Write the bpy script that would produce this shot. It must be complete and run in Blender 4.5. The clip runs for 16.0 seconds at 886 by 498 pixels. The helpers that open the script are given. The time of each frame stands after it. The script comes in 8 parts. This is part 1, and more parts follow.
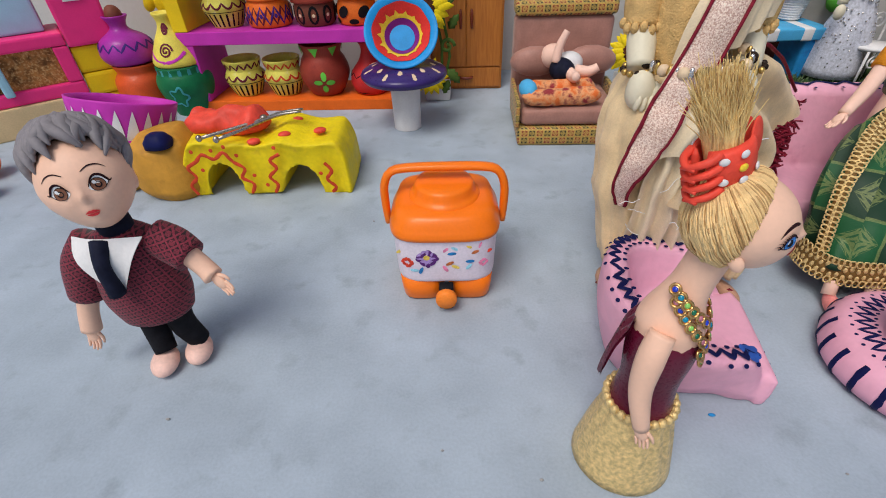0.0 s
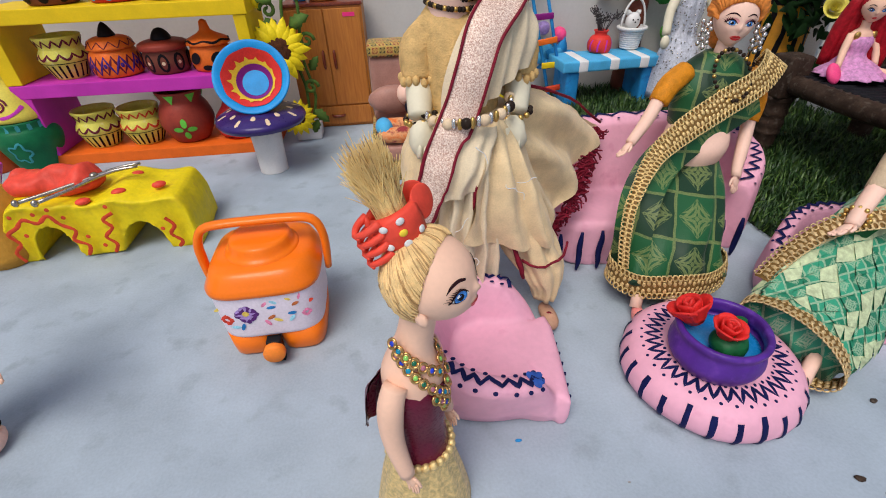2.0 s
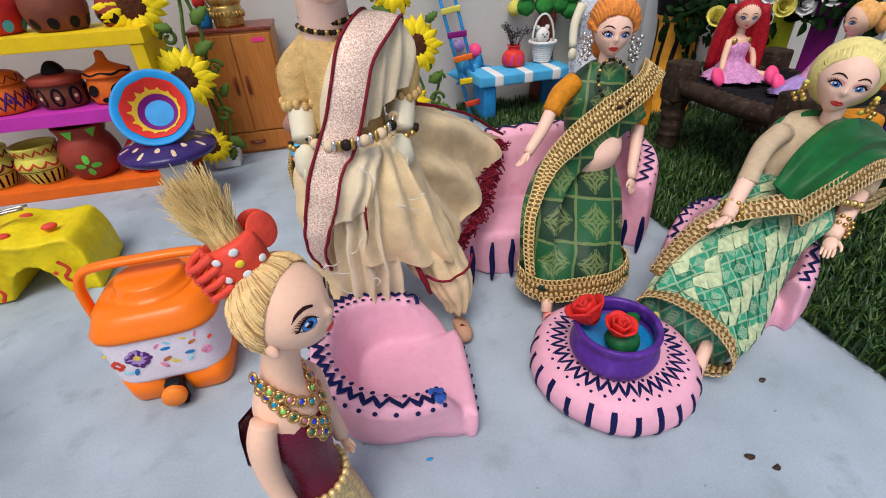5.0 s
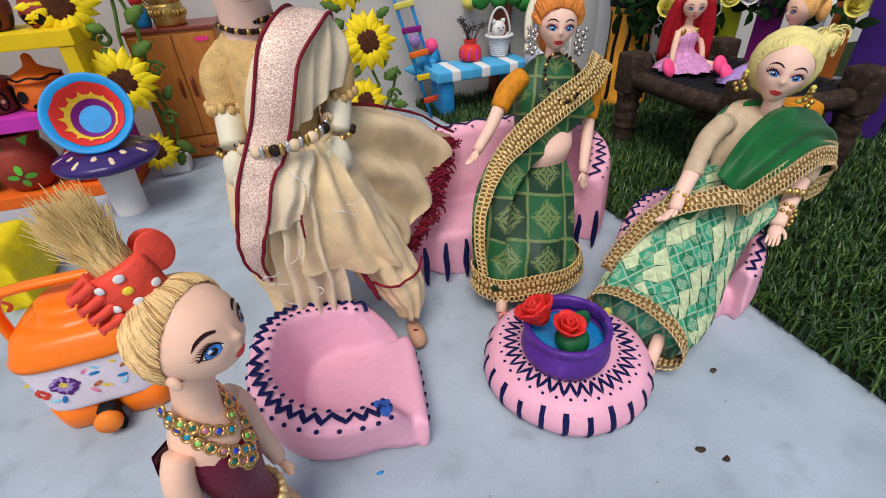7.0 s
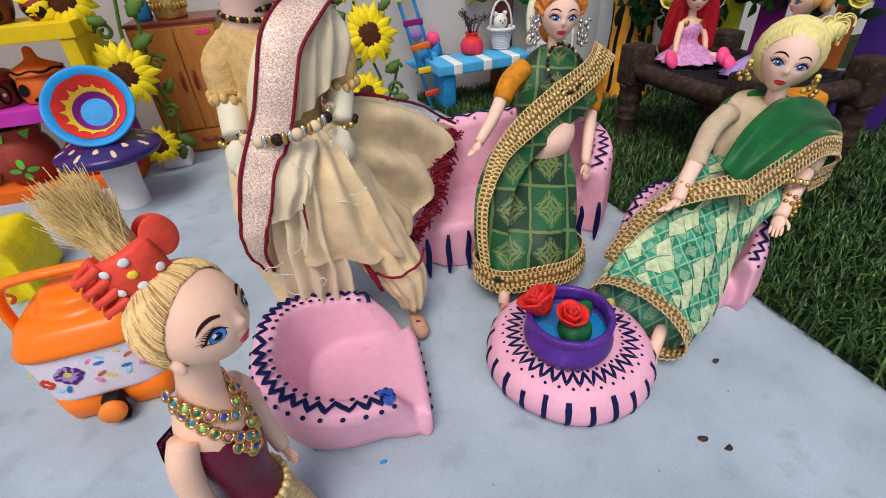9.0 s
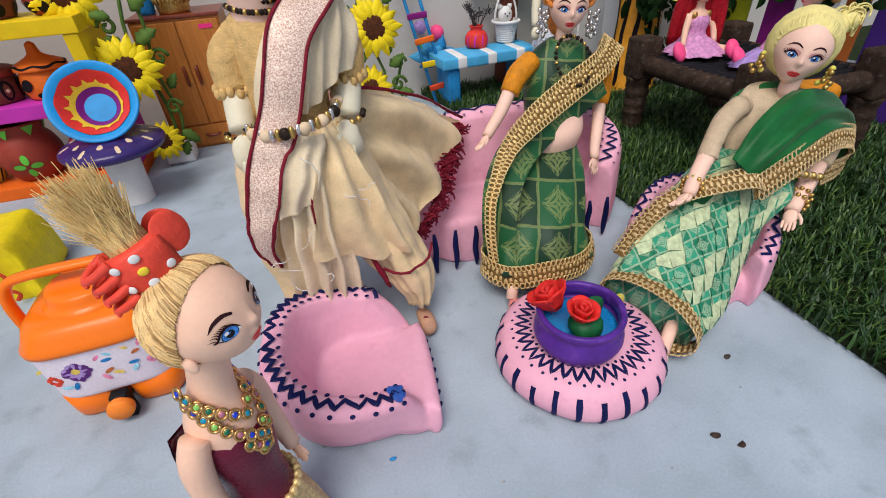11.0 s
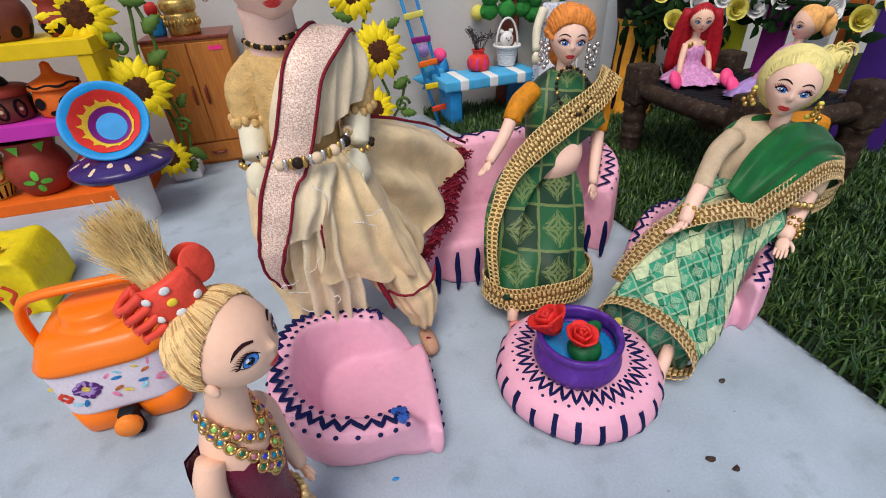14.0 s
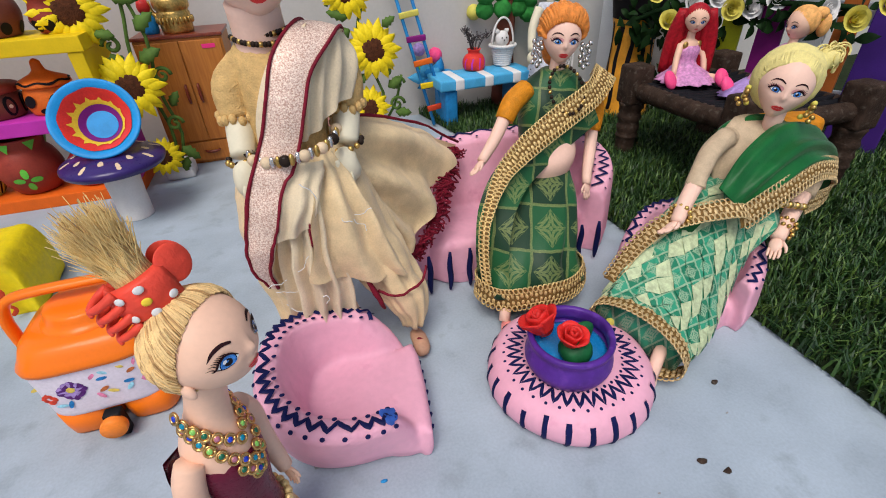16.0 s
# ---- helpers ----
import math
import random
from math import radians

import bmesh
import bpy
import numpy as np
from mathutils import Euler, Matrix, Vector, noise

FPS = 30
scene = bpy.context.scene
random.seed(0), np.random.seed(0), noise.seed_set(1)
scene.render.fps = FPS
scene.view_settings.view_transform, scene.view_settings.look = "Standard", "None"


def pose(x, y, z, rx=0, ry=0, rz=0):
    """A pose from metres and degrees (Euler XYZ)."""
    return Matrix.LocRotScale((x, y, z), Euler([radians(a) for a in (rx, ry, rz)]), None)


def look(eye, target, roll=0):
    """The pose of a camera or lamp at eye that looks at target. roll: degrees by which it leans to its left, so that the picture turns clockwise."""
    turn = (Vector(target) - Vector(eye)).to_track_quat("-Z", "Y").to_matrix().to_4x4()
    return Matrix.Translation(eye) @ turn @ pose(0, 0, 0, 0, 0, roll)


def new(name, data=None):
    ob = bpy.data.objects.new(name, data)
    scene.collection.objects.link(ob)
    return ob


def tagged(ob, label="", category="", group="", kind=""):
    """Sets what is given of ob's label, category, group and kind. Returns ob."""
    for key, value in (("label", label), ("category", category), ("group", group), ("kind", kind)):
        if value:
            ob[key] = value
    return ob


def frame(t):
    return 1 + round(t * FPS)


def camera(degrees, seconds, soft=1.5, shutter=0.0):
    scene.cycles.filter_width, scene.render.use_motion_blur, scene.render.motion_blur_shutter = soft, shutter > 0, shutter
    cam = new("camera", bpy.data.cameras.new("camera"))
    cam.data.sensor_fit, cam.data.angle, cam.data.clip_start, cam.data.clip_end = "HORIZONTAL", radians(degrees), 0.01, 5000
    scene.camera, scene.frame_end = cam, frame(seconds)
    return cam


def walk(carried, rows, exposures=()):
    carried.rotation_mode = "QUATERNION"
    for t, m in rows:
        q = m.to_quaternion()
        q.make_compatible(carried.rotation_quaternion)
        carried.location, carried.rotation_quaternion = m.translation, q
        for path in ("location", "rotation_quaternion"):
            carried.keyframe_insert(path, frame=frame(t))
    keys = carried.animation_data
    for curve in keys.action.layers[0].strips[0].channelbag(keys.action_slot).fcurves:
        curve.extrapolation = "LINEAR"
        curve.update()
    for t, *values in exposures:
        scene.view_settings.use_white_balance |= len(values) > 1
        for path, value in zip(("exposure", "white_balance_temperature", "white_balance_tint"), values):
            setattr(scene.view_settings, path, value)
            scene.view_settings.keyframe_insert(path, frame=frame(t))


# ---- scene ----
cam = camera(87.7, 16.0, soft=1.0)
PATH = [
    (0, (0.118, 0.122, 0.326), (0.013, 1.702, -0.896), -2.2),
    (0.5, (0.163, 0.133, 0.324), (0.098, 1.726, -0.884), -2.3),
    (1, (0.187, 0.138, 0.334), (0.175, 1.74, -0.864), -2.5),
    (1.5, (0.209, 0.13, 0.337), (0.276, 1.746, -0.839), -2.3),
    (2, (0.232, 0.126, 0.344), (0.384, 1.752, -0.81), -2.1),
    (2.5, (0.266, 0.124, 0.349), (0.491, 1.754, -0.787), -2.2),
    (3, (0.279, 0.124, 0.35), (0.562, 1.751, -0.779), -2.4),
    (3.5, (0.281, 0.121, 0.336), (0.616, 1.742, -0.788), -2.8),
    (6, (0.284, 0.12, 0.347), (0.635, 1.753, -0.752), -3.3),
    (6.5, (0.312, 0.128, 0.341), (0.744, 1.729, -0.778), -3.5),
    (7, (0.311, 0.127, 0.341), (0.75, 1.72, -0.786), -3.5),
    (7.5, (0.31, 0.124, 0.342), (0.747, 1.714, -0.79), -3.6),
    (8, (0.306, 0.124, 0.341), (0.742, 1.712, -0.794), -3.7),
    (8.5, (0.308, 0.123, 0.341), (0.74, 1.711, -0.796), -3.7),
    (9, (0.309, 0.125, 0.337), (0.739, 1.71, -0.804), -3.7),
    (11.5, (0.304, 0.13, 0.335), (0.72, 1.705, -0.825), -4.1),
    (12, (0.308, 0.13, 0.338), (0.728, 1.703, -0.824), -4.1),
    (12.5, (0.299, 0.122, 0.355), (0.741, 1.729, -0.751), -2.8),
    (13, (0.3, 0.123, 0.352), (0.74, 1.731, -0.754), -2.9),
    (13.5, (0.299, 0.125, 0.351), (0.737, 1.732, -0.756), -3.0),
    (14, (0.299, 0.126, 0.35), (0.736, 1.732, -0.759), -3.1),
    (14.5, (0.3, 0.127, 0.35), (0.739, 1.733, -0.759), -3.1),
    (15, (0.304, 0.126, 0.345), (0.749, 1.729, -0.765), -2.8),
    (15.5, (0.303, 0.127, 0.346), (0.747, 1.73, -0.765), -2.8),
    (16, (0.306, 0.127, 0.347), (0.752, 1.731, -0.761), -2.8),
]
walk(cam, [(t, look(eye, target, roll)) for t, eye, target, roll in PATH], exposures=[(0, -0.19), (1.0, -0.14), (3.0, -0.02), (16.0, -0.02)])

# ---- light ----
world = bpy.data.worlds.new("sky")
scene.world = world
world.use_nodes = True
wn = world.node_tree.nodes
sky = wn.new("ShaderNodeTexSky")
sky.sky_type = 'NISHITA'
sky.sun_disc = False
sky.sun_elevation, sky.sun_rotation = radians(58), radians(205)
sky.dust_density, sky.air_density = 3.0, 1.0
wn["Background"].inputs["Strength"].default_value = 0.121
world.node_tree.links.new(sky.outputs[0], wn["Background"].inputs["Color"])
sun_data = bpy.data.lights.new("sun", 'SUN')
sun_data.energy, sun_data.angle, sun_data.color = 2.0, radians(30), (1.0, 0.96, 0.91)
sun = new("sun", sun_data)
sun.matrix_world = look((-0.55, -1.0, 2.4), (0.1, 0.1, 0.0))
scene.view_settings.exposure = -0.02


# ---- materials ----
def node_mat(name):
    m = bpy.data.materials.new(name)
    m.use_nodes = True
    return m, m.node_tree.nodes, m.node_tree.links, m.node_tree.nodes["Principled BSDF"]


def mat(name, c, rough=0.55, vary=0.12, scale=40.0, bump=0.15, fine=400.0, metal=0.0, c2=None, mix2=0.0, coat=0.0, sheen=0.0, depth=0.0006, grain=0.08):
    """Base colour c, broken up by broad stains (scale) and fine grain (fine); c2 shows through in worn patches."""
    m, n, l, b = node_mat(name)
    co = n.new("ShaderNodeTexCoord")
    big = n.new("ShaderNodeTexNoise")
    big.inputs["Scale"].default_value, big.inputs["Detail"].default_value = scale, 5.0
    small = n.new("ShaderNodeTexNoise")
    small.inputs["Scale"].default_value, small.inputs["Detail"].default_value = fine, 3.0
    for t in (big, small):
        l.new(co.outputs["Object"], t.inputs["Vector"])
    ramp = n.new("ShaderNodeValToRGB")
    ramp.color_ramp.elements[0].position, ramp.color_ramp.elements[1].position = 0.32, 0.68
    ramp.color_ramp.elements[0].color = (*[max(0, v * (1 - vary)) for v in c], 1)
    ramp.color_ramp.elements[1].color = (*[min(1, v * (1 + vary * 0.7)) for v in c], 1)
    l.new(big.outputs["Fac"], ramp.inputs["Fac"])
    col = ramp.outputs["Color"]
    if c2:
        wear = n.new("ShaderNodeTexNoise")
        wear.inputs["Scale"].default_value, wear.inputs["Detail"].default_value = scale * 2.3, 8.0
        l.new(co.outputs["Object"], wear.inputs["Vector"])
        wr = n.new("ShaderNodeValToRGB")
        wr.color_ramp.elements[0].position, wr.color_ramp.elements[1].position = 0.62 - mix2 * 0.2, 0.72
        l.new(wear.outputs["Fac"], wr.inputs["Fac"])
        mx = n.new("ShaderNodeMix")
        mx.data_type = 'RGBA'
        l.new(wr.outputs["Color"], mx.inputs[0])
        l.new(col, mx.inputs[6])
        mx.inputs[7].default_value = (*c2, 1)
        col = mx.outputs[2]
    gv = n.new("ShaderNodeMapRange")
    gv.inputs["From Min"].default_value, gv.inputs["From Max"].default_value = 0.3, 0.7
    gv.inputs["To Min"].default_value, gv.inputs["To Max"].default_value = 1 - grain, 1 + grain * 0.6
    l.new(small.outputs["Fac"], gv.inputs["Value"])
    gm2 = n.new("ShaderNodeMix")
    gm2.data_type, gm2.blend_type, gm2.inputs[0].default_value = 'RGBA', 'MULTIPLY', 1.0
    l.new(col, gm2.inputs[6])
    l.new(gv.outputs[0], gm2.inputs[7])
    l.new(gm2.outputs[2], b.inputs["Base Color"])
    rr = n.new("ShaderNodeMapRange")
    rr.inputs["To Min"].default_value, rr.inputs["To Max"].default_value = max(0.05, rough - 0.1), min(1, rough + 0.12)
    l.new(small.outputs["Fac"], rr.inputs["Value"])
    l.new(rr.outputs[0], b.inputs["Roughness"])
    b.inputs["Metallic"].default_value = metal
    b.inputs["Coat Weight"].default_value = coat
    b.inputs["Specular IOR Level"].default_value = 0.5 if metal else 0.08 if max(c) < 0.08 else 0.2
    b.inputs["Sheen Weight"].default_value = sheen
    if bump:
        ad = n.new("ShaderNodeMath")
        ad.operation = 'ADD'
        l.new(big.outputs["Fac"], ad.inputs[0])
        l.new(small.outputs["Fac"], ad.inputs[1])
        bp = n.new("ShaderNodeBump")
        bp.inputs["Strength"].default_value, bp.inputs["Distance"].default_value = bump, depth
        l.new(ad.outputs[0], bp.inputs["Height"])
        l.new(bp.outputs[0], b.inputs["Normal"])
    return m


def weave_mat(name, c, c2, scale, rough=0.7, c3=None, weave=1500.0, metal2=0.0):
    """Woven cloth: specks of c2 on c, fine thread relief."""
    m, n, l, b = node_mat(name)
    co = n.new("ShaderNodeTexCoord")
    vo = n.new("ShaderNodeTexNoise")
    vo.inputs["Scale"].default_value, vo.inputs["Detail"].default_value = scale, 6.0
    thr = n.new("ShaderNodeTexNoise")
    thr.inputs["Scale"].default_value, thr.inputs["Detail"].default_value = weave, 2.0
    big = n.new("ShaderNodeTexNoise")
    big.inputs["Scale"].default_value = 35.0
    for t in (vo, thr, big):
        l.new(co.outputs["Object"], t.inputs["Vector"])
    ramp = n.new("ShaderNodeValToRGB")
    ramp.color_ramp.elements[0].position, ramp.color_ramp.elements[1].position = 0.38, 0.62
    ramp.color_ramp.elements[0].color, ramp.color_ramp.elements[1].color = (*c, 1), (*c2, 1)
    if c3:
        e = ramp.color_ramp.elements.new(0.5)
        e.color = (*c3, 1)
    l.new(vo.outputs["Fac"], ramp.inputs["Fac"])
    sm = n.new("ShaderNodeMath")
    sm.operation = 'ADD'
    l.new(thr.outputs["Fac"], sm.inputs[0])
    l.new(big.outputs["Fac"], sm.inputs[1])
    mx = n.new("ShaderNodeMix")
    mx.data_type, mx.blend_type = 'RGBA', 'MULTIPLY'
    mx.inputs[0].default_value = 0.55
    l.new(ramp.outputs["Color"], mx.inputs[6])
    l.new(sm.outputs[0], mx.inputs[7])
    l.new(mx.outputs[2], b.inputs["Base Color"])
    b.inputs["Roughness"].default_value, b.inputs["Metallic"].default_value = rough, metal2
    b.inputs["Specular IOR Level"].default_value, b.inputs["Sheen Weight"].default_value = 0.25, 0.08
    bp = n.new("ShaderNodeBump")
    bp.inputs["Strength"].default_value, bp.inputs["Distance"].default_value = 0.35, 0.0006
    l.new(sm.outputs[0], bp.inputs["Height"])
    l.new(bp.outputs[0], b.inputs["Normal"])
    return m


def brocade_mat(name, dark, light, gold, cell, across, along, rough=0.5, border=0.43):
    """Brocade in squares: dark and light ground by turns, a stepped gold diamond in each square and gold border lines."""
    m, n, l, b = node_mat(name)
    co = n.new("ShaderNodeTexCoord")
    uv = n.new("ShaderNodeCombineXYZ")
    for k, d in enumerate((across, along)):
        dt = n.new("ShaderNodeVectorMath")
        dt.operation = 'DOT_PRODUCT'
        dt.inputs[1].default_value = [v / cell for v in d]
        l.new(co.outputs["Object"], dt.inputs[0])
        l.new(dt.outputs["Value"], uv.inputs[k])
    bend = n.new("ShaderNodeTexNoise")
    bend.inputs["Scale"].default_value = 1.4
    l.new(uv.outputs[0], bend.inputs["Vector"])
    ad = n.new("ShaderNodeVectorMath")
    ad.operation = 'MULTIPLY_ADD'
    ad.inputs[1].default_value = (0.16, 0.16, 0.0)
    l.new(bend.outputs["Color"], ad.inputs[0])
    l.new(uv.outputs[0], ad.inputs[2])

    def math_node(op, a, v=None):
        q = n.new("ShaderNodeMath")
        q.operation = op
        l.new(a, q.inputs[0])
        if isinstance(v, float):
            q.inputs[1].default_value = v
        elif v is not None:
            l.new(v, q.inputs[1])
        return q.outputs[0]

    sp = n.new("ShaderNodeSeparateXYZ")
    l.new(ad.outputs[0], sp.inputs[0])
    half = [math_node('ABSOLUTE', math_node('SUBTRACT', math_node('FRACT', sp.outputs[k]), 0.5)) for k in (0, 1)]
    diam = math_node('ADD', half[0], half[1])
    rings = math_node('GREATER_THAN', math_node('SINE', math_node('MULTIPLY', diam, 46.0)), 0.0)
    inside = math_node('LESS_THAN', diam, 0.42)
    steps = math_node('GREATER_THAN', math_node('SINE', math_node('MULTIPLY', math_node('MULTIPLY', half[0], half[1]), 260.0)), 0.45)
    motif = math_node('MULTIPLY', math_node('MAXIMUM', rings, steps), inside)
    line = math_node('GREATER_THAN', math_node('MAXIMUM', half[0], half[1]), border)
    fac = math_node('MAXIMUM', motif, line)
    ch = n.new("ShaderNodeTexChecker")
    ch.inputs["Scale"].default_value = 1.0
    ch.inputs["Color1"].default_value, ch.inputs["Color2"].default_value = (*dark, 1), (*light, 1)
    l.new(ad.outputs[0], ch.inputs["Vector"])
    thr = n.new("ShaderNodeTexNoise")
    thr.inputs["Scale"].default_value, thr.inputs["Detail"].default_value = 700.0, 3.0
    l.new(co.outputs["Object"], thr.inputs["Vector"])
    fade = math_node('MULTIPLY', fac, math_node('ADD', thr.outputs["Fac"], 0.12))
    mx = n.new("ShaderNodeMix")
    mx.data_type = 'RGBA'
    l.new(fade, mx.inputs[0])
    l.new(ch.outputs["Color"], mx.inputs[6])
    mx.inputs[7].default_value = (*gold, 1)
    l.new(mx.outputs[2], b.inputs["Base Color"])
    b.inputs["Roughness"].default_value = rough
    b.inputs["Specular IOR Level"].default_value, b.inputs["Sheen Weight"].default_value = 0.3, 0.1
    bp = n.new("ShaderNodeBump")
    bp.inputs["Strength"].default_value, bp.inputs["Distance"].default_value = 0.4, 0.0006
    l.new(math_node('ADD', thr.outputs["Fac"], fac), bp.inputs["Height"])
    l.new(bp.outputs[0], b.inputs["Normal"])
    return m


def wood_mat(name, c, c2, rough=0.45):
    m, n, l, b = node_mat(name)
    co = n.new("ShaderNodeTexCoord")
    mp = n.new("ShaderNodeMapping")
    mp.inputs["Scale"].default_value = (1.0, 1.0, 0.08)
    l.new(co.outputs["Object"], mp.inputs["Vector"])
    no = n.new("ShaderNodeTexNoise")
    no.inputs["Scale"].default_value, no.inputs["Detail"].default_value, no.inputs["Distortion"].default_value = 260.0, 6.0, 0.6
    l.new(mp.outputs[0], no.inputs["Vector"])
    ramp = n.new("ShaderNodeValToRGB")
    ramp.color_ramp.elements[0].position, ramp.color_ramp.elements[1].position = 0.3, 0.7
    ramp.color_ramp.elements[0].color, ramp.color_ramp.elements[1].color = (*c2, 1), (*c, 1)
    l.new(no.outputs["Fac"], ramp.inputs["Fac"])
    l.new(ramp.outputs["Color"], b.inputs["Base Color"])
    b.inputs["Roughness"].default_value = rough
    bp = n.new("ShaderNodeBump")
    bp.inputs["Strength"].default_value, bp.inputs["Distance"].default_value = 0.15, 0.0004
    l.new(no.outputs["Fac"], bp.inputs["Height"])
    l.new(bp.outputs[0], b.inputs["Normal"])
    return m


FLOOR = mat("painted_floor", (0.372, 0.440, 0.508), 0.5, 0.13, 14.0, 0.25, 420.0, c2=(0.300, 0.355, 0.405), mix2=0.3, depth=0.0007, grain=0.07)
WALLP = mat("wall_paint", (0.57, 0.55, 0.52), 0.75, 0.06, 6.0, 0.25, 180.0, grain=0.03)
PINK = mat("pink_clay_paint", (0.82, 0.41, 0.53), 0.5, 0.07, 22.0, 0.4, 160.0, c2=(0.76, 0.35, 0.47), mix2=0.15, depth=0.001, grain=0.04)
NAVY = mat("navy_paint", (0.009, 0.012, 0.070), 0.45, 0.2, 60.0, 0.2)
NAVYB = mat("blue_smudge", (0.03, 0.10, 0.42), 0.45, 0.3, 90.0, 0.2)
PURPLE = mat("violet_paint", (0.085, 0.022, 0.25), 0.38, 0.25, 45.0, 0.4, 220.0, c2=(0.13, 0.04, 0.33), mix2=0.3, coat=0.15)
WATER = mat("blue_water_paint", (0.01, 0.22, 0.55), 0.25, 0.15, 60.0, 0.2, coat=0.4, grain=0.04)
ROSE = mat("red_clay", (0.70, 0.028, 0.025), 0.45, 0.2, 90.0, 0.4, 300.0)
DKGREEN = mat("dark_green_clay", (0.01, 0.11, 0.035), 0.45, 0.3, 90.0, 0.5)
ORANGE = mat("orange_plastic", (0.92, 0.19, 0.008), 0.32, 0.04, 20.0, 0.03, coat=0.2, grain=0.03)
ORANGE2 = mat("orange_tap", (0.90, 0.24, 0.03), 0.35, 0.05, 40.0, 0.05)
WHITEPL = mat("milky_plastic", (0.78, 0.70, 0.78), 0.35, 0.04, 30.0, 0.05)
BLACK = mat("black_plastic", (0.012, 0.012, 0.014), 0.4, 0.2, 40.0, 0.1)
YELLOW = mat("yellow_clay_paint", (0.80, 0.62, 0.01), 0.48, 0.12, 28.0, 0.6, 180.0, c2=(0.70, 0.50, 0.02), mix2=0.25, depth=0.0012)
YELFLAT = mat("yellow_board_paint", (0.82, 0.56, 0.01), 0.5, 0.08, 30.0, 0.2, grain=0.04)
REDPAINT = mat("red_line_paint", (0.62, 0.06, 0.02), 0.5, 0.2, 80.0, 0.2)
CORAL = mat("coral_clay", (0.80, 0.075, 0.045), 0.45, 0.2, 50.0, 0.6, 160.0, depth=0.0015)
MUSTARD = mat("mustard_clay", (0.53, 0.26, 0.035), 0.55, 0.2, 24.0, 0.6, 140.0, c2=(0.42, 0.2, 0.03), mix2=0.3, depth=0.0015)
STEEL = mat("tong_steel", (0.42, 0.38, 0.33), 0.28, 0.15, 120.0, 0.1, metal=1.0)
MAGENTA = mat("magenta_paint", (0.55, 0.04, 0.42), 0.5, 0.1, 30.0, 0.3, grain=0.04)
ORBOARD = mat("orange_board_paint", (0.83, 0.15, 0.015), 0.5, 0.1, 30.0, 0.3, grain=0.04)
LIME = mat("lime_pot_paint", (0.72, 0.66, 0.11), 0.5, 0.12, 40.0, 0.4, c2=(0.75, 0.7, 0.35), mix2=0.2)
MAROONP = mat("maroon_line_paint", (0.14, 0.012, 0.03), 0.45, 0.2, 80.0, 0.2)
ORPOT = mat("orange_pot_paint", (0.80, 0.16, 0.02), 0.5, 0.15, 40.0, 0.4)
BROWNPOT = mat("brown_pot_clay", (0.19, 0.055, 0.035), 0.55, 0.2, 40.0, 0.5)
REDPOT = mat("terracotta_pot", (0.30, 0.045, 0.028), 0.5, 0.2, 30.0, 0.5, c2=(0.24, 0.035, 0.025), mix2=0.3)
REDPOT2 = mat("red_orange_pot", (0.62, 0.085, 0.02), 0.45, 0.15, 30.0, 0.4, coat=0.15)
REDVASE = mat("red_vase_paint", (0.55, 0.03, 0.03), 0.45, 0.15, 40.0, 0.4)
BLACKP = mat("black_line_paint", (0.012, 0.010, 0.012), 0.5, 0.2, 80.0, 0.2)
LEAFGR = mat("leaf_green_paint", (0.14, 0.55, 0.06), 0.5, 0.15, 60.0, 0.3)
GREENPOT = mat("green_pot_paint", (0.008, 0.16, 0.06), 0.45, 0.2, 40.0, 0.4)
TEAL = mat("teal_line_paint", (0.05, 0.33, 0.35), 0.5, 0.15, 60.0, 0.2)
PLUMPOT = mat("plum_pot_paint", (0.36, 0.03, 0.33), 0.4, 0.15, 40.0, 0.4, coat=0.15)
YVASE = mat("yellow_vase_paint", (0.78, 0.66, 0.10), 0.5, 0.1, 40.0, 0.4)
BLUEPL = mat("blue_plate_paint", (0.015, 0.28, 0.66), 0.42, 0.1, 50.0, 0.3, grain=0.04)
REDPL = mat("red_plate_paint", (0.74, 0.045, 0.035), 0.45, 0.12, 50.0, 0.3)
YELPL = mat("yellow_plate_paint", (0.86, 0.62, 0.05), 0.45, 0.1, 50.0, 0.3)
VIOPL = mat("purple_plate_paint", (0.22, 0.02, 0.22), 0.45, 0.12, 50.0, 0.3)
CAP = mat("mushroom_cap_paint", (0.035, 0.018, 0.13), 0.3, 0.2, 40.0, 0.3, coat=0.3, grain=0.04)
CREAM = mat("cream_spot_paint", (0.72, 0.55, 0.36), 0.5, 0.12, 60.0, 0.3)
WHITE = mat("white_paint", (0.76, 0.75, 0.74), 0.5, 0.06, 30.0, 0.3, grain=0.04)
WOOD = wood_mat("varnished_wood", (0.56, 0.20, 0.028), (0.42, 0.125, 0.014))
WOODR = wood_mat("red_wood_handle", (0.24, 0.045, 0.015), (0.15, 0.02, 0.01), 0.3)
GOLDM = mat("gold_metal", (0.62, 0.40, 0.12), 0.35, 0.3, 200.0, 0.5, metal=0.9)
BRAID = mat("gold_braid", (0.80, 0.58, 0.25), 0.38, 0.3, 350.0, 0.8, 900.0, metal=0.35)
BRAIDBK = mat("braid_backing", (0.20, 0.11, 0.03), 0.6, 0.3, 350.0, 0.8, 900.0)
BRAIDDK = mat("antique_gold_braid", (0.66, 0.48, 0.24), 0.42, 0.3, 350.0, 0.8, 900.0, metal=0.35)
SOIL = mat("turf_base", (0.018, 0.028, 0.012), 0.9, 0.3, 60.0, 0.3)
SUNY = mat("sunflower_petal", (0.92, 0.70, 0.012), 0.55, 0.12, 80.0, 0.2)
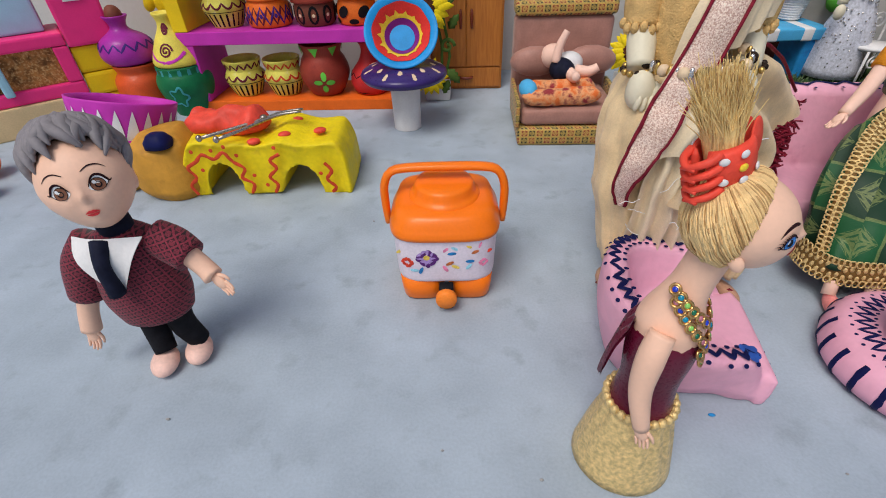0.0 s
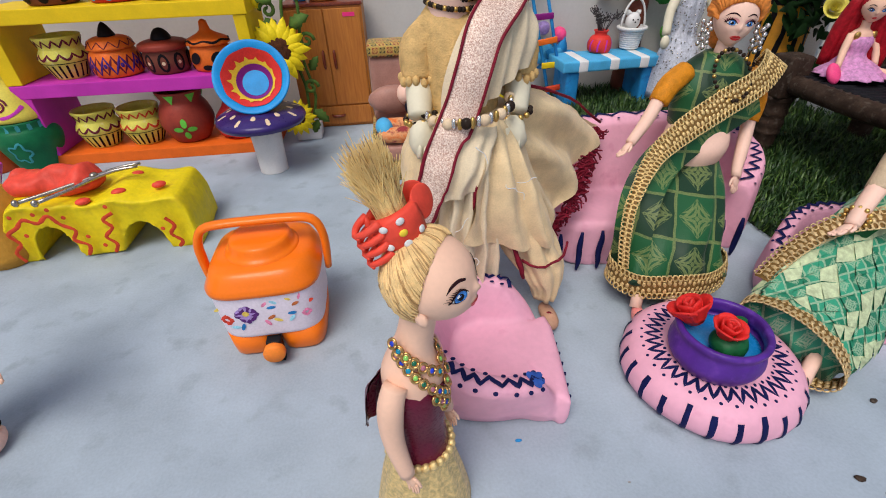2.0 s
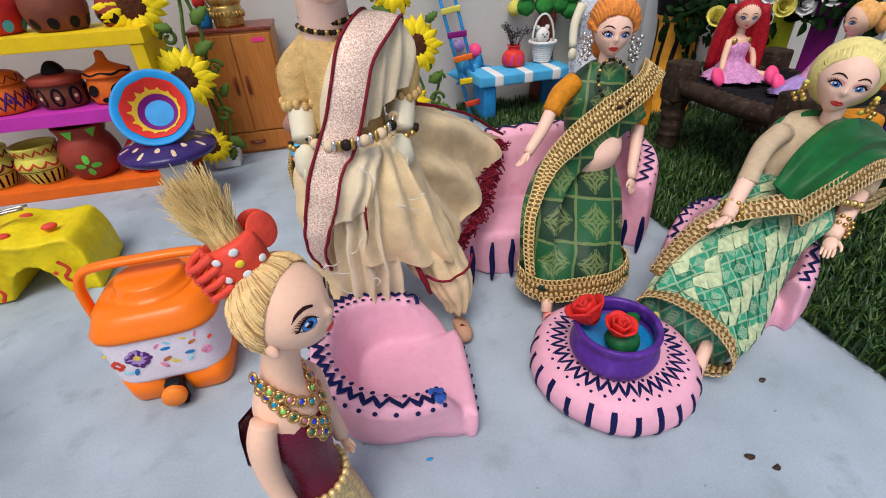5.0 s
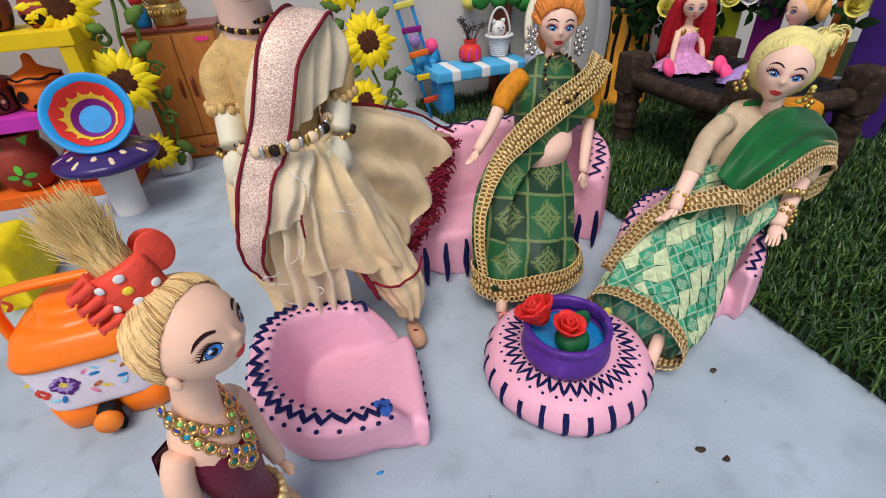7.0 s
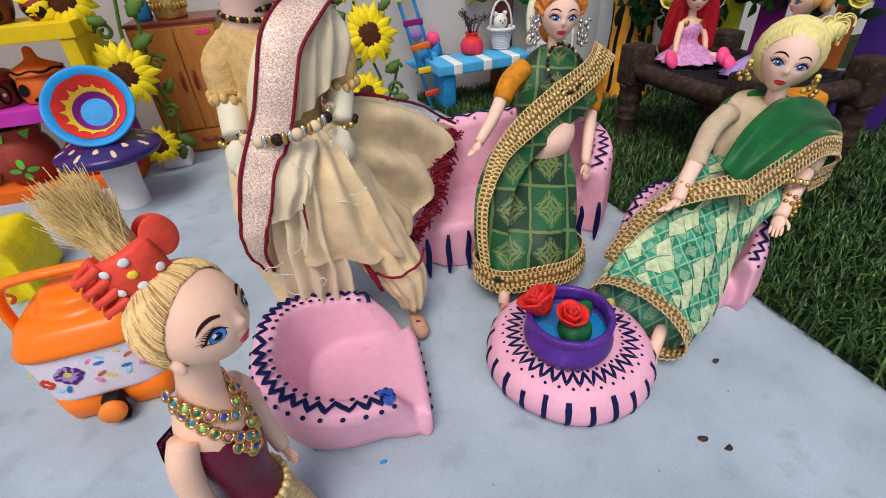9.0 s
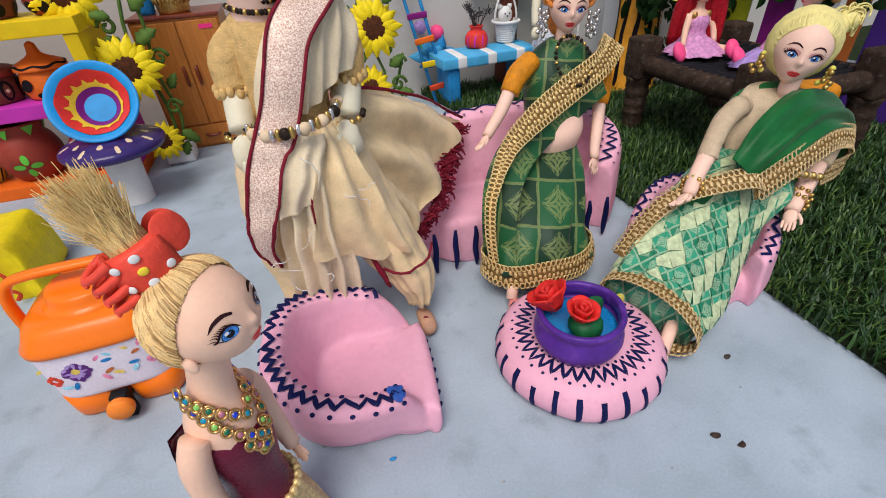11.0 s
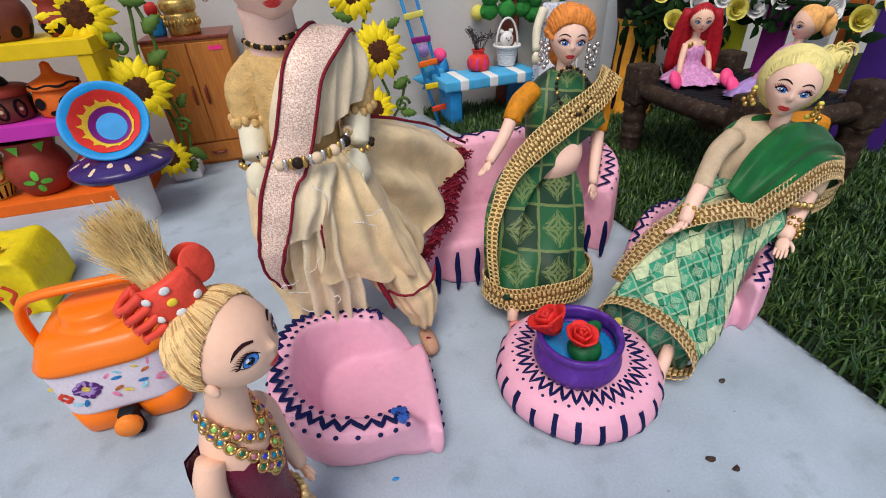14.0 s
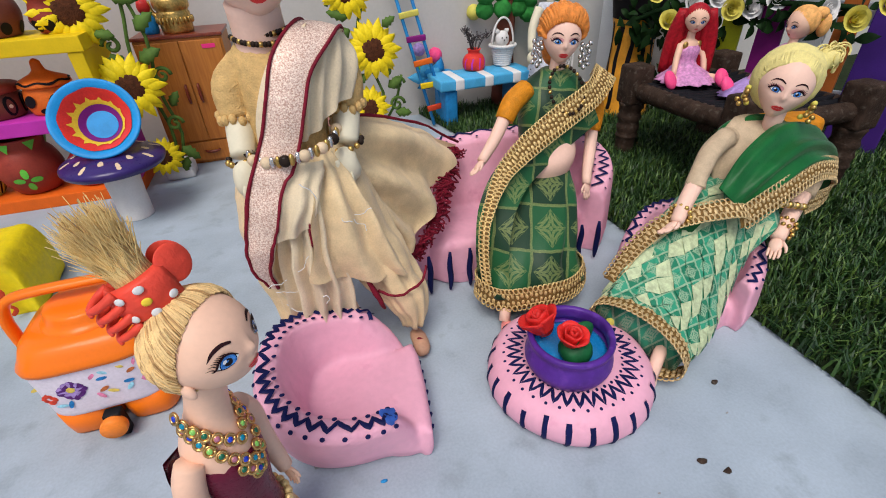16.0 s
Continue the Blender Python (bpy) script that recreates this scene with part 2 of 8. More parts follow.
SUNB = mat("sunflower_disc", (0.09, 0.028, 0.010), 0.8, 0.4, 300.0, 1.0, 900.0)
LEAF = mat("felt_leaf", (0.085, 0.16, 0.028), 0.65, 0.3, 60.0, 0.3)
COTCL = mat("mauve_satin", (0.40, 0.20, 0.155), 0.4, 0.15, 40.0, 0.3, sheen=0.2)
COTBR = brocade_mat("woven_cot_trim", (0.02, 0.02, 0.012), (0.25, 0.04, 0.02), (0.72, 0.50, 0.12), 0.012, (1, 0.6, 0), (0, 0.5, 1), 0.5, 0.36)
CHARP = mat("charpoy_dark_wood", (0.046, 0.029, 0.021), 0.6, 0.4, 60.0, 0.8, c2=(0.095, 0.075, 0.06), mix2=0.3, depth=0.0015)
BLUET = mat("blue_table_paint", (0.02, 0.24, 0.55), 0.5, 0.25, 35.0, 0.4, c2=(0.02, 0.15, 0.42), mix2=0.3)
SKYB = mat("sky_blue_paint", (0.08, 0.42, 0.72), 0.5, 0.15, 35.0, 0.4)
BASK = mat("white_wicker", (0.78, 0.77, 0.75), 0.6, 0.1, 300.0, 0.8, 800.0)
DARKTW = mat("dark_twig", (0.07, 0.06, 0.06), 0.7, 0.3, 100.0, 0.2)
HOTPINK = mat("hot_pink_plastic", (0.85, 0.04, 0.22), 0.4, 0.06, 30.0, 0.08, grain=0.03)
CREAMPL = mat("cream_plastic", (0.68, 0.50, 0.27), 0.5, 0.08, 30.0, 0.1)
PALEBLUE = mat("pale_blue_plastic", (0.33, 0.58, 0.70), 0.4, 0.08, 30.0, 0.08, grain=0.03)
BREAD = mat("printed_bread", (0.33, 0.14, 0.04), 0.6, 0.6, 120.0, 0.4, c2=(0.65, 0.40, 0.16), mix2=0.6)
GREYPL = mat("grey_plastic", (0.35, 0.34, 0.33), 0.5, 0.1, 30.0, 0.1)
FPURP = mat("purple_fence_paint", (0.055, 0.018, 0.18), 0.5, 0.15, 20.0, 0.3)
FMAG = mat("magenta_fence_paint", (0.22, 0.012, 0.17), 0.5, 0.15, 20.0, 0.3)
FLIME = mat("lime_fence_paint", (0.50, 0.50, 0.02), 0.5, 0.15, 20.0, 0.3)
FRED = mat("red_fence_paint", (0.38, 0.03, 0.02), 0.5, 0.15, 20.0, 0.3)
FORG = mat("orange_fence_paint", (0.55, 0.15, 0.03), 0.5, 0.15, 20.0, 0.3)
FWHITE = mat("white_fence_paint", (0.62, 0.64, 0.67), 0.5, 0.07, 20.0, 0.3)
VASEOR = mat("striped_vase_orange", (0.80, 0.34, 0.03), 0.4, 0.2, 40.0, 0.3, coat=0.2)
VINE = mat("artificial_leaf", (0.010, 0.030, 0.008), 0.45, 0.4, 60.0, 0.3)
BUSH = mat("felt_bush_green", (0.03, 0.22, 0.04), 0.8, 0.3, 90.0, 0.7)
PALEYEL = mat("pale_yellow_rose", (0.70, 0.62, 0.12), 0.6, 0.15, 60.0, 0.2)
# doll materials
SKIN = mat("doll_vinyl", (0.86, 0.54, 0.39), 0.42, 0.05, 30.0, 0.05, grain=0.03)
SKINL = mat("pale_doll_vinyl", (0.88, 0.58, 0.46), 0.42, 0.05, 30.0, 0.05, grain=0.03)
IVORY = mat("ivory_doll_vinyl", (0.74, 0.68, 0.51), 0.4, 0.05, 30.0, 0.05, grain=0.03)
TANSILK = mat("tan_silk", (0.78, 0.59, 0.34), 0.5, 0.14, 55.0, 0.6, 700.0, sheen=0.2)
TANSILK2 = mat("pale_silk", (0.76, 0.63, 0.43), 0.5, 0.1, 45.0, 0.5, 700.0, sheen=0.2)
OCHRE = mat("ochre_blouse", (0.66, 0.43, 0.17), 0.6, 0.18, 140.0, 0.9, 700.0, depth=0.0012)
MAROON = mat("maroon_thread", (0.20, 0.008, 0.024), 0.7, 0.3, 200.0, 0.5)
ZARI = weave_mat("copper_zari", (0.56, 0.33, 0.25), (0.95, 0.78, 0.66), 900.0, 0.45, None, 1600.0, 0.2)
BROC = brocade_mat("green_brocade", (0.005, 0.036, 0.014), (0.009, 0.090, 0.028), (0.20, 0.25, 0.08), 0.041, (0.92, -0.35, -0.1), (0.18, 0.25, 0.95), border=0.465)
GSATIN = mat("green_satin", (0.006, 0.110, 0.024), 0.3, 0.25, 40.0, 0.3, 700.0, sheen=0.1, grain=0.05)
SCALE = brocade_mat("green_diamond_weave", (0.012, 0.19, 0.10), (0.03, 0.30, 0.17), (0.40, 0.52, 0.34), 0.017, (0.99, -0.13, 0.07), (0.11, -0.83, -0.5), 0.5, 0.45)
MUSTSLV = mat("mustard_blouse", (0.68, 0.25, 0.012), 0.5, 0.2, 120.0, 0.8, 700.0, depth=0.0012)
LINEN = mat("beige_blouse", (0.55, 0.42, 0.28), 0.6, 0.12, 120.0, 0.7, 700.0)
WINE = mat("wine_satin", (0.13, 0.008, 0.030), 0.28, 0.25, 30.0, 0.3, 500.0)
BLOND = mat("blond_hair", (0.86, 0.60, 0.28), 0.42, 0.16, 200.0, 0.8, 900.0)
BLONDLT = mat("blond_hair_tail", (0.95, 0.69, 0.30), 0.5, 0.12, 120.0, 0.5, 900.0)
BLONDDK = mat("blond_hair_roots", (0.52, 0.31, 0.13), 0.55, 0.2, 200.0, 0.8, 900.0)
YBLOND = mat("yellow_blond_hair", (0.80, 0.69, 0.27), 0.5, 0.08, 200.0, 0.8, 900.0)
PEACHH = mat("peach_blond_hair", (0.86, 0.44, 0.14), 0.5, 0.2, 200.0, 0.8, 900.0)
GINGER = mat("ginger_hair", (0.78, 0.26, 0.05), 0.5, 0.25, 200.0, 0.8, 900.0)
REDHAIR = mat("crimson_hair", (0.40, 0.010, 0.020), 0.45, 0.3, 200.0, 0.8, 900.0)
GREYH = mat("grey_moulded_hair", (0.24, 0.22, 0.23), 0.5, 0.15, 60.0, 0.4)
EYEW = mat("eye_white", (0.80, 0.80, 0.80), 0.3, 0.02, 20.0, 0.0, grain=0.03)
EYEB = mat("eye_blue", (0.05, 0.22, 0.62), 0.25, 0.5, 900.0, 0.0, coat=0.3)
PINKSH = mat("pink_eye_shadow", (0.72, 0.33, 0.33), 0.42, 0.08, 60.0, 0.0)
EYEBR = mat("eye_brown", (0.20, 0.085, 0.05), 0.25, 0.2, 600.0, 0.0)
LIP = mat("lip_red", (0.80, 0.055, 0.06), 0.35, 0.1, 100.0, 0.0)
BROW = mat("brow_brown", (0.03, 0.01, 0.012), 0.6, 0.2, 100.0, 0.0)
TANSHOE = mat("copper_doll_shoe", (0.50, 0.28, 0.18), 0.4, 0.15, 60.0, 0.2)
PINKFOOT = mat("coral_pink_foot", (0.86, 0.29, 0.27), 0.4, 0.1, 60.0, 0.1)
SHOEP = mat("pink_shoe", (0.86, 0.56, 0.47), 0.4, 0.1, 60.0, 0.1)
NEONP = mat("neon_pink_shoe", (0.90, 0.08, 0.25), 0.4, 0.1, 60.0, 0.1)
LILAC = mat("lilac_sequin_dress", (0.62, 0.28, 0.52), 0.4, 0.3, 200.0, 0.6, 800.0)
LILAC2 = mat("violet_dress", (0.42, 0.28, 0.62), 0.45, 0.25, 150.0, 0.6, 800.0)
TULLE = mat("white_glitter_tulle", (0.62, 0.64, 0.72), 0.4, 0.25, 260.0, 1.0, 900.0)
SWEATER = brocade_mat("burgundy_knit", (0.020, 0.006, 0.010), (0.045, 0.008, 0.014), (0.34, 0.035, 0.065), 0.0065, (0.9, 0.4, 0.25), (-0.3, 0.2, 0.95), 0.75, 0.40)
BLACKCL = mat("black_cloth", (0.012, 0.012, 0.015), 0.7, 0.3, 100.0, 0.5)
NAVYCL = mat("navy_cloth", (0.012, 0.014, 0.03), 0.6, 0.3, 100.0, 0.5)
TUFT = mat("pale_green_tuft", (0.52, 0.60, 0.36), 0.5, 0.25, 200.0, 0.6, 900.0)
SILVER = mat("silver_rhinestone", (0.70, 0.68, 0.66), 0.2, 0.4, 700.0, 0.8, metal=0.9)
BEADB = mat("dark_bead", (0.03, 0.02, 0.015), 0.2, 0.3, 300.0, 0.2)
BLANK = weave_mat("printed_blanket", (0.75, 0.16, 0.03), (0.28, 0.03, 0.035), 70.0, 0.7, (0.75, 0.35, 0.15))
GEMS = [mat("gem_" + n, c, 0.12, 0.2, 200.0, 0.0, coat=0.6) for n, c in
        (("blue", (0.01, 0.04, 0.5)), ("green", (0.25, 0.6, 0.12)), ("rose", (0.45, 0.15, 0.22)), ("teal", (0.0, 0.25, 0.4)), ("emerald", (0.005, 0.12, 0.06)))]
RIMGOLD = mat("gem_gold_rim", (0.72, 0.42, 0.16), 0.28, 0.2, 200.0, 0.1, metal=1.0)


# ---- mesh tools ----
def thing(name, label, category, at=(0, 0, 0), rz=0.0, group="", rx=0.0, ry=0.0):
    ob = new(name)
    ob.empty_display_size = 0.02
    ob.matrix_world = pose(*at, rx, ry, rz)
    return tagged(ob, label, category, group)


def mesh_from(bm, name, mats, smooth=True):
    bmesh.ops.recalc_face_normals(bm, faces=bm.faces)
    me = bpy.data.meshes.new(name)
    bm.to_mesh(me)
    bm.free()
    for m in (mats if isinstance(mats, (list, tuple)) else [mats]):
        me.materials.append(m)
    if smooth:
        me.polygons.foreach_set("use_smooth", [True] * len(me.polygons))
    return me


def part(name, bm, material, parent, label="", smooth=True):
    ob = new(name, mesh_from(bm, name, material, smooth))
    ob.parent = parent
    return tagged(ob, label)


def solid(name, bm, material, label, category, kind="", group="", smooth=False, at=(0, 0, 0)):
    ob = new(name, mesh_from(bm, name, material, smooth))
    ob.location = at
    return tagged(ob, label, category, group, kind)


def B():
    return bmesh.new()


def box(bm, lo, hi, bevel=0.0, mi=0, m=None, segs=2):
    c = [(a + b) / 2 for a, b in zip(lo, hi)]
    s = [abs(b - a) for a, b in zip(lo, hi)]
    mm = Matrix.Translation(c) @ Matrix.Diagonal((*s, 1))
    if m is not None:
        mm = m @ mm
    r = bmesh.ops.create_cube(bm, size=1.0, matrix=mm)
    fs = {f for v in r['verts'] for f in v.link_faces}
    if bevel:
        es = {e for f in fs for e in f.edges}
        out = bmesh.ops.bevel(bm, geom=list(es), offset=bevel, segments=segs, profile=0.6, affect='EDGES')
        fs = {f for f in fs if f.is_valid} | set(out['faces'])
    for f in fs:
        f.material_index = mi
    return bm


def grid_faces(bm, rows, closed=True, cap0=False, cap1=False, mi=0):
    """Skin a list of rings of points."""
    vs = [[bm.verts.new(p) for p in r] for r in rows]
    n = len(vs[0])
    for a, b in zip(vs, vs[1:]):
        for i in range(n if closed else n - 1):
            j = (i + 1) % n
            bm.faces.new((a[i], a[j], b[j], b[i])).material_index = mi
    if cap0:
        bm.faces.new(vs[0][::-1]).material_index = mi
    if cap1:
        bm.faces.new(vs[-1]).material_index = mi
    return vs


def smooth_pts(pts, k=4):
    """Catmull-Rom through the points, k steps a span."""
    p = [Vector(q) for q in pts]
    if len(p) < 3:
        return p
    out = []
    for i in range(len(p) - 1):
        a, b, c, d = p[max(i - 1, 0)], p[i], p[i + 1], p[min(i + 2, len(p) - 1)]
        for j in range(k):
            t = j / k
            out.append(0.5 * (2 * b + (c - a) * t + (2 * a - 5 * b + 4 * c - d) * t * t + (3 * b - a - 3 * c + d) * t ** 3))
    return out + [p[-1]]


def lathe(bm, prof, n=32, at=(0, 0, 0), mi=0, k=4, wob=0.0, seed=0.0, m=None):
    pr = smooth_pts([(r, z, 0) for r, z in prof], k)
    rows = []
    for p in pr:
        ring = []
        for i in range(n):
            a = 2 * math.pi * i / n
            r = max(p[0], 1e-5)
            if wob:
                r *= 1 + wob * noise.noise((math.cos(a) * 1.3 + seed, math.sin(a) * 1.3, p[1] * 25 + seed))
            q = Vector((at[0] + r * math.cos(a), at[1] + r * math.sin(a), at[2] + p[1]))
            ring.append(m @ q if m is not None else q)
        rows.append(ring)
    grid_faces(bm, rows, True, True, True, mi)
    return bm


def lathe_surface(prof, at=(0, 0, 0), k=4):
    """The function that gives place and normal on a turned body at u turns and height z."""
    pr = [(p[0], p[1]) for p in smooth_pts([(r, z, 0) for r, z in prof], k)]
    pr = [p for i, p in enumerate(pr) if i == 0 or p[1] > pr[i - 1][1] + 1e-6]

    def f(u, z):
        for (r0, z0), (r1, z1) in zip(pr, pr[1:]):
            if z <= z1 or (r1, z1) == pr[-1]:
                t = (z - z0) / (z1 - z0)
                r, sl = r0 + (r1 - r0) * t, (r1 - r0) / (z1 - z0)
                break
        a = 2 * math.pi * u
        nn = Vector((math.cos(a), math.sin(a), -sl)).normalized()
        return Vector((at[0] + r * math.cos(a), at[1] + r * math.sin(a), at[2] + z)), nn
    return f


def ribbon(bm, f, path, width, lift=0.0006, mi=0, sub=4, closed=False):
    """A stroke of paint along (u, v) points on the surface f."""
    pts = []
    q = path + [path[0]] if closed else path
    for (u0, v0), (u1, v1) in zip(q, q[1:]):
        for j in range(sub):
            t = j / sub
            pts.append(f(u0 + (u1 - u0) * t, v0 + (v1 - v0) * t))
    pts.append(f(*q[-1]))
    prev = None
    for i, (p, nn) in enumerate(pts):
        a, b = pts[max(i - 1, 0)][0], pts[min(i + 1, len(pts) - 1)][0]
        t = b - a
        if t.length < 1e-9:
            t = Vector((1, 0, 0))
        w = width * (0.85 + 0.3 * noise.noise(p * 180))
        side = nn.cross(t).normalized() * w / 2
        ring = [bm.verts.new(p + nn * lift * 0.3 - side), bm.verts.new(p + nn * lift), bm.verts.new(p + nn * lift * 0.3 + side)]
        if prev:
            for k2 in (0, 1):
                bm.faces.new((prev[k2], prev[k2 + 1], ring[k2 + 1], ring[k2])).material_index = mi
        prev = ring
    return bm


def dab(bm, f, u, v, r, lift=0.0007, mi=0, n=8, sx=1.0, sy=1.0, turn=0.0):
    """A round dab of paint on the surface f."""
    p, nn = f(u, v)
    t = nn.cross(Vector((0, 0, 1)))
    t = t.normalized() if t.length > 1e-3 else Vector((1, 0, 0))
    s = nn.cross(t)
    c = bm.verts.new(p + nn * lift)
    ring = []
    for i in range(n):
        a = 2 * math.pi * i / n
        x, y = r * sx * math.cos(a), r * sy * math.sin(a)
        x, y = x * math.cos(turn) - y * math.sin(turn), x * math.sin(turn) + y * math.cos(turn)
        ring.append(bm.verts.new(p + nn * lift * 0.4 + t * x + s * y))
    for i in range(n):
        bm.faces.new((c, ring[i], ring[(i + 1) % n])).material_index = mi
    return bm


def tube(bm, pts, radii, n=10, mi=0, k=3, cap=True, flat=1.0):
    """A round limb or wire through the points; radii a number or one for each point."""
    if not isinstance(radii, (list, tuple)):
        radii = [radii] * len(pts)
    pr = smooth_pts(pts, k) if k > 1 else [Vector(p) for p in pts]
    rr = [v[0] for v in smooth_pts([(r, 0, 0) for r in radii], k)] if k > 1 else radii
    rows, up = [], None
    for i, p in enumerate(pr):
        t = (pr[min(i + 1, len(pr) - 1)] - pr[max(i - 1, 0)]).normalized()
        if up is None:
            up = Vector((0, 0, 1)) if abs(t.z) < 0.9 else Vector((0, 1, 0))
        side = t.cross(up).normalized()
        up = side.cross(t).normalized()
        rows.append([p + (side * math.cos(2 * math.pi * j / n) + up * math.sin(2 * math.pi * j / n) * flat) * rr[i] for j in range(n)])
    grid_faces(bm, rows, True, cap, cap, mi)
    return bm


def ell(bm, c, r, mi=0, m=None, seg=16, rings=10, keep=None):
    """An ellipsoid; keep chooses the points, in its unit sphere, that stay."""
    if not isinstance(r, (list, tuple)):
        r = (r, r, r)
    mm = Matrix.Translation(c) @ (m.to_3x3().to_4x4() if m is not None else Matrix()) @ Matrix.Diagonal((*r, 1))
    rows = []
    for j in range(rings + 1):
        ph = math.pi * j / rings
        rows.append([Vector((math.sin(ph) * math.cos(2 * math.pi * i / seg), math.sin(ph) * math.sin(2 * math.pi * i / seg), -math.cos(ph))) for i in range(seg if 0 < j < rings else 1)])
    vs = [[bm.verts.new(mm @ v) if not keep or keep(v) else None for v in r] for r in rows]
    for a, b in zip(vs, vs[1:]):
        for i in range(seg):
            k2 = (i + 1) % seg
            q = (a[0], b[k2], b[i]) if len(a) == 1 else (a[i], a[k2], b[0]) if len(b) == 1 else (a[i], a[k2], b[k2], b[i])
            if None not in q:
                bm.faces.new(q).material_index = mi
    return bm


def lumps(bm, amp, scale, seed=0.0):
    for v in bm.verts:
        v.co += Vector(noise.noise_vector(v.co * scale + Vector((seed, seed, seed)))) * amp
    return bm


def remesh(ob, size, smooth=3):
    a = ob.modifiers.new("skin", 'REMESH')
    a.mode, a.voxel_size, a.use_smooth_shade = 'VOXEL', size, True
    s = ob.modifiers.new("soft", 'SMOOTH')
    s.factor, s.iterations = 0.5, smooth
    return ob


def zigzag(u0, u1, v0, v1, n):
    return [(u0 + (u1 - u0) * i / n, v0 if i % 2 else v1) for i in range(n + 1)]


# ---- setting ----
WALL_Y = 1.215
bm = B()
box(bm, (-30, -30, -0.3), (30, 30, 0.0))
tagged(new("floor", mesh_from(bm, "floor", FLOOR, False)), "pale grey-blue painted concrete floor, lightly scuffed", "floor", kind="structure")
bm = B()
box(bm, (-1.7, WALL_Y, 0.0), (2.4, WALL_Y + 0.12, 1.5))
tagged(new("wall_north", mesh_from(bm, "wall_north", WALLP, False)), "plain off-white painted wall behind the toys", "wall", kind="structure")

# turf mat with an edge that runs away from the camera
EDGE = [(0.722, -0.6), (0.72, 0.25), (0.717, 0.38), (0.694, 0.612), (0.60, 1.06), (0.565, WALL_Y)]


def edge_x(y):
    for (x0, y0), (x1, y1) in zip(EDGE, EDGE[1:]):
        if y <= y1:
            return x0 + (x1 - x0) * (y - y0) / (y1 - y0)
    return EDGE[-1][0]


bm = B()
low = [bm.verts.new((x, y, 0.001)) for x, y in EDGE + [(2.4, WALL_Y), (2.4, -0.6)]]
f = bm.faces.new(low)
for v in [g for g in bmesh.ops.extrude_face_region(bm, geom=[f])['geom'] if isinstance(g, bmesh.types.BMVert)]:
    v.co.z = 0.004
turf = tagged(new("ground", mesh_from(bm, "ground", SOIL, False)), "dark backing of the artificial turf mat", "turf mat", kind="structure")
rng = np.random.default_rng(3)
N = 52000
gy = rng.uniform(0.12, WALL_Y, N)
gx = np.array([edge_x(v) for v in gy]) + rng.uniform(0.0, 1.0, N) ** 1.15 * 0.85 - 0.004
ang, lean = rng.uniform(0, 2 * np.pi, N), rng.uniform(0.15, 1.0, N)
hgt, wid = rng.uniform(0.013, 0.028, N), rng.uniform(0.0009, 0.0016, N)
dx, dy = np.cos(ang), np.sin(ang)
verts = np.zeros((N, 5, 3))
for k2, (h, o, w) in enumerate(((0, 0, -1), (0, 0, 1), (0.6, 0.3, -0.8), (0.6, 0.3, 0.8), (1, 0.9, 0))):
    verts[:, k2, 0] = gx + dx * o * lean * hgt - dy * w * wid
    verts[:, k2, 1] = gy + dy * o * lean * hgt + dx * w * wid
    verts[:, k2, 2] = 0.003 + hgt * h * (1 - 0.35 * lean * h)
base = (np.arange(N) * 5)[:, None]
faces = [tuple(r) for r in np.concatenate([base + [0, 1, 3], base + [0, 3, 2], base + [2, 3, 4]]).tolist()]
me = bpy.data.meshes.new("turf_blades")
me.from_pydata(verts.reshape(-1, 3).tolist(), [], faces)
gm, gn, gl, gb = node_mat("turf_blades")
geo = gn.new("ShaderNodeNewGeometry")
gr = gn.new("ShaderNodeValToRGB")
gr.color_ramp.elements[0].color, gr.color_ramp.elements[1].color = (0.008, 0.030, 0.007, 1), (0.095, 0.17, 0.030, 1)
ge = gr.color_ramp.elements.new(0.6)
ge.color = (0.024, 0.072, 0.012, 1)
gl.new(geo.outputs["Random Per Island"], gr.inputs["Fac"])
gl.new(gr.outputs["Color"], gb.inputs["Base Color"])
gb.inputs["Roughness"].default_value = 0.5
me.materials.append(gm)
tagged(new("artificial_grass", me), "dense dark green artificial grass blades", "grass", kind="stuff")


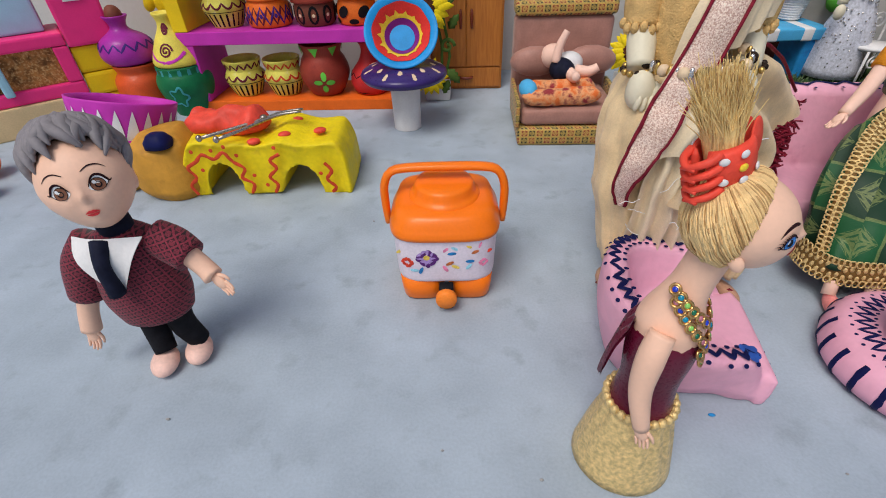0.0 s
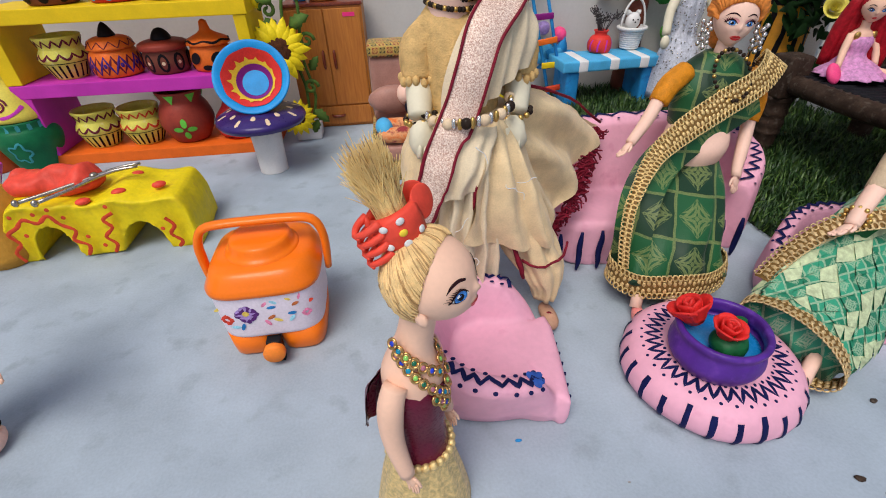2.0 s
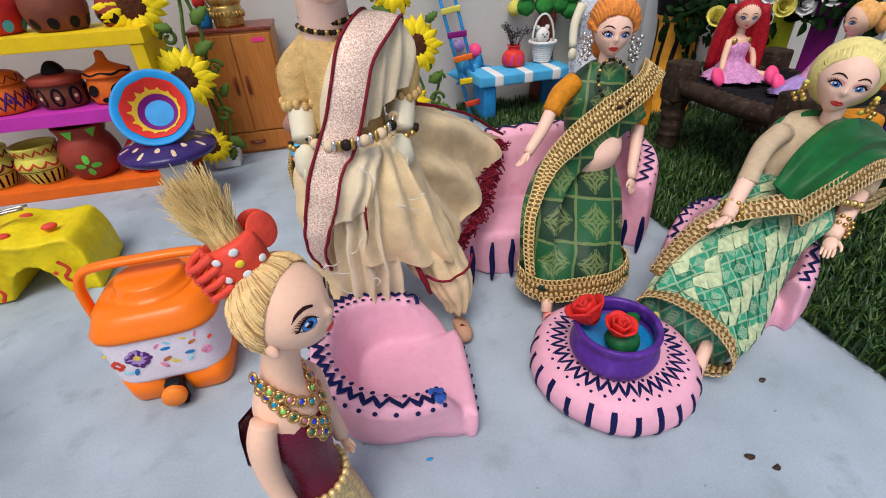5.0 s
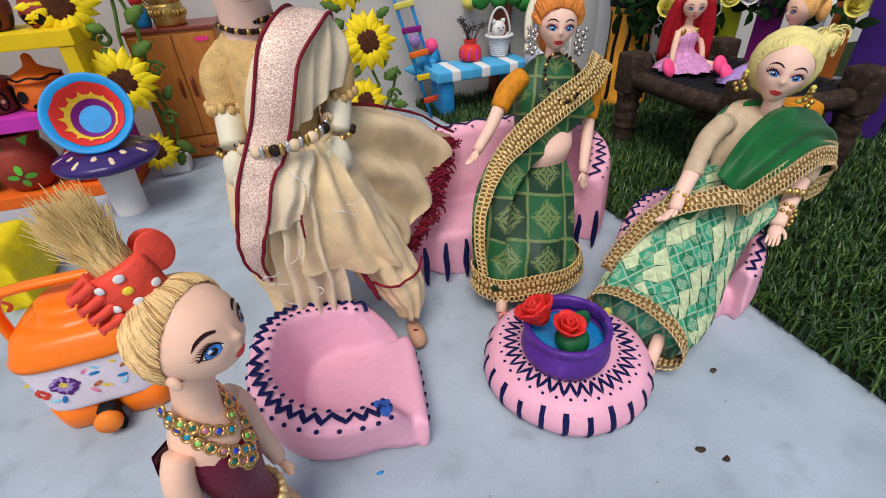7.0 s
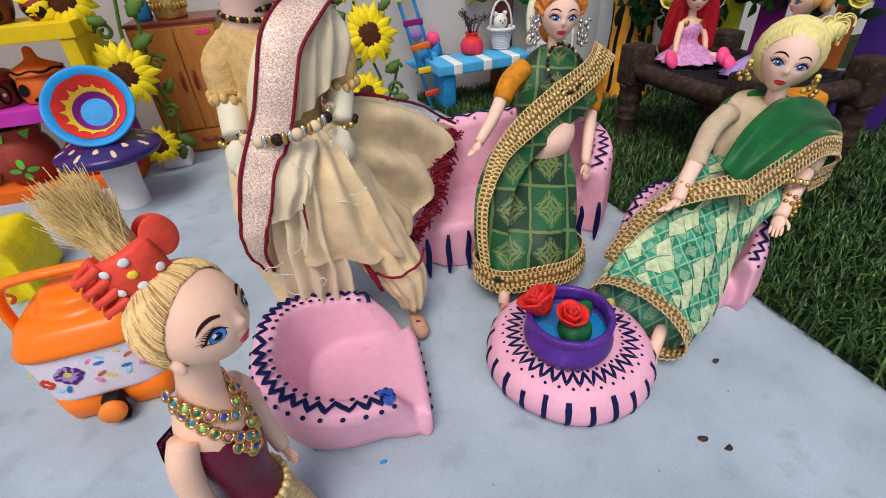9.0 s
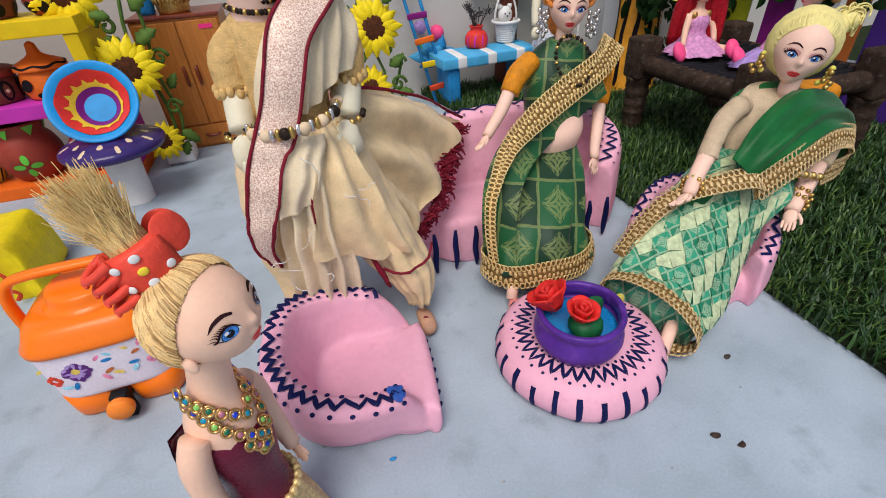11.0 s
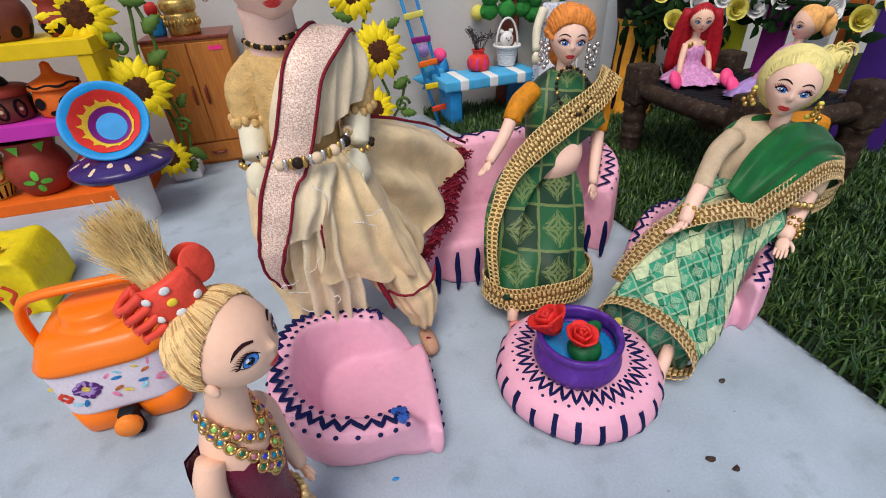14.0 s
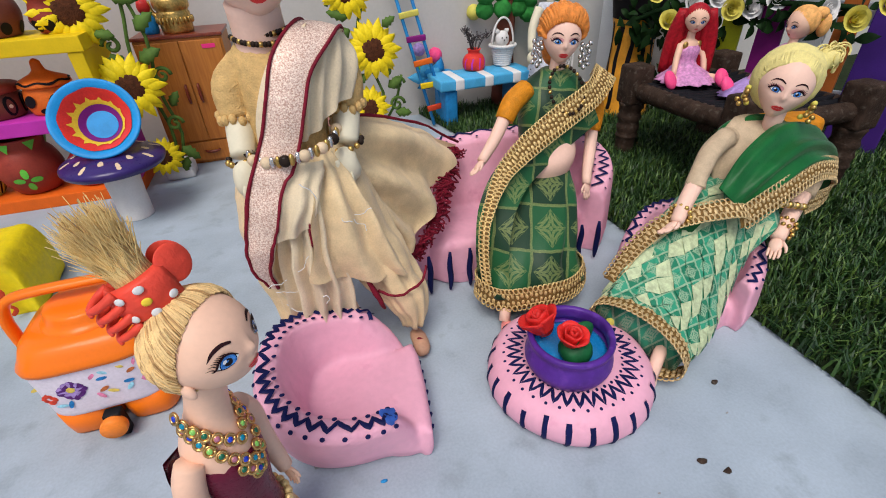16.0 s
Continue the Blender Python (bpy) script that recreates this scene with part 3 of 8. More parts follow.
# ---- clay seats ----
def seat_frame(a, b, th0, th1, hgt, wall_t, seat_z, bm, front):
    """A rounded clay seat that opens towards +x: a rim round the back and sides and a block seat."""
    n = 40
    def foot(th, inset=0.0):
        c, s = math.cos(th), math.sin(th)
        return Vector(((a - inset) * math.copysign(abs(c) ** 0.8, c), (b - inset) * math.copysign(abs(s) ** 0.8, s), 0))
    rows = []
    for i in range(n + 1):
        th = th0 + (th1 - th0) * i / n
        h = hgt(i / n)
        ring = []
        for ins, z in ((0.002, 0), (-0.002, 0.25 * h), (-0.001, 0.6 * h), (0.001, 0.9 * h), (0.005, h), (wall_t * 0.55, h * 1.01), (wall_t * 0.9, h * 0.96),
                       (wall_t * 1.15, 0.75 * h), (wall_t * 1.5, 0.45 * h), (wall_t * 1.7, 0)):
            p = foot(th, ins)
            ring.append((p.x, p.y, z))
        rows.append(ring)
    grid_faces(bm, rows, True, True, True)
    # block seat
    poly = [foot(th0 + (th1 - th0) * i / n, wall_t * 0.8) for i in range(n + 1)]
    e0, e1 = foot(th1, wall_t * 0.2), foot(th0, wall_t * 0.2)
    for p in front if isinstance(front, tuple) else ():
        poly.append(Vector((*p, 0)))
    for i in range(1, 0 if isinstance(front, tuple) else 8):
        t = i / 8
        q = e0.lerp(e1, t)
        q.x += front * math.sin(math.pi * t)
        poly.append(q)
    rows = []
    for ins, z in ((1.0, 0.0), (1.01, seat_z * 0.5), (0.995, seat_z * 0.9), (0.93, seat_z * 1.02), (0.5, seat_z * 0.98)):
        rows.append([(p.x * ins, p.y * ins, z) for p in poly])
    grid_faces(bm, rows, True, True, True)
    def rim(u, v):
        th = th0 + (th1 - th0) * u
        h = hgt(u)
        p = foot(th, wall_t * (0.45 + 0.42 * v))
        out = foot(th) / max(foot(th).length, 1e-6)
        lean = max(0.0, -v) * 0.9
        return Vector((p.x, p.y, h * 1.005 - (0.012 * max(0.0, -v - 0.4) + 0.004 * max(0.0, v - 0.5)))), (Vector((0, 0, 1)) + out * lean).normalized()
    def side(u, z):
        th = th0 + (th1 - th0) * u
        p = foot(th, -0.003)
        return Vector((p.x, p.y, z)), Vector((math.cos(th), math.sin(th), 0.1)).normalized()
    return rim, side, foot


def clay_seat(name, label, category, at, rz, a, b, th, hgt, seat_z, zz, group, front=0.0, wall_t=0.02, bars=(), voxel=0.0026, smudge=None, painted=(0.01, 0.99), tuck=0.0):
    ob = thing(name, label, category, at, rz, group)
    bm = B()
    rim, side, foot = seat_frame(a, b, radians(th[0]), radians(th[1]), hgt, wall_t, seat_z, bm, front)
    for v in bm.verts:
        low = tuck * max(0.0, 1 - v.co.z / 0.06) * min(1.0, max(0.0, (0.056 - v.co.x) / 0.03))
        v.co.y += low * max(0.0, -v.co.y / b)
        v.co.x += low * 0.6 * max(0.0, -v.co.x / a)
    lumps(bm, 0.0022, 28.0, at[0] * 50)
    remesh(part("body", bm, PINK, ob), voxel, 4)
    bm = B()
    n = zz
    ribbon(bm, rim, [(u, v * (0.8 + 0.25 * noise.noise((u * 40, at[0] * 9, v)))) for u, v in zigzag(painted[0], painted[1], -0.48, 0.52, n)], 0.0044, 0.0018)
    part("zigzag_paint", bm, NAVY, ob, "navy zigzag painted along the rim")
    bm = B()
    for i in range(n):
        u = painted[0] + (painted[1] - painted[0]) * (i + 0.5) / n
        dab(bm, rim, u, 0.85 if i % 2 else -0.78, 0.0017, 0.0016, sx=1.2)
    part("dot_paint", bm, NAVY, ob)
    for y in bars:
        bm = B()
        x0 = y[0]
        pts = [(x0 + 0.0005 * math.sin(j * 2.0), y[1] + 0.0006 * math.sin(j * 1.7 + y[1] * 90), 0.004 + (seat_z - 0.006) * j / 5) for j in range(6)]
        tube(bm, pts, [0.0014, 0.0030, 0.0034, 0.0034, 0.0030, 0.0016], 8)
        part("stripe_paint", bm, NAVY, ob)
    if smudge:
        bm = B()
        for k3 in range(7):
            dab(bm, rim, smudge + 0.012 * math.sin(k3 * 2.1), 0.5 * math.cos(k3 * 1.3), 0.0028, 0.0019, sx=1.5, turn=k3)
        part("blue_smudge", bm, NAVYB, ob, "smudge of brighter blue paint on the rim")
    return ob


EMPTY_SEAT = clay_seat("clay_armchair", "pink painted clay armchair, empty, navy zigzag rim, chipped base", "armchair", (0.294, 0.402, 0), -6, 0.067, 0.069, (40, 318),
          lambda u: 0.026 + 0.044 * min(1, u / 0.13) + 0.016 * math.sin(math.pi * min(1, max(0, u - 0.15) / 0.7)) - 0.012 * max(0, u - 0.6) / 0.4 - 0.026 * max(0, u - 0.945) / 0.055, 0.033, 50, "clay seats", ((0.056, -0.053), (0.0625, -0.0535), (0.064, -0.035), (0.0645, 0.0), (0.0635, 0.03), (0.060, 0.048)), 0.021, smudge=0.93, painted=(0.10, 0.955), tuck=0.019)
clay_seat("clay_armchair", "pink painted clay armchair with navy zigzag rim, occupied by a doll", "armchair", (0.682, 0.455, 0), 222, 0.085, 0.072, (55, 305),
          lambda u: 0.058 + 0.016 * math.sin(math.pi * u), 0.03, 44, "clay seats", 0.015, 0.018)
clay_seat("clay_sofa", "long pink painted clay sofa, navy zigzag back and striped front", "sofa", (0.512, 0.605, 0), -90, 0.072, 0.152, (48, 312),
          lambda u: 0.085 + 0.058 * math.sin(math.pi * u) ** 0.7, 0.058, 66, "clay seats", 0.012, 0.03, voxel=0.0034,
          bars=[(0.0665, -0.108 + 0.024 * i) for i in range(10)])

for j in range(7):
    bm = B()
    ell(bm, (0.0, 0.0, 0.0), (0.0022, 0.0012, 0.0045), m=pose(0, 0, 0, 0, 20, 0))
    p = part("dash_paint", bm, NAVY, EMPTY_SEAT)
    p.location = (0.0622 + 0.0015 * math.sin(math.pi * (j + 0.5) / 7), -0.043 + 0.0115 * j, 0.0225)

# chips at the foot of the empty armchair
ob = thing("chipped_patch", "dark chipped paint flakes at the foot of the armchair", "paint chip", (0.274, 0.361, 0))
bm = B()
for k3 in range(9):
    a0 = k3 * 0.7
    box(bm, (k3 * 0.004 - 0.018, 0.002 * math.sin(a0), 0), (k3 * 0.004 - 0.014, 0.002 * math.sin(a0) + 0.0025, 0.0025 + 0.001 * math.cos(a0)), 0.0006)
part("flakes", bm, GREYPL, ob)

# round table
ob = thing("round_clay_table", "round pink clay table, navy zigzag ring and side stripes", "table", (0.488, 0.375, 0), 15)
ob.scale = (0.9, 0.9, 1.0)
PROF = [(0.072, 0.0), (0.079, 0.006), (0.082, 0.014), (0.079, 0.026), (0.070, 0.0345), (0.055, 0.0375), (0.03, 0.038), (0.0, 0.038)]
bm = B()
lathe(bm, PROF, 56, wob=0.035, seed=2.0)
part("body", bm, PINK, ob)
tf = lathe_surface(PROF[:-1])


def table_top(u, r):
    a = 2 * math.pi * u
    k4 = 1 + 0.035 * noise.noise((math.cos(a) * 1.3 + 2.0, math.sin(a) * 1.3, 0.034 * 25 + 2.0))
    z = np.interp(r, [0.03, 0.055, 0.070, 0.079], [0.038, 0.0375, 0.0345, 0.026])
    return Vector((r * k4 * math.cos(a), r * k4 * math.sin(a), float(z))), Vector((math.cos(a) * 0.25, math.sin(a) * 0.25, 1)).normalized()


def table_side(u, z):
    a = 2 * math.pi * u
    k4 = 1 + 0.035 * noise.noise((math.cos(a) * 1.3 + 2.0, math.sin(a) * 1.3, z * 25 + 2.0))
    p, nn = tf(u, z)
    return Vector((p.x * k4, p.y * k4, p.z)), nn


bm = B()
ribbon(bm, table_top, zigzag(0, 1, 0.0490, 0.0635, 68), 0.0036, 0.0012)
part("zigzag_paint", bm, NAVY, ob, "navy zigzag ring on the top")
bm = B()
for i in range(68):
    dab(bm, table_top, i / 68, 0.0480 if i % 2 == 0 else 0.0660, 0.0016, 0.0014)
part("dot_paint", bm, NAVY, ob)
for i in range(24):
    bm = B()
    ribbon(bm, table_side, [(i / 24, 0.002), (i / 24 + 0.002, 0.014), (i / 24, 0.0300 + 0.002 * math.sin(i * 2.3))], 0.0062, 0.0013, sub=3)
    part("stripe_paint", bm, NAVY, ob)

# bowl with roses
ob = thing("clay_bowl", "violet clay bowl filled with blue painted water", "bowl", (0.479, 0.366, 0.0375))
ob.scale = (0.93, 0.93, 0.96)
bm = B()
lathe(bm, [(0.0, 0.0), (0.030, 0.0), (0.036, 0.004), (0.040, 0.013), (0.0385, 0.022), (0.0365, 0.028), (0.039, 0.0345), (0.0375, 0.0375), (0.0335, 0.036),
           (0.033, 0.028), (0.034, 0.02), (0.0, 0.018)], 40, wob=0.03, seed=5.0)
part("body", bm, PURPLE, ob)
bm = B()
lathe(bm, [(0.0, 0.016), (0.0335, 0.016), (0.0335, 0.0205), (0.03, 0.0212), (0.0, 0.0212)], 32, k=1)
part("water", bm, WATER, ob, "bright blue painted water")


def clay_rose(at, r, tilt, label, size):
    o = thing("clay_rose", label, "rose", at, 0, "roses in the bowl", tilt[0], tilt[1])
    bm = B()
    lathe(bm, [(0.0, -r * 0.9), (r * 0.45, -r * 0.85), (r * 0.5, -r * 0.2), (r * 0.2, 0.0), (0.0, 0.0)], 12)
    part("base", bm, ROSE, o)
    for ring, (n, rad, hh, open_) in enumerate(((5, 0.95, 1.0, 0.35), (4, 0.66, 1.15, 0.1), (3, 0.36, 1.25, -0.1))):
        for i in range(n):
            bm = B()
            a0 = 2 * math.pi * (i / n) + ring * 0.6
            rows = []
            for t in range(6):
                tt = t / 5
                row = []
                for s2 in range(9):
                    ss = s2 / 8 - 0.5
                    a = a0 + ss * (2 * math.pi / n) * 1.35
                    rr = r * rad * (0.55 + 0.45 * tt ** 0.7) * (1 + open_ * tt ** 3 * (1 - (2 * ss) ** 2 * 0.3))
                    row.append((rr * math.cos(a), rr * math.sin(a), r * (-0.75 + hh * 1.2 * tt * (1 - 0.25 * (2 * ss) ** 2))))
                rows.append(row)
            grid_faces(bm, rows, False)
            p = part("petal", bm, ROSE, o)
            md = p.modifiers.new("thick", 'SOLIDIFY')
            md.thickness = 0.0014
    return o


clay_rose((0.457, 0.380, 0.081), 0.0138, (-25, -22), "larger red clay rose leaning on the bowl's rim", 1)
clay_rose((0.472, 0.354, 0.082), 0.0105, (8, 4), "small red clay rose on a green stem ball", 1)
bm = B()
ell(bm, (0, 0, 0), (0.0145, 0.0135, 0.011))
lumps(bm, 0.002, 60)
solid("clay_leaf_ball", bm, DKGREEN, "dark green clay ball under the small rose", "clay ball", at=(0.476, 0.353, 0.067), smooth=True)
bm = B()
ell(bm, (0, 0, 0), (0.012, 0.006, 0.011))
lumps(bm, 0.002, 60)
solid("clay_leaf_ball", bm, DKGREEN, "dark green clay leaf behind the roses", "clay ball", at=(0.492, 0.371, 0.066), smooth=True)

# ---- drink cooler ----
ob = thing("drink_cooler", "orange toy drink cooler with floral white band, on the floor", "drink cooler", (0.096, 0.502, 0), 2)
ob.scale = (1.05, 1.05, 1.04)


def rounded(a, b, p, n=40):
    out = []
    for i in range(n):
        t = 2 * math.pi * i / n
        c, s = math.cos(t), math.sin(t)
        out.append((a * math.copysign(abs(c) ** p, c), b * math.copysign(abs(s) ** p, s)))
    return out


def stack(bm, levels, p=0.45, mi=0, n=40):
    rows = [[(x, y, z) for x, y in rounded(a, b, p, n)] for a, b, z in levels]
    grid_faces(bm, rows, True, True, True, mi)
    return bm


bm = B()
for sx in (-1, 1):
    rows = [[(x + sx * 0.0225, y, z) for x, y in rounded(a, b, 0.5, 28)] for a, b, z in ((0.018, 0.038, 0), (0.0205, 0.0405, 0.003), (0.0215, 0.042, 0.012), (0.0222, 0.043, 0.028))]
    grid_faces(bm, rows, True, True, True)
part("base", bm, ORANGE, ob)
bm = B()
stack(bm, ((0.0435, 0.0425, 0.026), (0.0452, 0.0442, 0.0275), (0.0458, 0.0448, 0.031), (0.0472, 0.0462, 0.072), (0.047, 0.046, 0.077)))
part("band", bm, WHITEPL, ob, "milky white band with printed flowers")
bm = B()
stack(bm, ((0.0475, 0.0465, 0.0745), (0.0495, 0.0485, 0.0755), (0.0498, 0.0488, 0.0795), (0.0475, 0.0465, 0.0835), (0.046, 0.045, 0.0865), (0.043, 0.042, 0.0935), (0.036, 0.036, 0.0965), (0.02, 0.02, 0.097)), 0.5)
lid = part("lid", bm, ORANGE, ob)
bm = B()
lathe(bm, [(0.033, 0.094), (0.0315, 0.0985), (0.0285, 0.1005), (0.0265, 0.107), (0.0235, 0.1095), (0.012, 0.1098), (0.0, 0.1098)], 36, k=2)
part("lid_knob", bm, ORANGE, lid)
bm = B()
tube(bm, [(-0.0535, 0.0, 0.066), (-0.0545, 0.001, 0.085), (-0.054, 0.002, 0.104), (-0.047, 0.003, 0.1175), (-0.03, 0.003, 0.121), (0, 0.003, 0.1215), (0.03, 0.003, 0.121),
          (0.047, 0.003, 0.1175), (0.054, 0.002, 0.104), (0.0545, 0.001, 0.085), (0.0535, 0, 0.066)], [0.0032] + [0.0038] * 9 + [0.0032], 10, flat=1.5)
part("handle", bm, ORANGE, ob)
bm = B()
box(bm, (-0.0065, -0.0525, 0.0), (0.0065, -0.043, 0.026), 0.0015)
tap = part("tap", bm, BLACK, ob, "black tap body")
bm = B()
lathe(bm, [(0.0, -0.004), (0.009, -0.004), (0.0098, -0.002), (0.0098, 0.002), (0.009, 0.004), (0.0, 0.004)], 24, k=1, m=pose(0, -0.0555, 0.016, 90, 0, 0))
part("tap_button", bm, ORANGE2, tap, "round orange tap button")


def band_surface(u, z):
    """Front of the band: u runs along x."""
    k4 = (abs(u) / 0.0465) ** (2 / 0.45)
    y = -0.0455 * max(1 - k4, 0.0) ** (0.45 / 2)
    return Vector((u, y - 0.0002, z)), Vector((0, -1, 0.03))


def flower(bm, f, u, v, r, mi, n=7, seed=0):
    for i in range(n):
        a = 2 * math.pi * i / n + seed
        dab(bm, f, u + r * 0.62 * math.cos(a), v + r * 0.62 * math.sin(a), r * 0.42, 0.0005, mi, 8, 1.0, 0.62, -a)


PRINT = [mat("print_" + n, c, 0.4, 0.3, 300.0, 0.0) for n, c in (("violet", (0.38, 0.25, 0.55)), ("plum", (0.10, 0.02, 0.16)), ("red", (0.7, 0.06, 0.03)),
         ("rose", (0.85, 0.25, 0.42)), ("blue", (0.02, 0.2, 0.5)), ("sky", (0.35, 0.7, 0.85)), ("amber", (0.85, 0.62, 0.12)), ("rust", (0.5, 0.14, 0.04)))]
for u, v, r, mi in ((-0.016, 0.056, 0.0105, 1), (-0.0165, 0.057, 0.0095, 0), (-0.034, 0.05, 0.006, 2), (0.034, 0.049, 0.0045, 3)):
    bm = B()
    flower(bm, band_surface, u, v, r, 0, 9, u * 50)
    part("printed_flower", bm, PRINT[mi], ob)
bm = B()
dab(bm, band_surface, -0.0165, 0.057, 0.003, 0.0009)
part("printed_centre", bm, PRINT[6], ob)
k3 = 0
for u, v, col, turn in ((0.001, 0.066, 3, 0.9), (0.006, 0.061, 4, 0.1), (0.008, 0.067, 5, -0.6), (0.004, 0.05, 7, 0.5), (0.009, 0.046, 6, -0.4), (0.0, 0.044, 3, -1.0), (0.02, 0.069, 6, -0.5),
                        (0.026, 0.062, 7, 0.4), (0.03, 0.069, 3, 1.2), (0.022, 0.052, 4, 0.1), (0.021, 0.046, 5, 0.9), (-0.022, 0.042, 4, 1.2), (-0.028, 0.042, 5, -0.2), (-0.04, 0.06, 6, 0.4), (0.038, 0.06, 2, 0.6)):
    bm = B()
    dab(bm, band_surface, u, v, 0.0042, 0.0006, 0, 8, 1.0, 0.42, turn)
    part("printed_leaf", bm, PRINT[col], ob)

# ---- clay stove, fire and tongs ----
ob = thing("clay_stove", "yellow clay stove with two arches and red wavy trim", "clay stove", (-0.155, 0.715, 0), 3)
bm = B()
prof = []
NX = 44
for i in range(NX + 1):
    x = -0.112 + 0.224 * i / NX
    arch = 0.0
    for c, w, hh in ((-0.062, 0.026, 0.05), (0.047, 0.028, 0.045)):
        d = abs(x - c) / w
        if d < 1:
            arch = max(arch, hh * (1 - d ** 2.6) ** 0.5)
    prof.append((x, arch))
top = [(x, 0.078 - 0.012 * math.cos(4 * math.pi * (x + 0.112) / 0.224) ** 2 * 0.3 - 0.03 * max(0, (abs(x) - 0.094) / 0.018) ** 2 + 0.004 * math.sin(x * 60)) for x, _ in prof]
rows = []
for yy, sh in ((-0.047, 0.93), (-0.052, 0.985), (-0.045, 1.0), (0.0, 1.02), (0.045, 1.0), (0.05, 0.97)):
    ring = [(x * sh, yy, max(0, z)) for x, z in prof] + [(x * sh, yy, z * sh) for x, z in reversed(top)]
    rows.append(ring)
vs = grid_faces(bm, rows, True)
for ring in (vs[0], vs[-1]):
    n2 = NX + 1
    for i in range(NX):
        bm.faces.new((ring[i], ring[i + 1], ring[2 * n2 - 2 - i], ring[2 * n2 - 1 - i]))
lumps(bm, 0.005, 16.0, 4.0)
remesh(part("body", bm, YELLOW, ob), 0.003, 14)


def stove_front(u, z):
    return Vector((u, -0.0555 + 0.25 * max(0, z - 0.06), z)), Vector((0, -1, 0.1))


for pts in ([(-0.098, 0.008), (-0.103, 0.022), (-0.092, 0.034), (-0.099, 0.048), (-0.085, 0.057), (-0.075, 0.066), (-0.06, 0.06), (-0.047, 0.068), (-0.036, 0.055), (-0.024, 0.045), (-0.031, 0.032), (-0.018, 0.022), (-0.024, 0.008)],
            [(0.008, 0.008), (0.014, 0.02), (0.006, 0.032), (0.018, 0.044), (0.012, 0.056), (0.026, 0.064)], [(0.082, 0.05), (0.09, 0.038), (0.082, 0.026), (0.092, 0.014), (0.086, 0.006)]):
    bm = B()
    ribbon(bm, stove_front, [(p[0], p[1]) for p in smooth_pts([(a, b, 0) for a, b in pts], 4)], 0.0055, 0.002, sub=2)
    part("wavy_trim", bm, REDPAINT, ob, "red wavy painted line")
for u, v in ((-0.08, 0.045), (-0.088, 0.07), (-0.062, 0.071), (-0.045, 0.075), (-0.03, 0.064), (-0.014, 0.035), (0.0, 0.02), (0.02, 0.072), (0.075, 0.035)):
    bm = B()
    dab(bm, stove_front, u, v, 0.0028, 0.002)
    part("dot_paint", bm, REDPAINT, ob)
for x, y, z in ((-0.008, -0.042, 0.077), (0.03, -0.03, 0.08), (0.075, -0.02, 0.08), (0.035, 0.02, 0.08)):
    bm = B()
    ell(bm, (x, y, z), (0.0085, 0.0065, 0.004), m=pose(0, 0, 0, 0, 0, 20))
    part("pot_rest", bm, CORAL, ob, "small red clay knob")
bm = B()
for c, r in (((-0.03, 0, 0.012), (0.03, 0.026, 0.016)), ((0.0, 0.004, 0.012), (0.03, 0.025, 0.017)), ((0.03, 0, 0.013), (0.026, 0.026, 0.018)), ((0.012, 0.003, 0.02), (0.02, 0.016, 0.013)), ((-0.04, 0.0, 0.018), (0.012, 0.012, 0.014))):
    ell(bm, c, r)
lumps(bm, 0.006, 40, 2)
remesh(solid("clay_fire", bm, CORAL, "lumpy coral red clay fire lying on the stove", "clay fire", at=(-0.203, 0.708, 0.078), smooth=True), 0.0025, 2)
ob = thing("kitchen_tongs", "steel toy tongs lying across the yellow stove", "tongs", (-0.165, 0.695, 0.0905), 0, "", 0, 0)
for dx2, dy2 in ((0.0, 0.0), (0.024, -0.004)):
    bm = B()
    tube(bm, [(-0.055 + dx2, -0.042 + dy2, 0.0), (-0.02 + dx2 * 0.7, -0.02, 0.003), (0.012 + dx2 * 0.2, 0.002, 0.006), (0.035, 0.022 - dx2 * 0.3, 0.008), (0.06, 0.03 - dx2 * 0.4, 0.009)], [0.0024, 0.0022, 0.0026, 0.0024, 0.0018], 8)
    part("arm", bm, STEEL, ob)
    bm = B()
    ell(bm, (-0.055 + dx2, -0.042 + dy2, 0.0), (0.004, 0.004, 0.0045))
    part("tip", bm, STEEL, ob)
bm = B()
ell(bm, (0.014, 0.004, 0.009), (0.005, 0.005, 0.003))
part("rivet", bm, STEEL, ob)

# clay stumps, drum bowl
for x, y, sx, sy, h, lab in ((-0.298, 0.70, 0.050, 0.056, 0.086, "mustard clay stump, rounded, with a navy cap"), (-0.395, 0.72, 0.06, 0.055, 0.056, "low mustard clay stump under the purple bowl")):
    ob = thing("clay_stump", lab, "clay stump", (x, y, 0), 0, "clay stumps")
    bm = B()
    stack(bm, ((sx * 0.85, sy * 0.85, 0), (sx, sy, h * 0.15), (sx * 0.98, sy * 0.96, h * 0.45), (sx * 0.8, sy * 0.8, h * 0.8), (sx * 0.5, sy * 0.5, h * 0.96), (sx * 0.2, sy * 0.2, h)), 0.8)
    lumps(bm, 0.006, 18, x * 40)
    remesh(part("body", bm, MUSTARD, ob), 0.003, 4)
    if h > 0.08:
        bm = B()
        stack(bm, ((0.017, 0.016, 0.0), (0.0165, 0.0155, 0.008), (0.011, 0.010, 0.016), (0.006, 0.005, 0.018)), 0.7)
        p = part("cap", bm, NAVY, ob, "navy blue clay cap")
        p.location = (0.012, -0.032, h * 0.86)
ob = thing("painted_bowl", "purple bowl with white flame spikes on a clay stump", "bowl", (-0.375, 0.730, 0.060), 0, "", -18, 8)
ob.scale = (0.84, 0.84, 0.92)
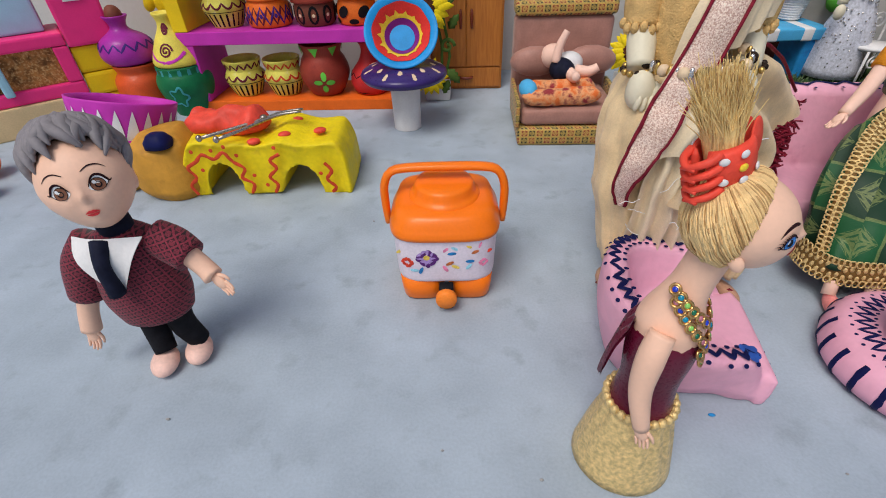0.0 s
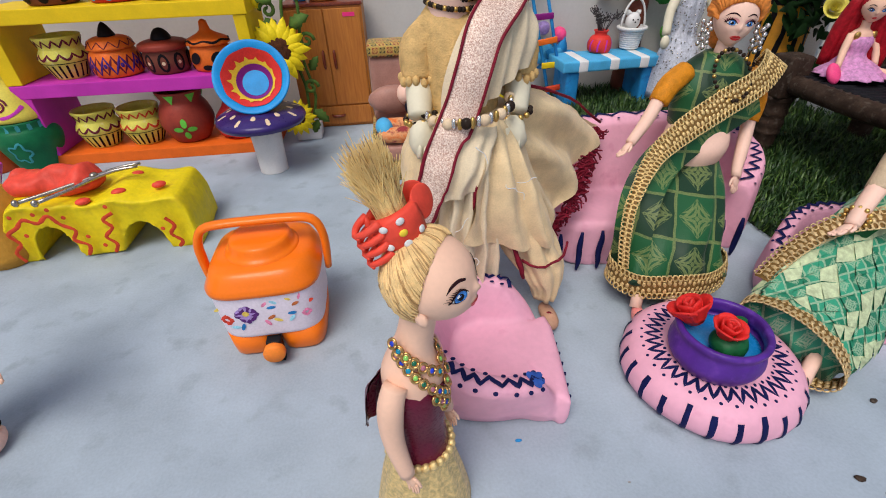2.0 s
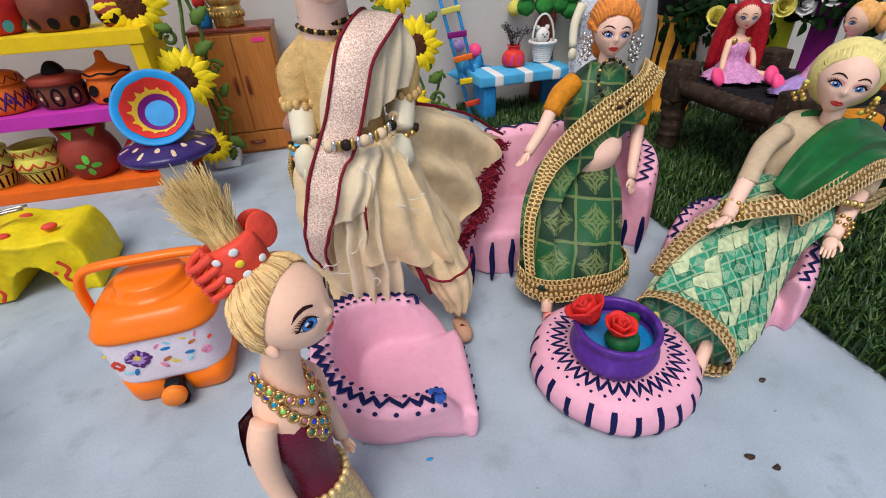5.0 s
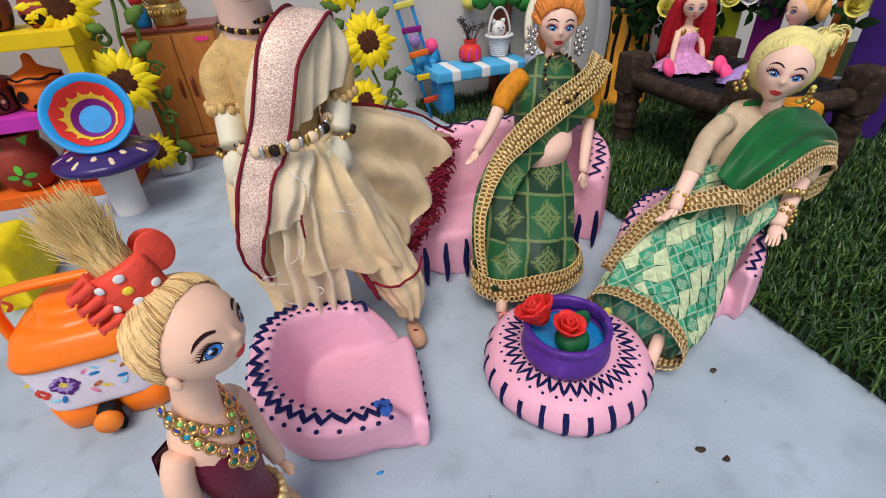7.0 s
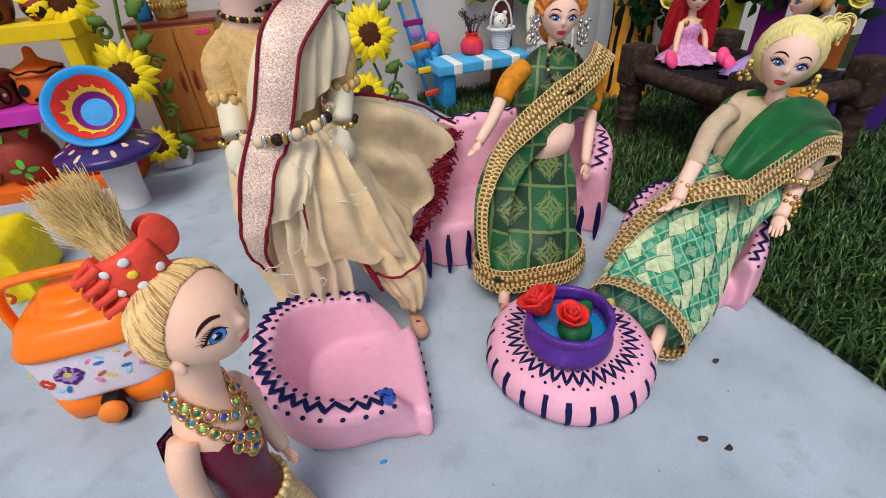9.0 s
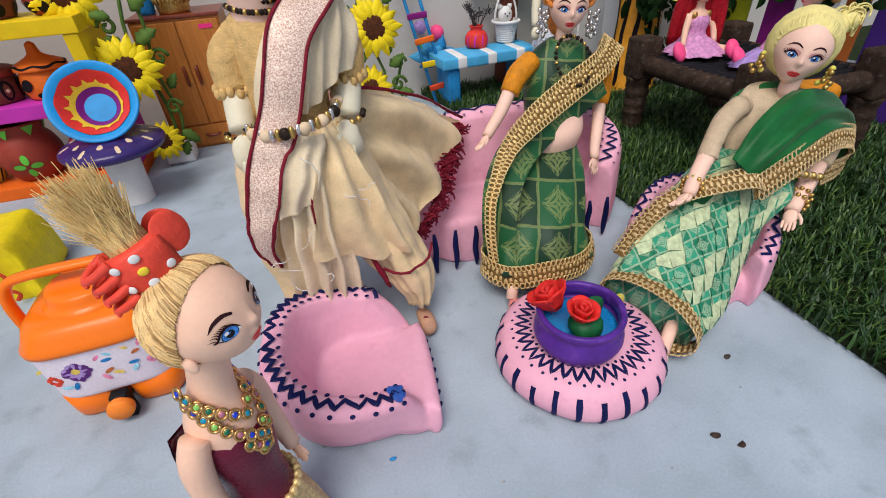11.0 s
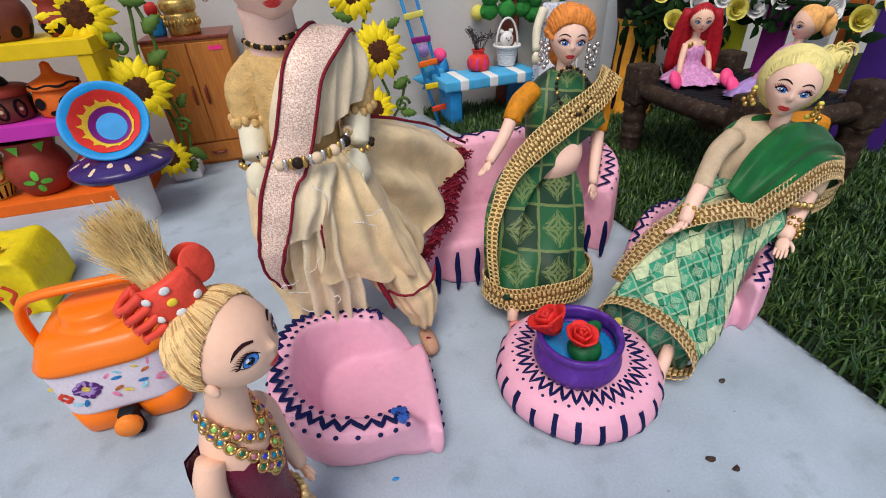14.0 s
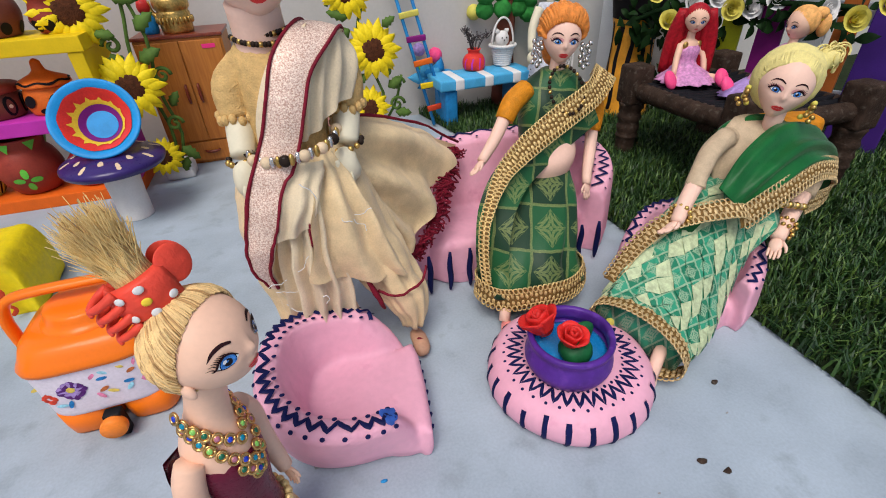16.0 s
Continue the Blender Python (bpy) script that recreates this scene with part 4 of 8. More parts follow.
DP = [(0.0, 0.0), (0.066, 0.0), (0.070, 0.006), (0.075, 0.03), (0.080, 0.055), (0.078, 0.0575), (0.072, 0.050), (0.064, 0.02), (0.0, 0.016)]
bm = B()
lathe(bm, DP, 40, k=3)
part("body", bm, MAGENTA, ob)
df = lathe_surface([(0.066, 0.0), (0.070, 0.006), (0.075, 0.03), (0.080, 0.055)])
for i in range(22):
    bm = B()
    u = i / 22
    rows = []
    for j in range(9):
        z, w = 0.001 + 0.046 * j / 8, 0.0228 * (1 - (j / 8) ** 1.3) + 0.0004
        rows.append([p + nn * 0.0014 for p, nn in (df(u - w, z), df(u, z), df(u + w, z))])
    grid_faces(bm, rows, False)
    part("flame_paint", bm, WHITE, ob)


# ---- pot shelf ----
ob = thing("pot_shelf", "low open shelf of magenta, orange and yellow painted boards", "shelf", (0, 0, 0))
for nm, lo, hi, m in (("board", (-0.40, 0.982, 0.0), (0.005, 1.1, 0.02), ORBOARD), ("board", (-0.40, 0.98, 0.122), (0.005, 1.1, 0.144), MAGENTA), ("board", (-0.405, 0.978, 0.234), (0.01, 1.1, 0.256), YELFLAT),
                      ("post", (-0.40, 0.981, 0.0205), (-0.376, 1.1, 0.1215), MAGENTA), ("post", (-0.402, 0.98, 0.1445), (-0.376, 1.1, 0.2335), YELFLAT),
                      ("post", (-0.015, 0.981, 0.0205), (0.004, 1.1, 0.1215), MAGENTA), ("post", (-0.014, 0.98, 0.1445), (0.006, 1.1, 0.2335), YELFLAT)):
    bm = B()
    box(bm, lo, hi, 0.0015)
    part(nm, bm, m, ob, smooth=False)

LIMEPROF = [(0.022, 0.0), (0.026, 0.003), (0.036, 0.028), (0.0375, 0.036), (0.033, 0.045), (0.0305, 0.050), (0.034, 0.060), (0.0355, 0.066)]


def closed_pot(prof, inner):
    return [(0.0, prof[0][1])] + prof + [(prof[-1][0] - 0.004, prof[-1][1] + 0.0005), (prof[-2][0] - 0.006, prof[-2][1]), (inner, prof[len(prof) // 2][1]), (0.0, prof[len(prof) // 2][1] - 0.004)]


def lime_pot(at, rz, label, line):
    o = thing("clay_pot", label, "clay pot", at, rz, "painted clay pots")
    bm = B()
    lathe(bm, closed_pot(LIMEPROF, 0.03), 36, k=3, wob=0.02, seed=at[0] * 9)
    part("body", bm, LIME, o)
    f2 = lathe_surface(LIMEPROF)
    bm = B()
    ribbon(bm, f2, zigzag(0, 1, 0.052, 0.062, 28), 0.0042, 0.001, sub=2)
    part("zigzag_paint", bm, line, o)
    bm = B()
    ribbon(bm, f2, [(i / 96, 0.041 - 0.008 * abs(math.sin(math.pi * i / 96 * 12))) for i in range(97)], 0.0045, 0.001, sub=1)
    part("scallop_paint", bm, line, o)
    bm = B()
    ribbon(bm, f2, [(i / 40, 0.027) for i in range(41)], 0.0016, 0.001, sub=1)
    part("ring_paint", bm, BLACKP, o)
    for i in range(20):
        bm = B()
        ribbon(bm, f2, [(i / 20, 0.003), (i / 20, 0.0245)], 0.004, 0.0008, sub=3)
        part("stripe_paint", bm, BLACKP, o)
    return o


lime_pot((-0.318, 1.03, 0.0203), 0, "lime clay pot with maroon zigzags on the lower shelf", MAROONP)
lime_pot((-0.240, 1.03, 0.0203), 40, "lime clay pot with rust zigzags on the lower shelf", REDPAINT)
lime_pot((-0.321, 1.03, 0.1443), 80, "lime clay pot with purple scallops on the middle shelf", MAROONP)


def plain_pot(name, label, at, prof, m, inner=0.02, rz=0, wob=0.02, group="painted clay pots", cat="clay pot"):
    o = thing(name, label, cat, at, rz, group)
    bm = B()
    lathe(bm, closed_pot(prof, inner), 36, k=3, wob=wob, seed=at[0] * 7)
    part("body", bm, m, o)
    return o, lathe_surface(prof)


# big brown pot with a clover
o, f2 = plain_pot("clay_pot", "large terracotta pot with green leaf marks on the lower shelf", (-0.158, 1.03, 0.0203),
                  [(0.026, 0), (0.034, 0.006), (0.0455, 0.03), (0.047, 0.045), (0.041, 0.064), (0.035, 0.074), (0.038, 0.084), (0.041, 0.092)], REDPOT, 0.034)
CAMU = 0.75
for i, (du, dz) in enumerate(((0.0, 0.012), (0.04, 0.0), (0.0, -0.012), (-0.04, 0.001))):
    bm = B()
    dab(bm, f2, CAMU + 0.03 + du, 0.03 + dz, 0.0085, 0.001, 0, 12, 1.0 if i % 2 else 0.6, 0.6 if i % 2 else 1.0)
    part("leaf_paint", bm, LEAFGR, o)
for i in range(7):
    bm = B()
    u = i / 7 + 0.02
    vv = [bm.verts.new(p + nn * 0.0012) for p, nn in (f2(u - 0.035, 0.09), f2(u + 0.035, 0.09), f2(u, 0.073))]
    bm.faces.new(vv)
    part("triangle_paint", bm, LEAFGR, o)
# red vase
o, f2 = plain_pot("clay_vase", "red clay vase with black wave and base ring", (-0.070, 1.03, 0.0203),
                  [(0.026, 0), (0.034, 0.008), (0.038, 0.022), (0.034, 0.04), (0.020, 0.058), (0.0135, 0.074), (0.014, 0.085), (0.018, 0.092)], REDVASE, 0.012, cat="vase")
bm = B()
ribbon(bm, f2, zigzag(0, 1, 0.033, 0.04, 20), 0.002, 0.001, sub=3)
part("wave_paint", bm, BLACKP, o)
bm = B()
ribbon(bm, f2, [(i / 40, 0.004) for i in range(41)], 0.009, 0.0008, sub=1)
part("base_paint", bm, BLACKP, o)
# orange diamond pot with lid
o, f2 = plain_pot("clay_pot", "orange lidded clay pot with purple diamond pattern", (-0.241, 1.03, 0.1443),
                  [(0.030, 0), (0.038, 0.003), (0.0405, 0.015), (0.039, 0.032), (0.033, 0.042), (0.031, 0.045)], ORPOT, 0.025)
for k5 in range(2):
    bm = B()
    ribbon(bm, f2, zigzag(0.0 + k5 / 20, 1 + k5 / 20, 0.007, 0.034, 20), 0.0044, 0.001 + 0.0004 * k5, sub=3)
    part("diamond_paint", bm, (MAROONP, FPURP)[k5], o)
for i in range(10):
    bm = B()
    dab(bm, f2, i / 10 + 0.05, 0.0205, 0.003, 0.0012, sy=1.3)
    part("dot_paint", bm, FPURP, o)
bm = B()
lathe(bm, [(0.0, 0.043), (0.035, 0.043), (0.0355, 0.047), (0.031, 0.056), (0.024, 0.06), (0.012, 0.061), (0.0, 0.061)], 28, k=2)
lid = part("lid", bm, ORPOT, o)
bm = B()
ribbon(bm, lathe_surface([(0.035, 0.043), (0.0355, 0.047), (0.031, 0.056), (0.024, 0.06)]), zigzag(0, 1, 0.046, 0.056, 22), 0.0022, 0.0012, sub=2)
part("zigzag_paint", bm, MAROONP, lid)
bm = B()
lathe(bm, [(0.0, 0.06), (0.013, 0.06), (0.011, 0.068), (0.005, 0.079), (0.0, 0.083)], 14, k=2)
part("knob", bm, BLACKP, lid, "black pointed clay knob")
# brown lidded pot
o, f2 = plain_pot("clay_pot", "brown lidded clay pot with black loops and dots", (-0.156, 1.03, 0.1443),
                  [(0.027, 0), (0.033, 0.003), (0.037, 0.018), (0.036, 0.032), (0.034, 0.038)], BROWNPOT, 0.025)
for i in range(9):
    bm = B()
    ribbon(bm, f2, [((i + 0.5 * 0.55 * math.cos(t * math.pi / 6)) / 9, 0.019 + 0.013 * math.sin(t * math.pi / 6)) for t in range(13)], 0.0048, 0.001, sub=1)
    part("loop_paint", bm, BLACKP, o)
bm = B()
for i in range(9):
    dab(bm, f2, i / 9, 0.019, 0.003, 0.001)
part("dot_paint", bm, CREAM, o)
bm = B()
lathe(bm, [(0.0, 0.037), (0.036, 0.037), (0.04, 0.041), (0.039, 0.047), (0.028, 0.051), (0.012, 0.052), (0.0, 0.052)], 28, k=2)
lid = part("lid", bm, REDPOT, o)
bm = B()
lathe(bm, [(0.0, 0.05), (0.016, 0.05), (0.014, 0.06), (0.007, 0.068), (0.0, 0.07)], 12, k=2, wob=0.1)
part("knob", bm, BLACKP, lid)
# orange and black pot
o, f2 = plain_pot("clay_pot", "orange lidded clay pot with black wavy patches", (-0.080, 1.03, 0.1443),
                  [(0.026, 0), (0.033, 0.004), (0.0355, 0.02), (0.033, 0.034), (0.03, 0.042)], ORPOT, 0.022)
for i in range(6):
    bm = B()
    dab(bm, f2, i / 6, 0.023, 0.0115, 0.0012, 0, 12, 1.0, 0.75, 0.6)
    part("patch_paint", bm, BLACKP, o)
    bm = B()
    dab(bm, f2, i / 6 + 0.083, 0.008, 0.008, 0.0012, 0, 12, 1.1, 0.6)
    part("patch_paint", bm, BLACKP, o)
bm = B()
lathe(bm, [(0.0, 0.041), (0.032, 0.041), (0.036, 0.044), (0.033, 0.05), (0.02, 0.056), (0.009, 0.063), (0.0065, 0.076), (0.0, 0.08)], 28, k=2)
lid = part("lid", bm, ORPOT, o)
bm = B()
ribbon(bm, lathe_surface([(0.032, 0.041), (0.036, 0.044), (0.0361, 0.0445), (0.033, 0.05), (0.02, 0.056)]), [(i / 48, 0.048 + 0.0015 * math.sin(i * 0.9)) for i in range(49)], 0.004, 0.0012, sub=1)
part("wave_paint", bm, BLACKP, lid)
# upper shelf pots
for x, m, m2, lab in ((-0.30, BROWNPOT, BLACKP, "brown clay pot with black patches on the top board"), (-0.205, REDVASE, BLUET, "red brown clay pot with sky blue scallops on top"),
                      (-0.115, BROWNPOT, BLACKP, "brown clay pot with black flame marks on top"), (-0.035, REDPOT, BLACKP, "small terracotta pot on the yellow board")):
    o, f2 = plain_pot("clay_pot", lab, (x, 1.035, 0.2563), [(0.03, 0), (0.037, 0.005), (0.044, 0.028), (0.042, 0.045), (0.035, 0.058), (0.038, 0.07)] if x < -0.05 else [(0.015, 0), (0.02, 0.005), (0.026, 0.02), (0.02, 0.04), (0.022, 0.05)], m, 0.02)
    for i in range(9):
        bm = B()
        dab(bm, f2, i / 9, 0.012, 0.0095, 0.0012, 0, 12, 0.8, 0.95)
        part("patch_paint", bm, SKYB if m2 is BLUET else m2, o)

# stacked pots beside the shelf
o, f2 = plain_pot("clay_pot", "green clay pot with a teal flower outline, on the floor", (-0.420, 0.995, 0), [(0.030, 0), (0.034, 0.004), (0.047, 0.04), (0.05, 0.058), (0.046, 0.072), (0.042, 0.078), (0.043, 0.088)], GREENPOT, 0.036)
bm = B()
ribbon(bm, f2, [(0.77 + 0.045 * (1 + 0.22 * math.cos(5 * t * math.pi / 20)) * math.cos(t * math.pi / 20), 0.04 + 0.016 * (1 + 0.22 * math.cos(5 * t * math.pi / 20)) * math.sin(t * math.pi / 20)) for t in range(41)], 0.0042, 0.0012, sub=1)
part("flower_outline", bm, TEAL, o, "teal painted flower outline")
for i in range(16):
    bm = B()
    ribbon(bm, f2, [(i / 16, 0.076), (i / 16, 0.087)], 0.007, 0.0008, sub=2)
    part("stripe_paint", bm, TEAL, o)
o, f2 = plain_pot("clay_vase", "yellow clay vase with maroon swirls, stacked on a pot", (-0.419, 0.995, 0.0885), [(0.03, 0), (0.042, 0.004), (0.04, 0.018), (0.027, 0.045), (0.017, 0.062), (0.0145, 0.074), (0.019, 0.086)], YVASE, 0.01, cat="vase")
for cu, cz, r in ((0.76, 0.03, 0.011), (0.78, 0.062, 0.009)):
    bm = B()
    ribbon(bm, f2, [(cu + (r * (1 - t / 26) / 0.2) * math.cos(t * 0.55), cz + r * 1.1 * (1 - t / 26) * math.sin(t * 0.55)) for t in range(24)], 0.0042, 0.0014, sub=1)
    part("swirl_paint", bm, MAROONP, o)
bm = B()
ribbon(bm, f2, [(0.6 + 0.3 * t / 20, 0.026 - 0.014 * math.sin(math.pi * t / 20)) for t in range(21)], 0.006, 0.0009, sub=1)
part("band_paint", bm, MAGENTA, o)
o, f2 = plain_pot("clay_pot", "glossy red orange clay pot standing on the floor", (-0.508, 1.0, 0), [(0.042, 0), (0.047, 0.004), (0.047, 0.03), (0.046, 0.06), (0.04, 0.072), (0.036, 0.078), (0.04, 0.09)], REDPOT2, 0.03)
o, f2 = plain_pot("clay_vase", "plum purple clay vase with violet zigzag, stacked on a pot", (-0.512, 1.0, 0.0905), [(0.03, 0), (0.043, 0.008), (0.047, 0.022), (0.04, 0.042), (0.022, 0.054), (0.014, 0.062), (0.016, 0.072), (0.021, 0.08)], PLUMPOT, 0.012, cat="vase")
bm = B()
ribbon(bm, f2, zigzag(0, 1, 0.028, 0.04, 26), 0.0046, 0.001, sub=3)
part("zigzag_paint", bm, FPURP, o)
bm = B()
ell(bm, (0, 0, 0.082), (0.014, 0.014, 0.016))
part("stopper", bm, BROWNPOT, o, "dark brown stopper")

# ---- mushroom stool and plate ----
ob = thing("mushroom_stool", "toadstool with dark violet spotted cap and white stem", "mushroom", (0.013, 0.900, 0))
bm = B()
lathe(bm, [(0.0, 0.0), (0.0225, 0.0), (0.0235, 0.002), (0.024, 0.04), (0.0235, 0.086), (0.0, 0.086)], 28, k=2, wob=0.02)
part("stem", bm, WHITE, ob)
bm = B()
CP = [(0.0, 0.084), (0.06, 0.084), (0.069, 0.088), (0.071, 0.093), (0.066, 0.099), (0.045, 0.106), (0.0, 0.108)]
lathe(bm, CP, 44, k=3)
cap = part("cap", bm, CAP, ob)


def cap_surface(u, r):
    a = 2 * math.pi * u
    z = np.interp(r, [0.0, 0.045, 0.066, 0.071], [0.108, 0.106, 0.099, 0.094])
    s = 0.08 if r < 0.045 else 0.4
    return Vector((r * math.cos(a), r * math.sin(a), float(z))), Vector((math.cos(a) * s, math.sin(a) * s, 1)).normalized()


for i in range(16):
    bm = B()
    dab(bm, cap_surface, i / 16, 0.059 if i % 2 else 0.05, 0.0075, 0.0014, 0, 10, 0.55, 1.1)
    part("spot_paint", bm, CREAM, cap)
ob = thing("painted_plate", "deep blue, red and yellow clay plate leaning on the toadstool", "plate")
nrm = Vector((0.06, -0.82, 0.55)).normalized()
ob.matrix_world = Matrix.Translation((0.013, 0.905, 0.153)) @ nrm.to_track_quat('Z', 'Y').to_matrix().to_4x4()
bm = B()
PP = [(0.0, -0.030), (0.018, -0.030), (0.03, -0.022), (0.046, -0.004), (0.056, 0.003), (0.0585, 0.006), (0.0565, 0.0085), (0.046, 0.004), (0.034, -0.010), (0.022, -0.024), (0.0, -0.025)]
lathe(bm, PP, 56, k=3)
part("body", bm, BLUEPL, ob)


def plate_in(u, r):
    a = 2 * math.pi * u
    z = np.interp(r, [0.0, 0.0215, 0.034, 0.046, 0.0565], [-0.0245, -0.0236, -0.0094, 0.0046, 0.009])
    return Vector((r * math.cos(a), r * math.sin(a), float(z))), Vector((-math.cos(a) * 0.9, -math.sin(a) * 0.9, 1)).normalized()


def ring_band(nm, inner, outer, m, lift, lab=""):
    bm = B()
    rows = []
    for j in range(7):
        rows.append([p + nn * lift for p, nn in (plate_in(i / 56, inner(i) + (outer(i) - inner(i)) * j / 6) for i in range(56))])
    grid_faces(bm, rows, True)
    part(nm, bm, m, ob, lab)


ring_band("red_ring", lambda i: 0.0235, lambda i: 0.0465 + 0.0006 * math.sin(i), REDPL, 0.0007)
ring_band("flame_ring", lambda i: 0.0235, lambda i: 0.0325 + (0.0075 if i % 4 == 0 else 0.002) * (0.35 + 0.65 * math.sin(math.pi * i / 56) ** 2), YELPL, 0.0014, "yellow spiky flame ring")
ring_band("violet_ring", lambda i: 0.0165, lambda i: 0.0295, VIOPL, 0.0021)
bm = B()
lathe(bm, [(0.0, -0.0245), (0.0205, -0.0245), (0.0205, -0.0205), (0.0, -0.0205)], 32, k=1)
part("centre", bm, BLUEPL, ob, smooth=False)

# ---- wardrobe ----
ob = thing("toy_wardrobe", "orange-brown wooden toy wardrobe, two closed doors and a drawer", "wardrobe", (0.115, 1.145, 0))
bm = B()
box(bm, (-0.072, -0.052, 0), (0.072, 0.055, 0.226), 0.0015)
part("body", bm, WOOD, ob, smooth=False)
bm = B()
box(bm, (-0.074, -0.056, 0.2265), (0.074, 0.056, 0.232), 0.0015)
part("top_board", bm, WOODR, ob, smooth=False)
for sx in (-1, 1):
    bm = B()
    box(bm, (min(0.0008 * sx, 0.068 * sx), -0.0565, 0.046), (max(0.0008 * sx, 0.068 * sx), -0.0528, 0.222), 0.0012)
    d = part("door", bm, WOOD, ob, smooth=False)
    bm = B()
    tube(bm, [(0.0105 * sx, -0.0568, 0.118), (0.0105 * sx, -0.0605, 0.122), (0.0105 * sx, -0.0615, 0.134), (0.0105 * sx, -0.0605, 0.146), (0.0105 * sx, -0.0568, 0.15)], [0.002, 0.0026, 0.003, 0.0026, 0.002], 8)
    part("handle", bm, WOODR, d, "dark red-brown handle")
bm = B()
box(bm, (-0.068, -0.0565, 0.006), (0.068, -0.0528, 0.043), 0.0012)
d = part("drawer", bm, WOOD, ob, smooth=False)
bm = B()
tube(bm, [(-0.013, -0.0568, 0.0255), (-0.009, -0.0605, 0.0245), (0.0, -0.0615, 0.024), (0.009, -0.0605, 0.0245), (0.013, -0.0568, 0.0255)], [0.002, 0.0026, 0.003, 0.0026, 0.002], 8)
part("handle", bm, WOODR, d, "dark red-brown handle")
bm = B()
box(bm, (0.036, -0.0575, 0.208), (0.058, -0.0569, 0.215), 0.0002)
part("sticker", bm, HOTPINK, ob, "small pink sticker", smooth=False)
ob = thing("golden_jug", "small golden metal jug with a spout on the wardrobe", "jug", (0.115, 1.13, 0.2323))
bm = B()
lathe(bm, [(0.0, 0.0), (0.022, 0.0), (0.026, 0.004), (0.027, 0.03), (0.025, 0.034), (0.029, 0.04), (0.029, 0.05), (0.024, 0.056), (0.0, 0.058)], 32, k=2)
part("body", bm, GOLDM, ob)
bm = B()
tube(bm, [(-0.024, 0, 0.025), (-0.033, 0, 0.032), (-0.036, 0, 0.05)], [0.006, 0.0045, 0.004], 8)
part("spout", bm, GOLDM, ob)
for i in range(24):
    bm = B()
    ell(bm, (0.0285 * math.cos(i * math.pi / 12), 0.0285 * math.sin(i * math.pi / 12), 0.02), (0.0025, 0.0025, 0.006), seg=6, rings=4)
    part("bead", bm, GOLDM, ob)
ob = thing("painted_bottle", "small blue and red painted bottle on the wardrobe", "bottle", (0.072, 1.13, 0.2323))
bm = B()
lathe(bm, [(0.0, 0.0), (0.011, 0.0), (0.0135, 0.01), (0.0125, 0.026), (0.007, 0.034), (0.0, 0.035)], 20, k=2)
part("body", bm, BLUET, ob)
bm = B()
lathe(bm, [(0.0, 0.033), (0.008, 0.033), (0.011, 0.042), (0.008, 0.052), (0.0, 0.054)], 20, k=2)
part("cap", bm, REDVASE, ob)

# ---- cot sofa with baby doll ----
ob = thing("cot_sofa", "mauve satin doll cot with woven gold trim", "doll bed", (0.275, 0.895, 0))
bm = B()
box(bm, (-0.078, -0.08, 0.0), (0.078, 0.085, 0.03), 0.006)
part("base", bm, COTBR, ob, "woven gold, black and red trim")
bm = B()
box(bm, (-0.074, -0.076, 0.031), (0.074, 0.05, 0.058), 0.011, segs=4)
part("mattress", bm, COTCL, ob)
bm = B()
box(bm, (-0.08, 0.045, 0.0305), (0.08, 0.088, 0.165), 0.012, segs=4)
part("backrest", bm, COTCL, ob)
bm = B()
box(bm, (-0.081, 0.04, 0.1655), (0.081, 0.09, 0.188), 0.008, segs=3)
part("top_trim", bm, COTBR, ob)
for sx in (-1, 1):
    bm = B()
    box(bm, (sx * 0.079 - 0.003, -0.08, 0.0305), (sx * 0.079 + 0.003, 0.044, 0.07), 0.002)
    part("side_trim", bm, COTBR, ob)
    bm = B()
    ell(bm, (sx * 0.045, 0.03, 0.1), (0.042, 0.017, 0.024))
    part("cushion", bm, COTCL, ob)
o = thing("printed_bolster", "orange and red printed cloth bolster in the cot", "bolster", (0.262, 0.855, 0.064), 4)
for dy2, z, r in ((-0.022, 0.008, 0.013), (0.006, 0.012, 0.014)):
    bm = B()
    tube(bm, [(-0.056, dy2, z + 0.008), (-0.045, dy2, z), (0.0, dy2 + 0.002, z), (0.045, dy2, z + 0.002), (0.056, dy2, z + 0.006)], [0.007, r, r, r, 0.006], 14)
    lumps(bm, 0.003, 40)
    part("roll", bm, BLANK, o)
bm = B()
ell(bm, (-0.05, -0.002, 0.016), (0.014, 0.026, 0.013))
part("blue_end", bm, SKYB, o, "blue patterned end")

